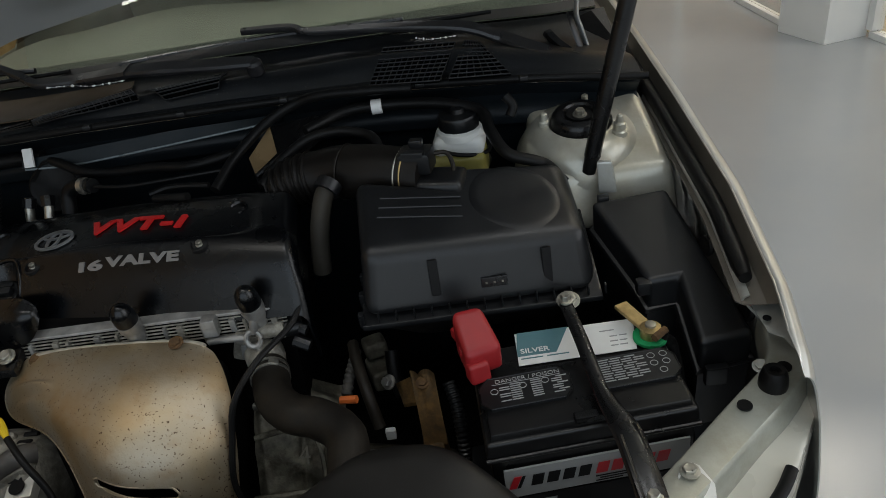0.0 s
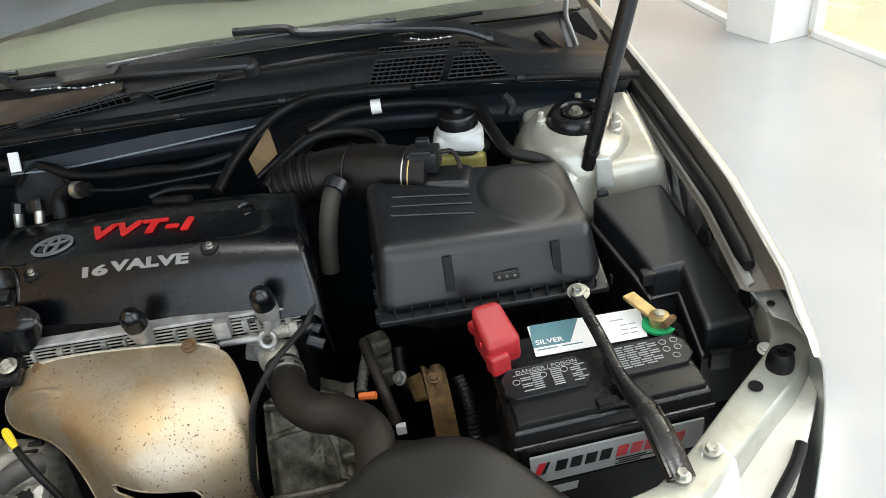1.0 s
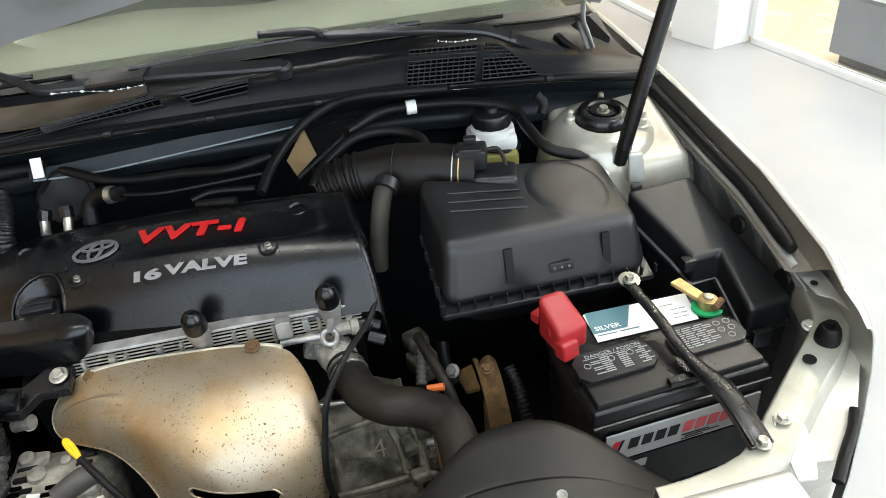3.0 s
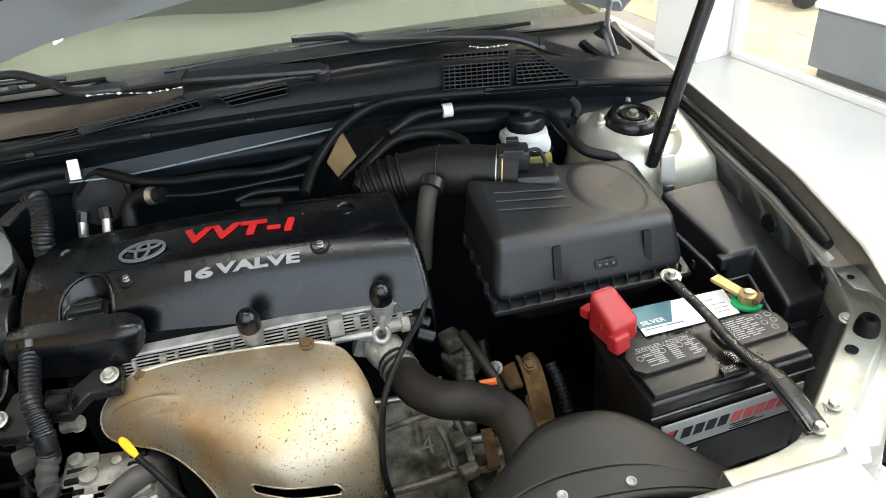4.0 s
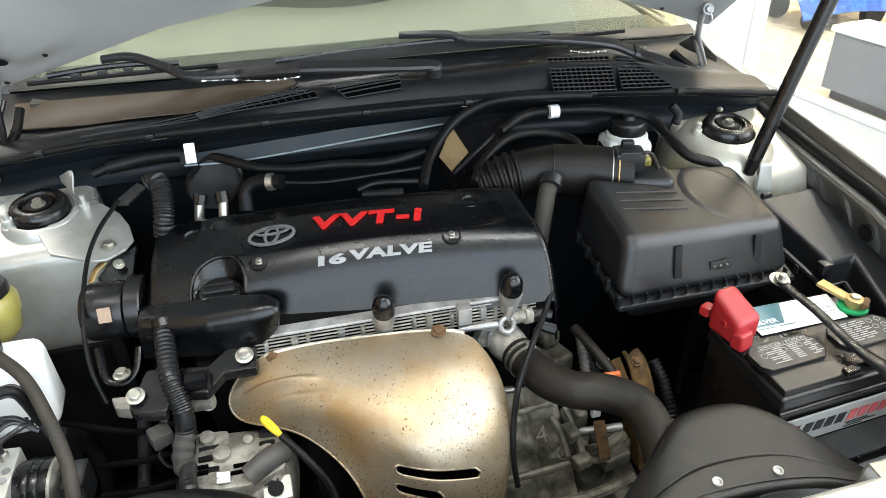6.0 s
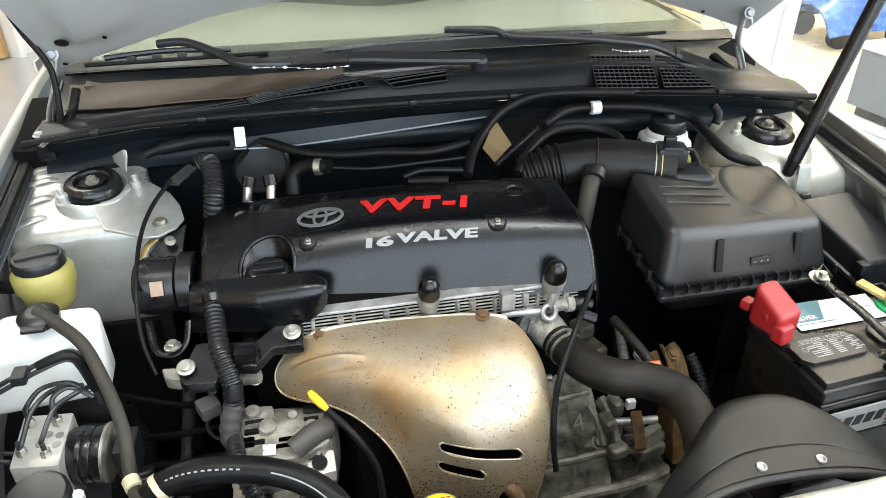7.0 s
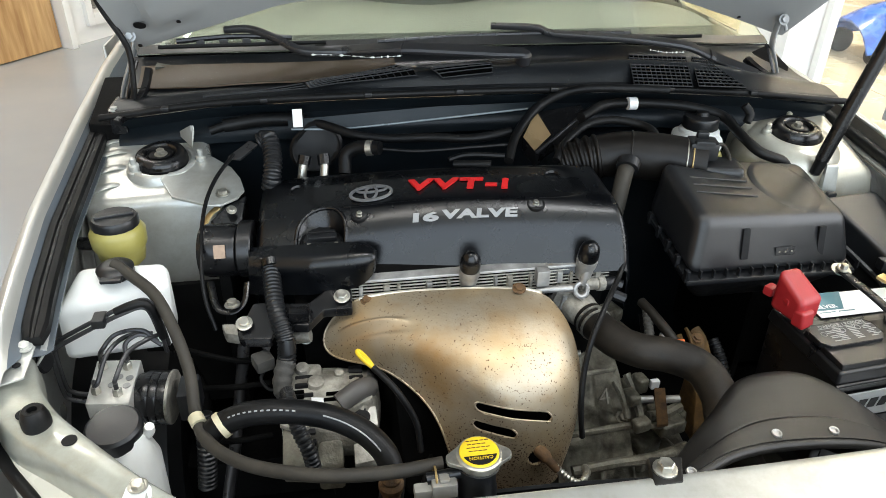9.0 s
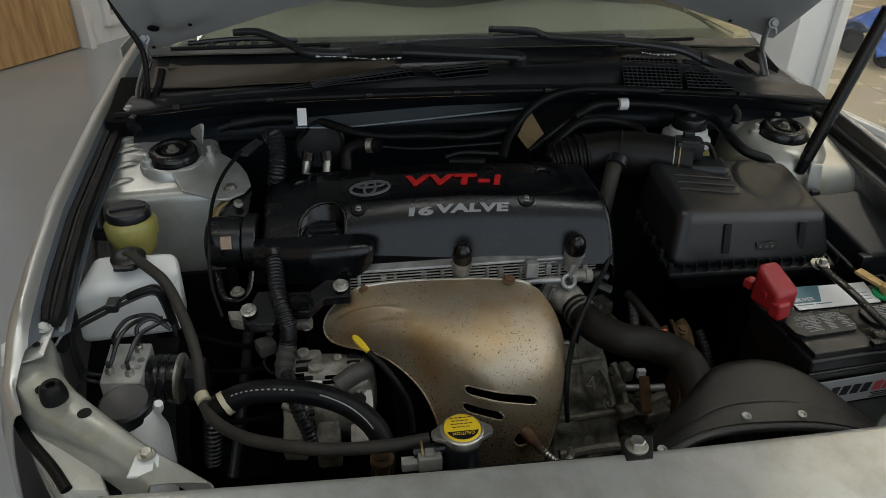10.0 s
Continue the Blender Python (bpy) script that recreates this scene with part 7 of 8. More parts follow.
tv, lv = [b.verts.new(cen + (Vector(q) - cen) * 0.985 + Vector((0, 0, -0.048))) for q in FT], [b.verts.new(cen + (Vector(q) - cen) * 0.95 + Vector((0, 0, -0.16))) for q in FT]
b.faces.new(tv)
b.faces.new(lv[::-1])
for i in range(len(FT)):
    j = (i + 1) % len(FT)
    b.faces.new((tv[j], tv[i], lv[i], lv[j]))
add("tray", b, PLASTIC, fuse)
add("lug", block(Vector(FT[5]) + Vector((-0.004, 0.006, -0.012)), (0.022, 0.02, 0.022), None, 0.006), PLASTIC, flid)
add("lug", block(Vector(FT[0]) + Vector((0.02, 0.008, -0.004)), (0.018, 0.012, 0.016), None, 0.004), PLASTIC, flid)
add("skirt", tube([Vector(q) + Vector((0, 0, -0.05)) for q in FT] + [Vector(FT[0]) + Vector((0, 0, -0.05))], 0.006, 8, 1), PLASTIC, fuse)
add("latch", block(Vector(FT[3]) + Vector((0.02, -0.008, -0.05)), (0.03, 0.012, 0.03), None, 0.003), PLASTIC, fuse)
for i in range(6):
    add("moulded_mark", block(Vector((0.680, -0.111, 0.794)) + Vector((0.0055 * i, 0.0012 * i, 0.0)), (0.0035, 0.007, 0.0012), None, 0), GLOSSBLACK, flid)

# ---- battery ----
batt = thing("battery", (0.495, -0.17, 0.58), "black car battery with white and teal labels", "battery")
B0, BX, BY = Vector((0.366, -0.272, 0.0)), Vector((0.253, 0.021, 0)), Vector((-0.008, 0.168, 0))


def bat(u, v, z):
    return B0 + BX * u + BY * v + Vector((0, 0, z))


add("case", hexa([bat(0.03, 0.03, 0.585), bat(0.97, 0.03, 0.585), bat(0.97, 0.97, 0.585), bat(0.03, 0.97, 0.585)], [bat(0.015, 0.015, 0.772), bat(0.985, 0.015, 0.772), bat(0.985, 0.985, 0.772), bat(0.015, 0.985, 0.772)], 0.006), BATTERY, batt)
blid = add("lid", hexa([bat(0, 0, 0.768), bat(1, 0, 0.768), bat(1, 1, 0.768), bat(0, 1, 0.768)], [bat(0.01, 0.015, 0.790), bat(0.99, 0.015, 0.790), bat(0.99, 0.985, 0.790), bat(0.01, 0.985, 0.790)], 0.005, 3), BATTERY, batt)
add("top_step", hexa([bat(0.03, 0.04, 0.789), bat(0.97, 0.04, 0.789), bat(0.97, 0.56, 0.789), bat(0.03, 0.56, 0.789)], [bat(0.035, 0.05, 0.799), bat(0.965, 0.05, 0.799), bat(0.965, 0.55, 0.799), bat(0.035, 0.55, 0.799)], 0.003), BATTERY, blid)
add("seam", tube([bat(0, -0.005, 0.767), bat(1, -0.005, 0.767)], 0.003, 8, 4), BATTERY, blid)
for u0, u1 in ((0.02, 0.46), (0.56, 0.98)):
    b = bmesh.new()
    k = 0.045
    ring = [bat(u, v, 0.8) for u, v in ((u0 + k, 0.26), (u1 - k, 0.26), (u1, 0.33), (u1, 0.48), (u1 - k, 0.56), (u0 + k, 0.56), (u0, 0.48), (u0, 0.33))]
    up = Vector((0, 0, 0.004))
    vt, vl = [b.verts.new(q + up) for q in ring], [b.verts.new(q - up) for q in ring]
    b.faces.new(vt)
    for i in range(8):
        b.faces.new((vl[i], vl[(i + 1) % 8], vt[(i + 1) % 8], vt[i]))
    pl = add("warning_plate", b, PLASTIC, batt, "raised black warning plate")
    add("frame_line", tube([q + up for q in ring] + [ring[0] + up], 0.0009, 6, 1), BATTERY, pl)
    right = BX.normalized()
    if u0 < 0.3:
        writing("DANGER / POISON", facing(bat((u0 + u1) / 2 + 0.02, 0.515, 0.8045), right, BY), 0.0088, 1.0, 0.0002, GREYPRINT, pl, "warning_words", 1.0, 0.0, 0.0, None, 0.080)
        rows = [(0.47 - 0.022 * k, (0.11, 0.165, 0.265, 0.365) if k % 3 else (0.165, 0.265, 0.39)) for k in range(8)]
        add("print_bar", block(bat((u0 + u1) / 2 + 0.01, 0.488, 0.8045), (0.085, 0.0008, 0.0004), Matrix.Rotation(0.083, 3, "Z"), 0), GREYPRINT, pl)
    else:
        rows = [(0.535 - 0.024 * k, (0.60, 0.66, 0.72, 0.78) if k % 3 else (0.61, 0.67, 0.74)) for k in range(10)]
    for vv, us in rows:
        for uu in us:
            add("print_bar", block(bat(uu + 0.03, vv, 0.8045), (0.013, 0.0016, 0.0004), Matrix.Rotation(0.083, 3, "Z"), 0), GREYPRINT, pl)
    for uu, vv in (((0.09, 0.42), (0.23, 0.44), (0.34, 0.45)) if u0 < 0.3 else ((0.87, 0.50), (0.93, 0.50), (0.87, 0.42), (0.93, 0.42), (0.9, 0.34))):
        add("pictogram", tube([bat(uu, vv, 0.8045) + Vector((0.0045 * math.cos(t), 0.0045 * math.sin(t), 0)) for t in (2 * math.pi * i / 12 for i in range(13))], 0.0005, 6, 1), GREYPRINT, pl)
# top label, in two colours
TL, TR, BR, BL = [Vector(q) for q in ((0.422, -0.085, 0.792), (0.582, -0.083, 0.792), (0.573, -0.142, 0.792), (0.421, -0.147, 0.792))]
e = Vector((0, 0, 0.0012))
tl = add("top_label", hexa([BL, BR, TR, TL], [q + e for q in (BL, BR, TR, TL)], 0), WHITE, batt, "white printed top label")
add("colour_field", hexa([TL.lerp(BL, 0.92), TL.lerp(BL, 0.92).lerp(TR.lerp(BR, 0.92), 0.30), TL.lerp(TR, 0.42), TL.lerp(TR, 0.03)], [q + e * 2 for q in (TL.lerp(BL, 0.55), TL.lerp(BL, 0.55).lerp(TR.lerp(BR, 0.55), 0.36), TL.lerp(TR, 0.45), TL.lerp(TR, 0.02))], 0), TEAL, tl, "teal printed field")
writing("SILVER", facing(TL.lerp(BL, 0.62).lerp(TR.lerp(BR, 0.62), 0.15) + e * 2.5, TR - TL, TL - BL), 0.0125, 1.05, 0.0002, WHITE, tl, "label_word", 1.0, 0.015)
for r, us in ((0.82, (0.06, 0.12, 0.18, 0.28, 0.34, 0.4)), (0.3, (0.74, 0.8)), (0.5, (0.82, 0.9)), (0.66, (0.82, 0.9)), (0.8, (0.82, 0.9))):
    for uu in us:
        add("print_bar", block(TL.lerp(BL, r).lerp(TR.lerp(BR, r), uu) + e * 1.3, (0.010, 0.0016, 0.0006), Matrix.Rotation(0.02, 3, "Z"), 0), GREYPRINT if uu > 0.5 else TEAL, tl)
# front label with plain brand bars
fl = [bat(0.07, -0.002, 0.700), bat(0.95, -0.002, 0.700), bat(0.95, -0.002, 0.748), bat(0.07, -0.002, 0.748)]
o = Vector((0.0, -0.003, 0))
flab = add("front_label", hexa([q for q in fl], [q + o for q in fl], 0), GREYPRINT, batt, "pale front label with dark and red bars")


def on_front(u0, u1, z0, z1, mt, slant=0.0, lift=0.0036):
    w = Vector((0, -lift, 0))
    q = [bat(u0, 0, z0) + w, bat(u1, 0, z0) + w, bat(u1 + slant, 0, z1) + w, bat(u0 + slant, 0, z1) + w]
    add("brand_bar", hexa(q, [p + Vector((0, -0.0006, 0)) for p in q], 0), mt, flab)


on_front(0.085, 0.12, 0.716, 0.736, REDPRINT, 0.03)
on_front(0.125, 0.14, 0.716, 0.736, PRINT, 0.03)
for i in range(4):
    on_front(0.19 + i * 0.075, 0.245 + i * 0.075, 0.717, 0.735, PRINT, 0.015)
for i in range(5):
    on_front(0.50 + i * 0.072, 0.555 + i * 0.072, 0.717, 0.735, REDPRINT, 0.015)
for i, (u0, u1) in enumerate(((0.5, 0.66), (0.52, 0.72), (0.5, 0.63))):
    on_front(u0, u1, 0.711 - i * 0.004, 0.7125 - i * 0.004, PRINT)
fl2 = [bat(0.07, -0.002, 0.62), bat(0.95, -0.002, 0.62), bat(0.95, -0.002, 0.696), bat(0.07, -0.002, 0.696)]
add("lower_label", hexa(fl2, [q + o * 0.8 for q in fl2], 0), PRINT, batt, "black lower front label")
on_front(0.08, 0.30, 0.675, 0.689, GREYPRINT, 0.01)
# terminals
pos = thing("positive_terminal_cover", (0.385, -0.12, 0.80), "red plastic battery terminal cover", "terminal cover")
rt = [Vector(q) for q in ((0.356, -0.173, 0.842), (0.403, -0.158, 0.842), (0.383, -0.111, 0.872), (0.343, -0.118, 0.872))]
add("hood", hexa([Vector((q.x, q.y, 0.803)) for q in rt], rt, 0.010, 4), RED, pos)
fl0, fr0 = Vector((rt[0].x, rt[0].y, 0.80)), Vector((rt[1].x, rt[1].y, 0.80))
fo = Vector((0.004, -0.010, 0))
add("front_flap", hexa([fl0 + fo, fl0.lerp(fr0, 0.55) + fo, fl0.lerp(fr0, 0.55) - fo, fl0 - fo], [q + Vector((0, 0, 0.028)) for q in (fl0 + fo * 0.6, fl0.lerp(fr0, 0.55) + fo * 0.6, fl0.lerp(fr0, 0.55) - fo, fl0 - fo)], 0.005, 3), RED, pos)
add("side_tab", block((0.350, -0.105, 0.825), (0.02, 0.016, 0.016), Matrix.Rotation(radians(25), 3, "Z"), 0.004), RED, pos)
add("side_tab", block((0.355, -0.141, 0.830), (0.014, 0.022, 0.012), None, 0.004), RED, pos)
neg = thing("negative_terminal", (0.59, -0.12, 0.79), "corroded brass battery clamp on a green felt washer", "terminal clamp")
ng = Vector((0.594, -0.126, 0.800))
add("felt_washer", lathe([(0.006, -0.006), (0.022, -0.006), (0.022, -0.002), (0.006, -0.002)], ng, (0, 0, 1), 28), GREEN, neg, "green felt washer")
add("clamp_ring", lathe([(0.007, -0.002), (0.013, -0.002), (0.0135, 0.012), (0.008, 0.014)], ng, (0, 0, 1), 20), BRASS, neg)
add("post", lathe([(0.0075, 0), (0.007, 0.017), (0.004, 0.018)], ng, (0, 0, 1), 16), STEEL, neg)
add("cable_lug", hexa([ng + Vector((-0.012, 0.004, 0.004)), ng + Vector((0.004, 0.012, 0.004)), ng + Vector((-0.018, 0.052, 0.012)), ng + Vector((-0.036, 0.045, 0.012))], [ng + Vector((-0.012, 0.004, 0.010)), ng + Vector((0.004, 0.012, 0.010)), ng + Vector((-0.018, 0.052, 0.018)), ng + Vector((-0.036, 0.045, 0.018))], 0.002), BRASS, neg, "brass cable lug")
add("clamp_bolt", tube([ng + Vector((0.0, -0.018, 0.008)), ng + Vector((0.018, -0.004, 0.008))], 0.0055, 6, 2), RUSTY, neg)
# hold-down bar
hold = thing("battery_hold_down", (0.51, -0.2, 0.8), "black steel bar clamping the battery", "clamp bar")
hb0, hb1 = Vector((0.495, -0.077, 0.828)), Vector((0.531, -0.367, 0.792))
hm = Vector((0.509, -0.231, 0.815))
hm2 = Vector((0.523, -0.292, 0.812))
bar_pts = [hb0, hb0.lerp(hm, 0.5) + Vector((0, 0, 0.003)), hm, hm2, hm2.lerp(hb1, 0.55) + Vector((0, 0, 0.003)), hb1]
add("bar", tube(bar_pts, lambda t: 0.009 + 0.0075 * min(1, max(0, (t - 0.38) / 0.2)), 14, 8, flat=0.38), GLOSSBLACK, hold)
for s in (-1, 1):
    e = Vector((0.011, 0.008, 0)) * s
    add("rolled_edge", tube([hm2 + e * 0.9 + Vector((0, 0, 0.004)), hm2.lerp(hb1, 0.5) + e + Vector((0, 0, 0.007)), hb1.lerp(hm2, 0.1) + e + Vector((0, 0, 0.004))], 0.0035, 8, 8), GLOSSBLACK, hold)
add("tab", hexa([bat(0.42, 0.02, 0.797), bat(0.60, 0.02, 0.797), bat(0.60, 0.09, 0.797), bat(0.42, 0.09, 0.797)], [bat(0.42, 0.02, 0.806), bat(0.60, 0.02, 0.806), bat(0.60, 0.09, 0.806), bat(0.42, 0.09, 0.806)], 0.002), GLOSSBLACK, hold)
bolt(hb0 + Vector((0, 0, 0.004)), hold, (0, 0, 1), 0.0065, 0.011, STEEL)
bolt(hb1 + Vector((0, 0, 0.004)), hold, (0, 0, 1), 0.0068, 0.009)
tray = thing("battery_tray", (0.49, -0.18, 0.56), "black plastic battery tray with cables beside it", "tray")
add("tray", hexa([bat(-0.08, -0.03, 0.55), bat(1.06, -0.03, 0.55), bat(1.06, 1.05, 0.55), bat(-0.08, 1.05, 0.55)], [bat(-0.08, -0.03, 0.60), bat(1.06, -0.03, 0.60), bat(1.06, 1.05, 0.60), bat(-0.08, 1.05, 0.60)], 0.006), PLASTIC, tray)
add("cable", tube([bat(0.98, 0.7, 0.80), bat(1.05, 0.75, 0.77), bat(1.08, 0.6, 0.70), bat(1.08, 0.3, 0.62)], 0.007, 10), RUBBER, tray)

# ---- radiator hose, intake scoop ----
rh = thing("radiator_hose", (0.15, -0.18, 0.75), "thick black rubber upper radiator hose", "hose")
add("hose", tube([(0.070, -0.058, 0.767), (0.078, -0.086, 0.766), (0.091, -0.124, 0.767), (0.119, -0.156, 0.769), (0.160, -0.174, 0.769), (0.194, -0.205, 0.766), (0.200, -0.254, 0.755), (0.197, -0.290, 0.730), (0.205, -0.36, 0.70)], 0.0265, 24), OLDRUBBER, rh)
for c0, c1, r in (((0.0722, -0.066, 0.7666), (0.0732, -0.070, 0.7664), 0.0284), ((0.0755, -0.078, 0.7661), (0.0765, -0.082, 0.766), 0.0284)):
    add("clamp", tube([c0, c1], r, 24, 2), STEEL, rh, "spring hose clamp ring")
add("clamp_ear", block((0.085, -0.075, 0.790), (0.014, 0.010, 0.008), Matrix.Rotation(radians(30), 3, "Y"), 0.002), STEEL, rh)
scoop = thing("intake_scoop", (0.25, -0.33, 0.72), "black plastic air intake scoop bolted to the front panel", "air duct")


def scoop_fn(u, v):
    ridge = [(0.0, 0.060, -0.385, 0.775), (0.12, 0.110, -0.345, 0.785), (0.26, 0.165, -0.305, 0.795), (0.38, 0.212, -0.262, 0.800), (0.5, 0.255, -0.252, 0.800), (0.62, 0.312, -0.255, 0.798), (0.74, 0.355, -0.285, 0.785), (0.87, 0.405, -0.325, 0.750), (1.0, 0.450, -0.350, 0.722)]
    lip = [(0.0, 0.030, -0.440, 0.795), (0.12, 0.072, -0.417, 0.795), (0.26, 0.130, -0.390, 0.793), (0.38, 0.180, -0.380, 0.788), (0.5, 0.225, -0.376, 0.783), (0.62, 0.285, -0.374, 0.776), (0.74, 0.345, -0.376, 0.765), (0.87, 0.405, -0.382, 0.743), (1.0, 0.462, -0.388, 0.717)]
    back = [(0.0, 0.050, -0.375, 0.68), (0.12, 0.100, -0.330, 0.66), (0.26, 0.150, -0.285, 0.65), (0.38, 0.197, -0.238, 0.64), (0.5, 0.250, -0.226, 0.64), (0.62, 0.322, -0.230, 0.64), (0.74, 0.378, -0.262, 0.64), (0.87, 0.425, -0.305, 0.64), (1.0, 0.460, -0.335, 0.66)]
    w = [(j / 6, 1 - abs(j) / 7) for j in range(-6, 7)]
    h = 0.09 * min(1.0, u / 0.09, (1 - u) / 0.09)
    k, r, f = [sum((lerp(tab, u + h * a) * q for a, q in w), Vector((0, 0, 0))) / sum(q for _, q in w) for tab in (back, ridge, lip)]
    if v < 0.35:
        t = v / 0.35
        return k.lerp(r, min(1.0, 0.86 * t / 0.6)) if t < 0.6 else k.lerp(r, 0.86) * (1 - (t - 0.6) / 0.4) ** 2 + r * 2 * ((t - 0.6) / 0.4) * (1 - (t - 0.6) / 0.4) + r.lerp(f, 0.2) * ((t - 0.6) / 0.4) ** 2
    t = 0.2 + 0.8 * (v - 0.35) / 0.65
    p = r.lerp(f, t)
    step = min(1.0, max(0.0, (t - 0.70) / 0.05))
    p.z += 0.006 * step * step * (3 - 2 * step)
    return p


add("scoop", sheet(scoop_fn, 48, 40, 0.003), DUSTPL, scoop)
add("lip_flange", tube([scoop_fn(i / 12, 1.0) + Vector((0, 0, -0.006)) for i in range(13)], 0.009, 12, 4, flat=0.8), DUSTPL, scoop)
add("mount_foot", hexa([(0.008, -0.44, 0.806), (0.045, -0.44, 0.806), (0.06, -0.40, 0.806), (0.018, -0.395, 0.806)], [(0.010, -0.438, 0.815), (0.045, -0.438, 0.815), (0.06, -0.402, 0.815), (0.02, -0.397, 0.815)], 0.003), DUSTPL, scoop)
bolt((0.031, -0.418, 0.815), scoop, (0, 0, 1), 0.010, 0.012)
for ex in (0.066, 0.208, 0.292):
    q = min((scoop_fn(i / 200, 0.93) for i in range(201)), key=lambda p: abs(p.x - ex)) + Vector((0, -0.001, 0.0028))
    add("grommet", lathe([(0.001, 0.001), (0.003, 0.001), (0.0045, 0.003), (0.0062, 0.003), (0.0068, 0.0)], q, (0, -0.1, 1), 18), ALU, scoop, "dull rivet eyelet")

# ---- gearbox side ----
gear = thing("gearbox", (0.15, -0.05, 0.5), "oily cast gearbox housing with ribs", "gearbox")
def casting(u, v):
    x, y = 0.015 + 0.135 * u, -0.19 + 0.21 * v
    z = 0.47 + 0.215 * math.sin(v * math.pi / 2) * (1 - 0.22 * u * u)
    rib = max(abs(math.sin(u * 7.0 + 0.9)) ** 16, abs(math.sin(v * 7.0 + 1.2 + u)) ** 24)
    lump = noise.noise(Vector((x * 26, y * 26, 3.0))) * 0.006
    return (x, y, z + 0.008 * rib + lump)


add("casting", sheet(casting, 60, 60, 0.01), GRIME, gear)
add("lower_case", hexa([(0.03, -0.17, 0.34), (0.33, -0.15, 0.34), (0.33, 0.12, 0.34), (0.03, 0.12, 0.34)], [(0.03, -0.185, 0.46), (0.30, -0.17, 0.44), (0.30, 0.02, 0.47), (0.03, 0.04, 0.52)], 0.02, 3), GRIME, gear)
add("bell_flange", tube([(0.161, -0.054, 0.620), (0.160, -0.085, 0.600), (0.150, -0.102, 0.570), (0.129, -0.110, 0.540)], 0.012, 10), GRIME, gear, "cast flange")
add("bell_flange", tube([(0.056, -0.096, 0.570), (0.105, -0.104, 0.575), (0.149, -0.105, 0.580)], 0.010, 10), GRIME, gear, "cast flange")
for q, s in (((0.182, -0.110, 0.520), (0.05, 0.05, 0.04)), ((0.226, -0.081, 0.540), (0.035, 0.05, 0.05)), ((0.197, -0.121, 0.500), (0.09, 0.04, 0.03)), ((0.199, 0.092, 0.600), (0.05, 0.06, 0.04)), ((0.245, -0.096, 0.550), (0.03, 0.03, 0.05)), ((0.190, 0.112, 0.640), (0.04, 0.04, 0.03))):
    add("cast_lug", block(q, s, Matrix.Rotation(radians(20), 3, "Z"), 0.01, 3), GRIME, gear)
for q0, q1 in (((0.167, -0.087, 0.600), (0.198, -0.091, 0.600)), ((0.216, -0.094, 0.600), (0.244, -0.096, 0.600)), ((0.162, -0.085, 0.580), (0.170, -0.090, 0.580))):
    add("stud", tube([q0, q1], 0.007, 10, 3), ALU, gear, "dull metal stud")
writing("4", facing((0.097, -0.112, 0.6365), (1, 0.05, 0.0), (0, 0.62, 0.72)), 0.04, 1.1, 0.0015, FIGURE, gear, "cast_figure", 1.0, -0.012)
for q in ((0.135, -0.111, 0.585), (0.173, -0.069, 0.630), (0.078, -0.102, 0.575), (0.228, -0.101, 0.575)):
    bolt(q, gear, (0.2, -0.5, 0.8), 0.008, 0.009, GRIME)
add("shift_pipe", tube([(0.019, -0.041, 0.680), (0.072, -0.046, 0.680)], 0.006, 10), STEEL, gear, "bright metal pipe")
for pts, r in (([(0.020, -0.150, 0.600), (0.075, -0.150, 0.602), (0.135, -0.145, 0.600), (0.200, -0.140, 0.585)], 0.006), ([(0.118, -0.095, 0.655), (0.126, -0.115, 0.640), (0.130, -0.140, 0.612)], 0.006), ([(0.148, -0.075, 0.650), (0.155, -0.100, 0.630), (0.158, -0.135, 0.600)], 0.007), ([(0.025, -0.090, 0.662), (0.070, -0.085, 0.668), (0.125, -0.075, 0.664)], 0.0045), ([(0.030, -0.178, 0.545), (0.100, -0.175, 0.548), (0.180, -0.165, 0.540), (0.250, -0.140, 0.530)], 0.009), ([(0.170, -0.130, 0.600), (0.205, -0.120, 0.590), (0.245, -0.100, 0.585)], 0.010)):
    add("cast_rib", tube(pts, r, 8, 6), GRIME, gear, "cast stiffening rib")
for q, sz in (((0.140, -0.120, 0.640), (0.022, 0.03, 0.02)), ((0.165, -0.095, 0.645), (0.02, 0.026, 0.03)), ((0.150, -0.150, 0.605), (0.03, 0.02, 0.022)), ((0.215, -0.130, 0.575), (0.05, 0.03, 0.026))):
    add("cast_lug", block(q, sz, Matrix.Rotation(radians(12), 3, "Z"), 0.006, 3), GRIME, gear)
add("bracket_strip", plate([(0.178, -0.120, 0.655), (0.196, -0.122, 0.655), (0.200, -0.150, 0.600), (0.180, -0.150, 0.600)], 0.006, 0.001), RUSTY, gear, "rusty flat bracket")
gm = thing("gearbox_mount", (0.285, -0.06, 0.60), "rusty yellow brown gearbox mount bracket", "bracket")
MOUNT = mat("rust_stained_mount", (0.15, 0.085, 0.026), 0.7, metal=0.2, var=0.5, scale=50, bump=0.5, bscale=200, dust=(0.045, 0.028, 0.014), dusty=0.9, dscale=40)
add("face", sheet(lambda u, v: Vector((0.262 + 0.034 * u + 0.010 * v, -0.033 - 0.062 * v ** 1.2, 0.697 - 0.012 * v - 0.075 * v ** 2.2 + 0.006 * math.cos(u * 9.4) * (1 - v))), 16, 24, 0.005), MOUNT, gm, "arched bracket face")
add("flange", plate([(0.236, -0.020, 0.672), (0.262, -0.030, 0.692), (0.267, -0.060, 0.666), (0.246, -0.050, 0.655)], 0.008, 0.002), MOUNT, gm)
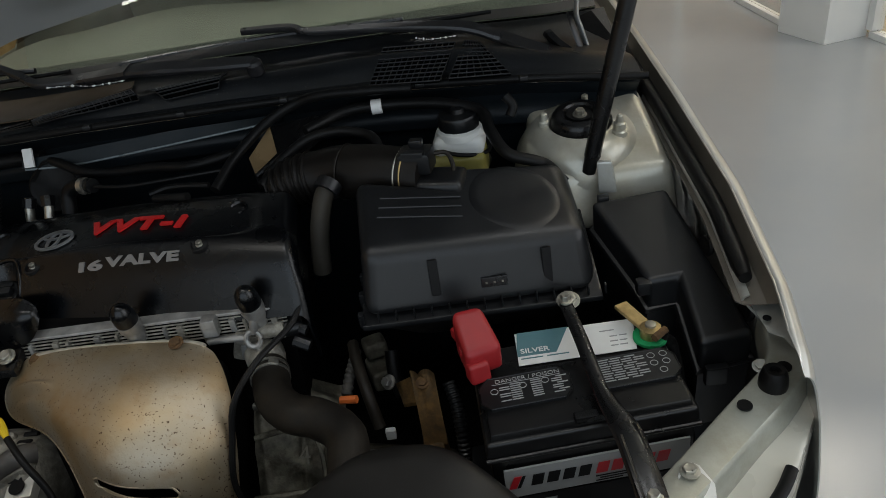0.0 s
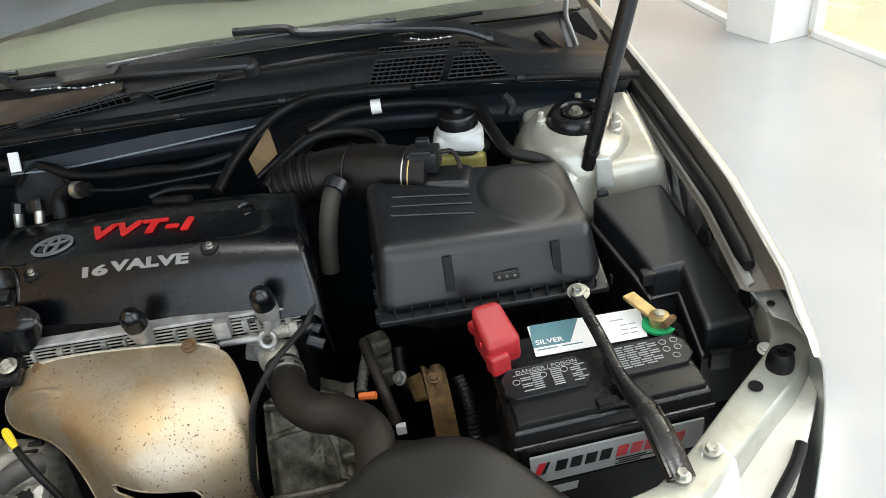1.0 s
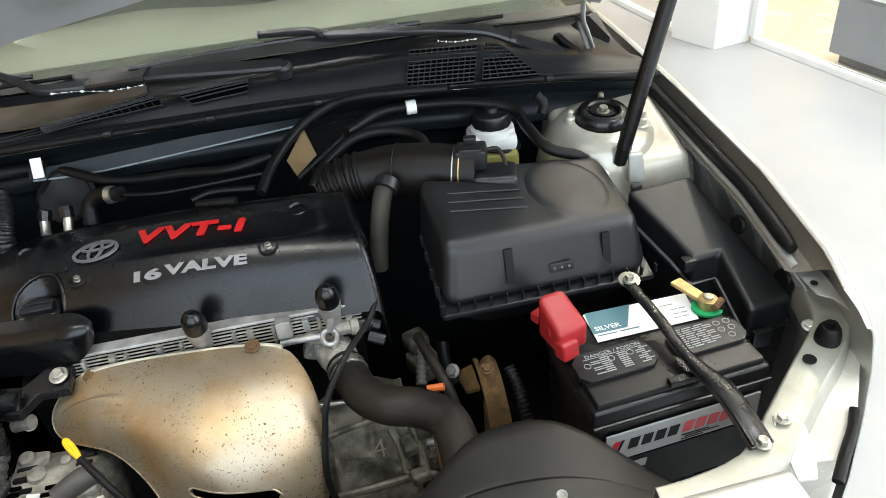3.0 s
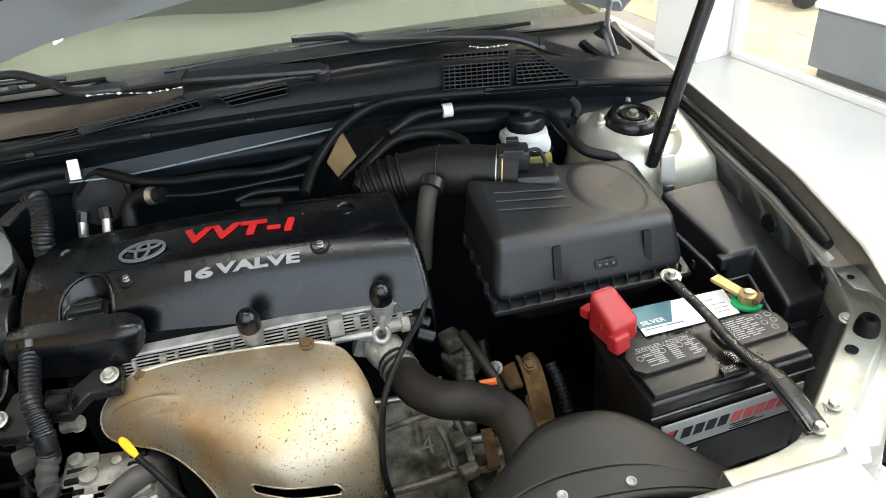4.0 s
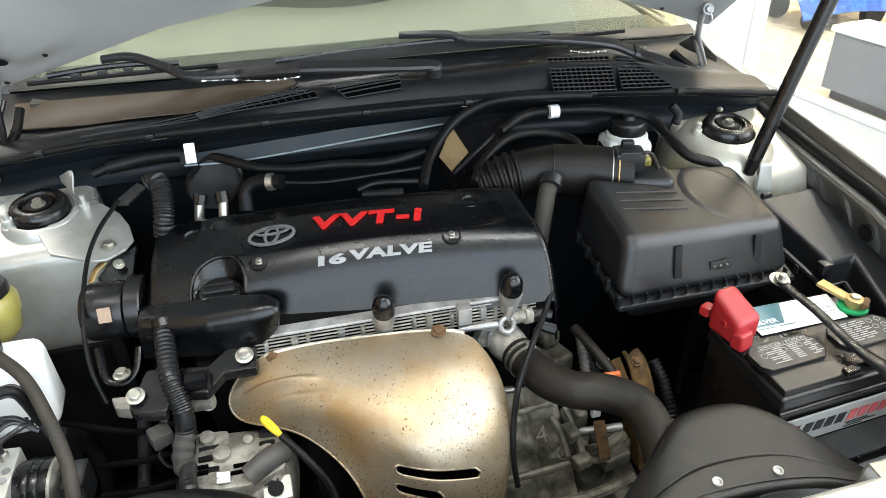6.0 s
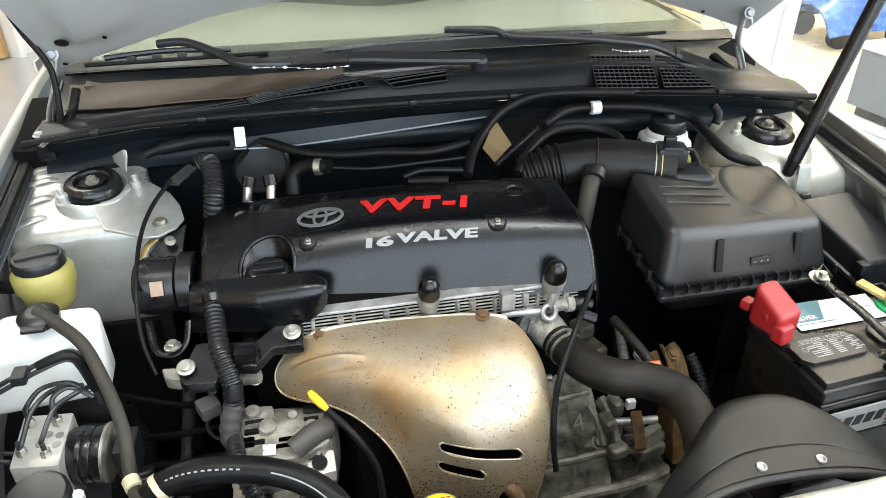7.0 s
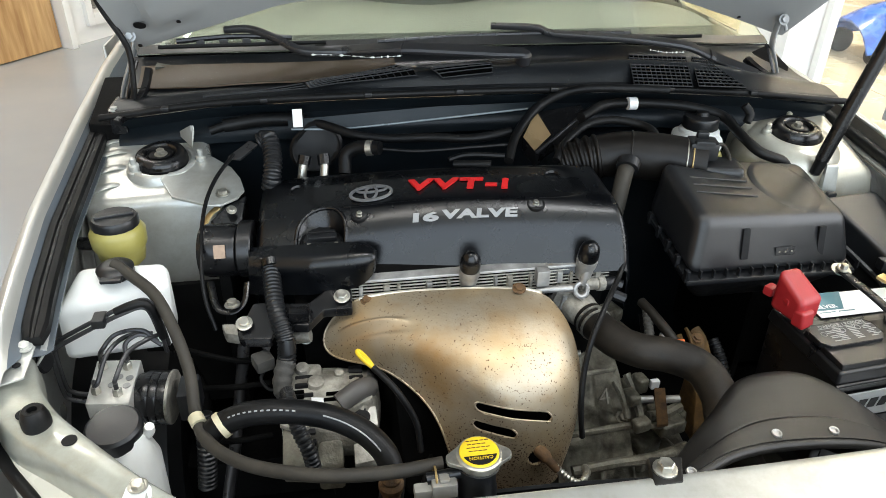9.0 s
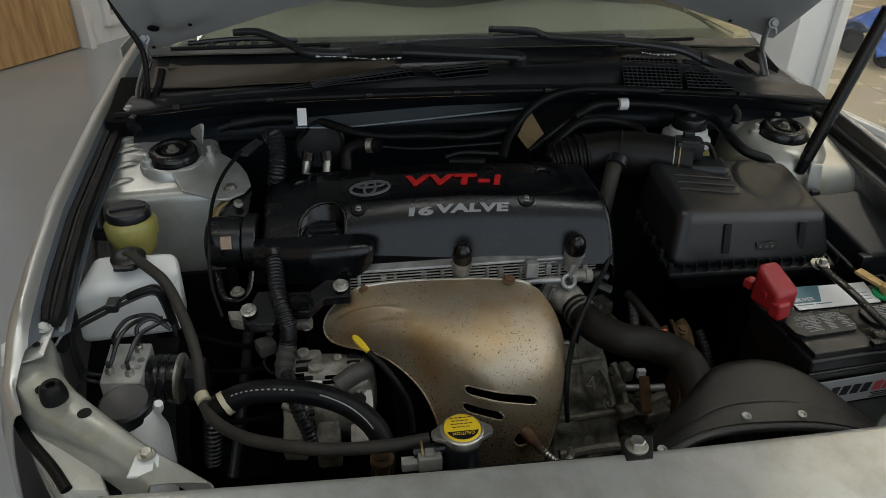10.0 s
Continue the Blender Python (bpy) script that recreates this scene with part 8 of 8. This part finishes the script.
add("foot", hexa([(0.268, -0.13, 0.52), (0.304, -0.13, 0.52), (0.304, -0.05, 0.52), (0.268, -0.05, 0.52)], [(0.270, -0.102, 0.612), (0.302, -0.104, 0.612), (0.302, -0.06, 0.645), (0.268, -0.06, 0.645)], 0.006), MOUNT, gm)
bolt((0.230, -0.036, 0.690), gm, (-0.5, -0.5, 0.7), 0.008, 0.012, ALU)
bolt((0.281, -0.050, 0.694), gm, (0, -0.4, 0.9), 0.007, 0.006, RUSTY)
cables = thing("gearbox_cables", (0.254, 0.050, 0.620), "black cables and plugs with an orange clip", "wiring")
add("cable", tube([(0.185, -0.010, 0.752), (0.193, -0.047, 0.748), (0.209, -0.099, 0.730), (0.220, -0.125, 0.690)], 0.0085, 10), OLDRUBBER, cables)
add("cable", tube([(0.318, -0.040, 0.680), (0.326, -0.066, 0.655), (0.329, -0.095, 0.620), (0.330, -0.11, 0.58)], 0.008, 10, ribs=0.002, pitch=0.007), PLASTIC, cables)
add("clip", tube([(0.179, -0.131, 0.757), (0.202, -0.136, 0.760)], 0.0055, 8, 3), ORANGE, cables, "orange plastic clip")
add("ribbed_pipe", tube([(0.190, -0.020, 0.748), (0.186, -0.039, 0.741), (0.180, -0.062, 0.732), (0.175, -0.084, 0.720)], 0.0072, 10, ribs=0.0015, pitch=0.008), CLOTH, cables, "grey ribbed conduit")
add("cable", tube([(0.228, 0.048, 0.680), (0.229, 0.023, 0.650), (0.239, -0.004, 0.630)], 0.011, 10), RUBBER, cables)
add("tag", block((0.217, -0.054, 0.600), (0.016, 0.010, 0.018), None, 0.002), WHITE, cables, "white connector")

# ---- front left of the bay ----
wash = thing("washer_tank", (-0.65, 0.0, 0.65), "white plastic washer fluid tank with a black cap", "tank")
add("tank", hexa([(-0.747, -0.022, 0.735), (-0.590, 0.000, 0.730), (-0.592, 0.074, 0.735), (-0.72, 0.06, 0.735)], [(-0.738, -0.030, 0.838), (-0.575, -0.001, 0.855), (-0.587, 0.044, 0.868), (-0.716, 0.045, 0.868)], 0.018, 4), WHITEPL, wash)
wc = Vector((-0.654, 0.017, 0.872))
add("cap", lathe([(0.026, -0.006), (0.027, 0.004), (0.022, 0.008), (0.012, 0.012)], wc, (0, -0.1, 1), 24), PLASTIC, wash, "black push-on cap")
add("cap_tab", block(wc + Vector((0.0, -0.024, 0.0)), (0.03, 0.02, 0.006), None, 0.002), PLASTIC, wash)
ps = thing("power_steering_reservoir", (-0.668, 0.1, 0.84), "yellow green fluid reservoir with a black cap", "reservoir")
pc = Vector((-0.671, 0.118, 0.893))
add("pot", lathe([(0.024, -0.07), (0.034, -0.06), (0.037, -0.045), (0.037, -0.04), (0.042, -0.03), (0.043, -0.008), (0.036, 0.002), (0.03, 0.004)], pc, (0, 0, 1), 32), FLUID, ps)
add("cap", lathe([(0.033, 0.0), (0.036, 0.003), (0.036, 0.014), (0.033, 0.018), (0.004, 0.0195)], pc, (0, 0, 1), 32, None, lambda t: 0.012 * math.cos(18 * t)), PLASTIC, ps, "black ribbed cap")
add("grip", block(pc + Vector((0, 0, 0.02)), (0.058, 0.012, 0.006), Matrix.Rotation(radians(15), 3, "Z"), 0.002), PLASTIC, ps)
add("stalk", tube([pc + Vector((-0.04, 0.0, -0.03)), pc + Vector((-0.062, 0.004, -0.03))], 0.011, 12, 3), GLOSSBLACK, ps)

absu = thing("brake_control_unit", (-0.65, -0.08, 0.65), "aluminium brake hydraulic block with a black motor", "hydraulic unit")
A0, A1, A2, A3 = [Vector(q) for q in ((-0.698, -0.029, 0.742), (-0.632, -0.036, 0.742), (-0.632, -0.129, 0.738), (-0.693, -0.122, 0.738))]
dn = Vector((0, 0, -0.10))
add("block", hexa([A3 + dn, A2 + dn, A1 + dn, A0 + dn], [A3, A2, A1, A0], 0.003), BRIGHTALU, absu, "pale machined valve block")
for u, v in ((0.62, 0.42), (0.86, 0.45), (0.84, 0.62), (0.5, 0.6)):
    add("port", lathe([(0.001, 0.0004), (0.0055, 0.0004), (0.0055, 0.0018), (0.001, 0.0018)], A0.lerp(A1, u).lerp(A3.lerp(A2, u), v), (0, 0, 1), 14), ALU, absu)
add("motor", lathe([(0.02, -0.005), (0.036, 0.0), (0.038, 0.008), (0.040, 0.012), (0.040, 0.018), (0.0385, 0.020), (0.040, 0.022), (0.040, 0.030), (0.0385, 0.032), (0.040, 0.034), (0.040, 0.044), (0.036, 0.047), (0.02, 0.047)], A1.lerp(A2, 0.5) + Vector((0.0, 0.004, -0.036)), (1, -0.1, -0.05), 28), GLOSSBLACK, absu, "black motor drum")
mc = A1.lerp(A2, 0.5) + Vector((0.035, 0, -0.02))
add("motor_flange", lathe([(0.03, -0.002), (0.041, -0.002), (0.041, 0.002), (0.03, 0.002)], A1.lerp(A2, 0.5) + Vector((0.047, -0.001, -0.037)), (1, -0.1, -0.05), 28), DUSTALU, absu, "pale edge of the motor")
add("plug", block(mc + Vector((0.040, -0.012, -0.012)), (0.030, 0.050, 0.050), None, 0.006), PLASTIC, absu, "black plug with a loom")
add("plug_loom", tube([mc + Vector((0.056, -0.03, -0.03)), mc + Vector((0.058, -0.05, -0.08)), mc + Vector((0.05, -0.06, -0.15))], 0.013, 12, ribs=0.002, pitch=0.008), PLASTIC, absu)
ends = [(-0.665, 0.000, 0.800), (-0.632, -0.040, 0.800), (-0.609, -0.050, 0.800), (-0.602, -0.058, 0.795)]
tops = [(0.2, 0.2), (0.75, 0.2), (0.2, 0.75), (0.7, 0.8)]
starts = [A0.lerp(A1, u).lerp(A3.lerp(A2, u), v) for u, v in tops]
arcs = [((-0.671, -0.068, 0.790), (-0.652, -0.053, 0.805), (-0.615, -0.055, 0.810), (-0.595, -0.059, 0.790)), ((-0.636, -0.080, 0.780), (-0.636, -0.070, 0.800), (-0.616, -0.058, 0.805), (-0.591, -0.060, 0.785)), ((-0.670, -0.119, 0.770), (-0.659, -0.083, 0.795), (-0.638, -0.053, 0.800), (-0.602, -0.051, 0.800)), ((-0.647, -0.110, 0.770), (-0.634, -0.080, 0.790), (-0.606, -0.064, 0.800), (-0.590, -0.039, 0.790))]
for s, arc in zip(starts, arcs):
    add("brake_pipe", tube([s, s + Vector((0, 0, 0.02)), *arc], 0.0034, 8), PIPE, absu, "bent steel brake pipe")
    add("union_nut", lathe([(0.0072, 0), (0.0072, 0.008), (0.005, 0.011)], s, (0, 0, 1), 6), STEEL, absu)
for k in range(2):
    o = Vector((0.002 * k, 0.009 * k, -0.006 + 0.006 * k))
    bend = [(-0.700, -0.060, 0.692), (-0.717, -0.060, 0.695), (-0.738, -0.060, 0.703), (-0.744, -0.061, 0.720), (-0.742, -0.064, 0.780), (-0.739, -0.066, 0.797), (-0.725, -0.070, 0.811), (-0.658, -0.075, 0.848), (-0.625, -0.075, 0.863), (-0.604, -0.072, 0.868), (-0.594, -0.069, 0.860), (-0.591, -0.065, 0.840), (-0.588, -0.057, 0.800), (-0.588, -0.050, 0.770)]
    add("brake_pipe", tube([Vector(q) + o for q in bend], 0.0034, 8), PIPE, absu, "bent steel brake pipe")
add("pipe_sleeve", tube([(-0.637, -0.072, 0.857), (-0.615, -0.072, 0.866), (-0.598, -0.069, 0.866), (-0.591, -0.064, 0.845), (-0.587, -0.055, 0.795)], 0.0065, 10), RUBBER, absu, "black sleeve over the pipes")
add("pipe_clip", block((-0.660, -0.074, 0.847), (0.018, 0.026, 0.014), None, 0.003), PLASTIC, absu)
cool = thing("coolant_tank", (-0.62, -0.21, 0.6), "white coolant bottle with a black cap", "tank")
cc = Vector((-0.629, -0.207, 0.768))
add("bottle", lathe([(0.036, -0.2), (0.042, -0.15), (0.04, -0.06), (0.03, -0.03), (0.027, -0.01)], cc + Vector((0.012, 0, 0)), (0.05, 0, 1), 24), WHITEPL, cool)
add("cap", lathe([(0.033, -0.022), (0.036, -0.016), (0.036, 0.002), (0.032, 0.006), (0.004, 0.007)], cc, (0, -0.12, 1), 32, None, lambda t: 0.01 * math.cos(12 * t)), PLASTIC, cool, "black screw cap")
add("spout", lathe([(0.006, -0.01), (0.008, 0.0), (0.006, 0.012)], cc + Vector((0.042, 0.0, -0.012)), (0.3, -0.3, 1), 12), WHITEPL, cool)

over = thing("overflow_hose", (-0.45, -0.3, 0.7), "thin black hose from washer cap past the radiator filler", "hose")
add("hose", tube([wc + Vector((0.0, 0.0, 0.012)), (-0.625, -0.005, 0.872), (-0.588, -0.044, 0.860), (-0.558, -0.096, 0.830), (-0.538, -0.143, 0.795), (-0.527, -0.196, 0.765), (-0.504, -0.250, 0.765), (-0.456, -0.300, 0.775), (-0.394, -0.334, 0.785), (-0.341, -0.350, 0.790), (-0.275, -0.358, 0.795), (-0.218, -0.358, 0.800)], 0.0085, 12), GREYHOSE, over)
add("band", tube([(-0.527, -0.201, 0.767), (-0.520, -0.215, 0.765)], 0.0105, 10, 2), CREAM, over, "cream tape band")
heat = thing("coolant_hose", (-0.38, -0.24, 0.72), "black rubber coolant hose printed in white", "hose")
HP = [(-0.507, -0.225, 0.755), (-0.491, -0.222, 0.768), (-0.454, -0.222, 0.782), (-0.403, -0.229, 0.786), (-0.352, -0.240, 0.780), (-0.310, -0.256, 0.765), (-0.282, -0.279, 0.745), (-0.274, -0.300, 0.720), (-0.278, -0.311, 0.690)]
add("hose", tube(HP, 0.0165, 16), RUBBER, heat)
add("band", tube([(-0.494, -0.224, 0.766), (-0.487, -0.221, 0.769)], 0.0185, 14, 2), CREAM, heat, "cream paint band")
pr = spline(HP, 20)
for i in list(range(30, 66, 3)) + list(range(78, 118)):
    p, q = pr[i], pr[i + 1]
    t = (q - p).normalized()
    up = (Vector((-0.3, -0.60, 0.72)) - t * t.dot(Vector((-0.3, -0.60, 0.72)))).normalized()
    add("print_bar", tube([p + up * 0.0164, p.lerp(q, 0.9 if i > 70 else 1.6) + up * 0.0164], 0.0011, 6, 1), GREYPRINT, heat)
rad = thing("radiator_filler", (-0.148, -0.387, 0.75), "radiator filler neck with a yellow labelled pressure cap", "radiator cap")
rc = Vector((-0.181, -0.381, 0.838))
add("neck", lathe([(0.022, -0.09), (0.024, -0.06), (0.021, -0.04), (0.023, -0.02), (0.027, -0.014)], rc, (0, 0, 1), 24), PLASTIC, rad, "black plastic filler neck")
add("cap", lathe([(0.020, -0.016), (0.0245, -0.014), (0.0265, -0.010), (0.0265, -0.003), (0.024, -0.001), (0.004, 0.000)], rc, (0, 0, 1), 32), STEEL, rad, "bright steel pressure cap")
for s in (-1, 1):
    ear = [rc + Vector((s * x, y, z)) for x, y, z in ((0.020, -0.017, -0.004), (0.037, -0.006, -0.006), (0.0385, 0.0, -0.006), (0.037, 0.006, -0.006), (0.020, 0.017, -0.004))]
    add("cap_ear", plate(ear if s > 0 else ear[::-1], 0.006, 0.0015), STEEL, rad)
dome = add("cap_label", lathe([(0.0235, -0.002), (0.0225, 0.0005), (0.017, 0.0016), (0.003, 0.0020)], rc, (0, 0, 1), 32), YELLOW, rad, "yellow warning label")
crescent = [rc + Vector((0.0205 * math.cos(t), 0.0205 * math.sin(t), 0.0024)) for t in (math.pi * (1.12 + 0.76 * i / 10) for i in range(11))]
add("print_field", plate(crescent, 0.0014, 0), PRINT, dome, "black printed field")
writing("CAUTION", facing(rc + Vector((0, -0.0115, 0.0027)), (-1, 0, 0), (0, -1, 0.0)), 0.0064, 1.0, 0.0002, YELLOW, dome, "warning_word", 1.0, 0.0, 0.0, None, 0.027)
for i in range(4):
    for j in range(5 - i % 2):
        add("print_bar", block(rc + Vector((-0.0115 + 0.0056 * j + 0.0015 * (i % 2), 0.015 - i * 0.0052, 0.0023)), (0.0046, 0.0009, 0.0006), None, 0), RUSTY, dome)
add("side_spigot", tube([rc + Vector((-0.02, 0.0, -0.03)), rc + Vector((-0.06, 0.0, -0.035))], 0.007, 10, 3), PLASTIC, rad)
add("hose_spring", tube([rc + Vector((-0.05 + 0.0, 0.012 * math.cos(t), -0.034 + 0.012 * math.sin(t))) for t in (2 * math.pi * i / 12 for i in range(13))], 0.0015, 6, 2), BRASS, rad, "brass spring clip")
plug = add("plug", block((-0.222, -0.389, 0.797), (0.030, 0.02, 0.022), None, 0.003), GREYPLUG, rad, "dirty grey plastic plug")
add("plug_nose", block((-0.246, -0.389, 0.793), (0.022, 0.014, 0.013), None, 0.002), GREYPLUG, plug)
add("plug_tab", block((-0.222, -0.389, 0.809), (0.012, 0.012, 0.006), None, 0.002), GREYPLUG, plug)
nk = thing("hose_spigot", (-0.279, -0.339, 0.760), "brass coloured hose spigot with an orange ring", "fitting")
nq = Vector((-0.279, -0.341, 0.760))
add("stem", lathe([(0.008, -0.05), (0.012, -0.02), (0.016, -0.01), (0.016, -0.004), (0.011, 0.0), (0.013, 0.006), (0.009, 0.012)], nq, (0, 0, 1), 18), RUSTY, nk)
lower = thing("cooling_fan_shroud", (-0.3, -0.36, 0.45), "black plastic fan shroud in the depth of the bay", "fan shroud")
add("panel", sheet(lambda u, v: (-0.52 + 0.75 * u, -0.375 + 0.03 * math.sin(math.pi * u), 0.38 + 0.34 * v), 12, 8, 0.006), PLASTIC, lower)
belt = thing("rail_pipe", (-0.45, -0.1, 0.55), "dark steel pipes running down in the bay", "pipes")
add("pipe", tube([(-0.490, 0.033, 0.700), (-0.504, -0.001, 0.620), (-0.517, -0.060, 0.550), (-0.533, -0.092, 0.480)], 0.010, 12), PIPE, belt)
add("pipe", tube([(-0.592, 0.052, 0.660), (-0.571, 0.030, 0.600), (-0.572, -0.004, 0.500)], 0.012, 12), DARK, belt)
for k in range(4):
    add("cross_pipe", tube([(-0.606, 0.042, 0.700) if k == 0 else (-0.56, 0.02 - 0.03 * k, 0.68 - 0.03 * k), (-0.50, 0.01 - 0.03 * k, 0.685 - 0.03 * k), (-0.45, 0.02 - 0.03 * k, 0.68 - 0.03 * k)], 0.005, 8), DARK, belt)
add("hose", tube([(-0.184, -0.078, 0.660), (-0.202, -0.094, 0.640), (-0.199, -0.135, 0.580), (-0.214, -0.162, 0.520)], 0.007, 10), RUBBER, belt)
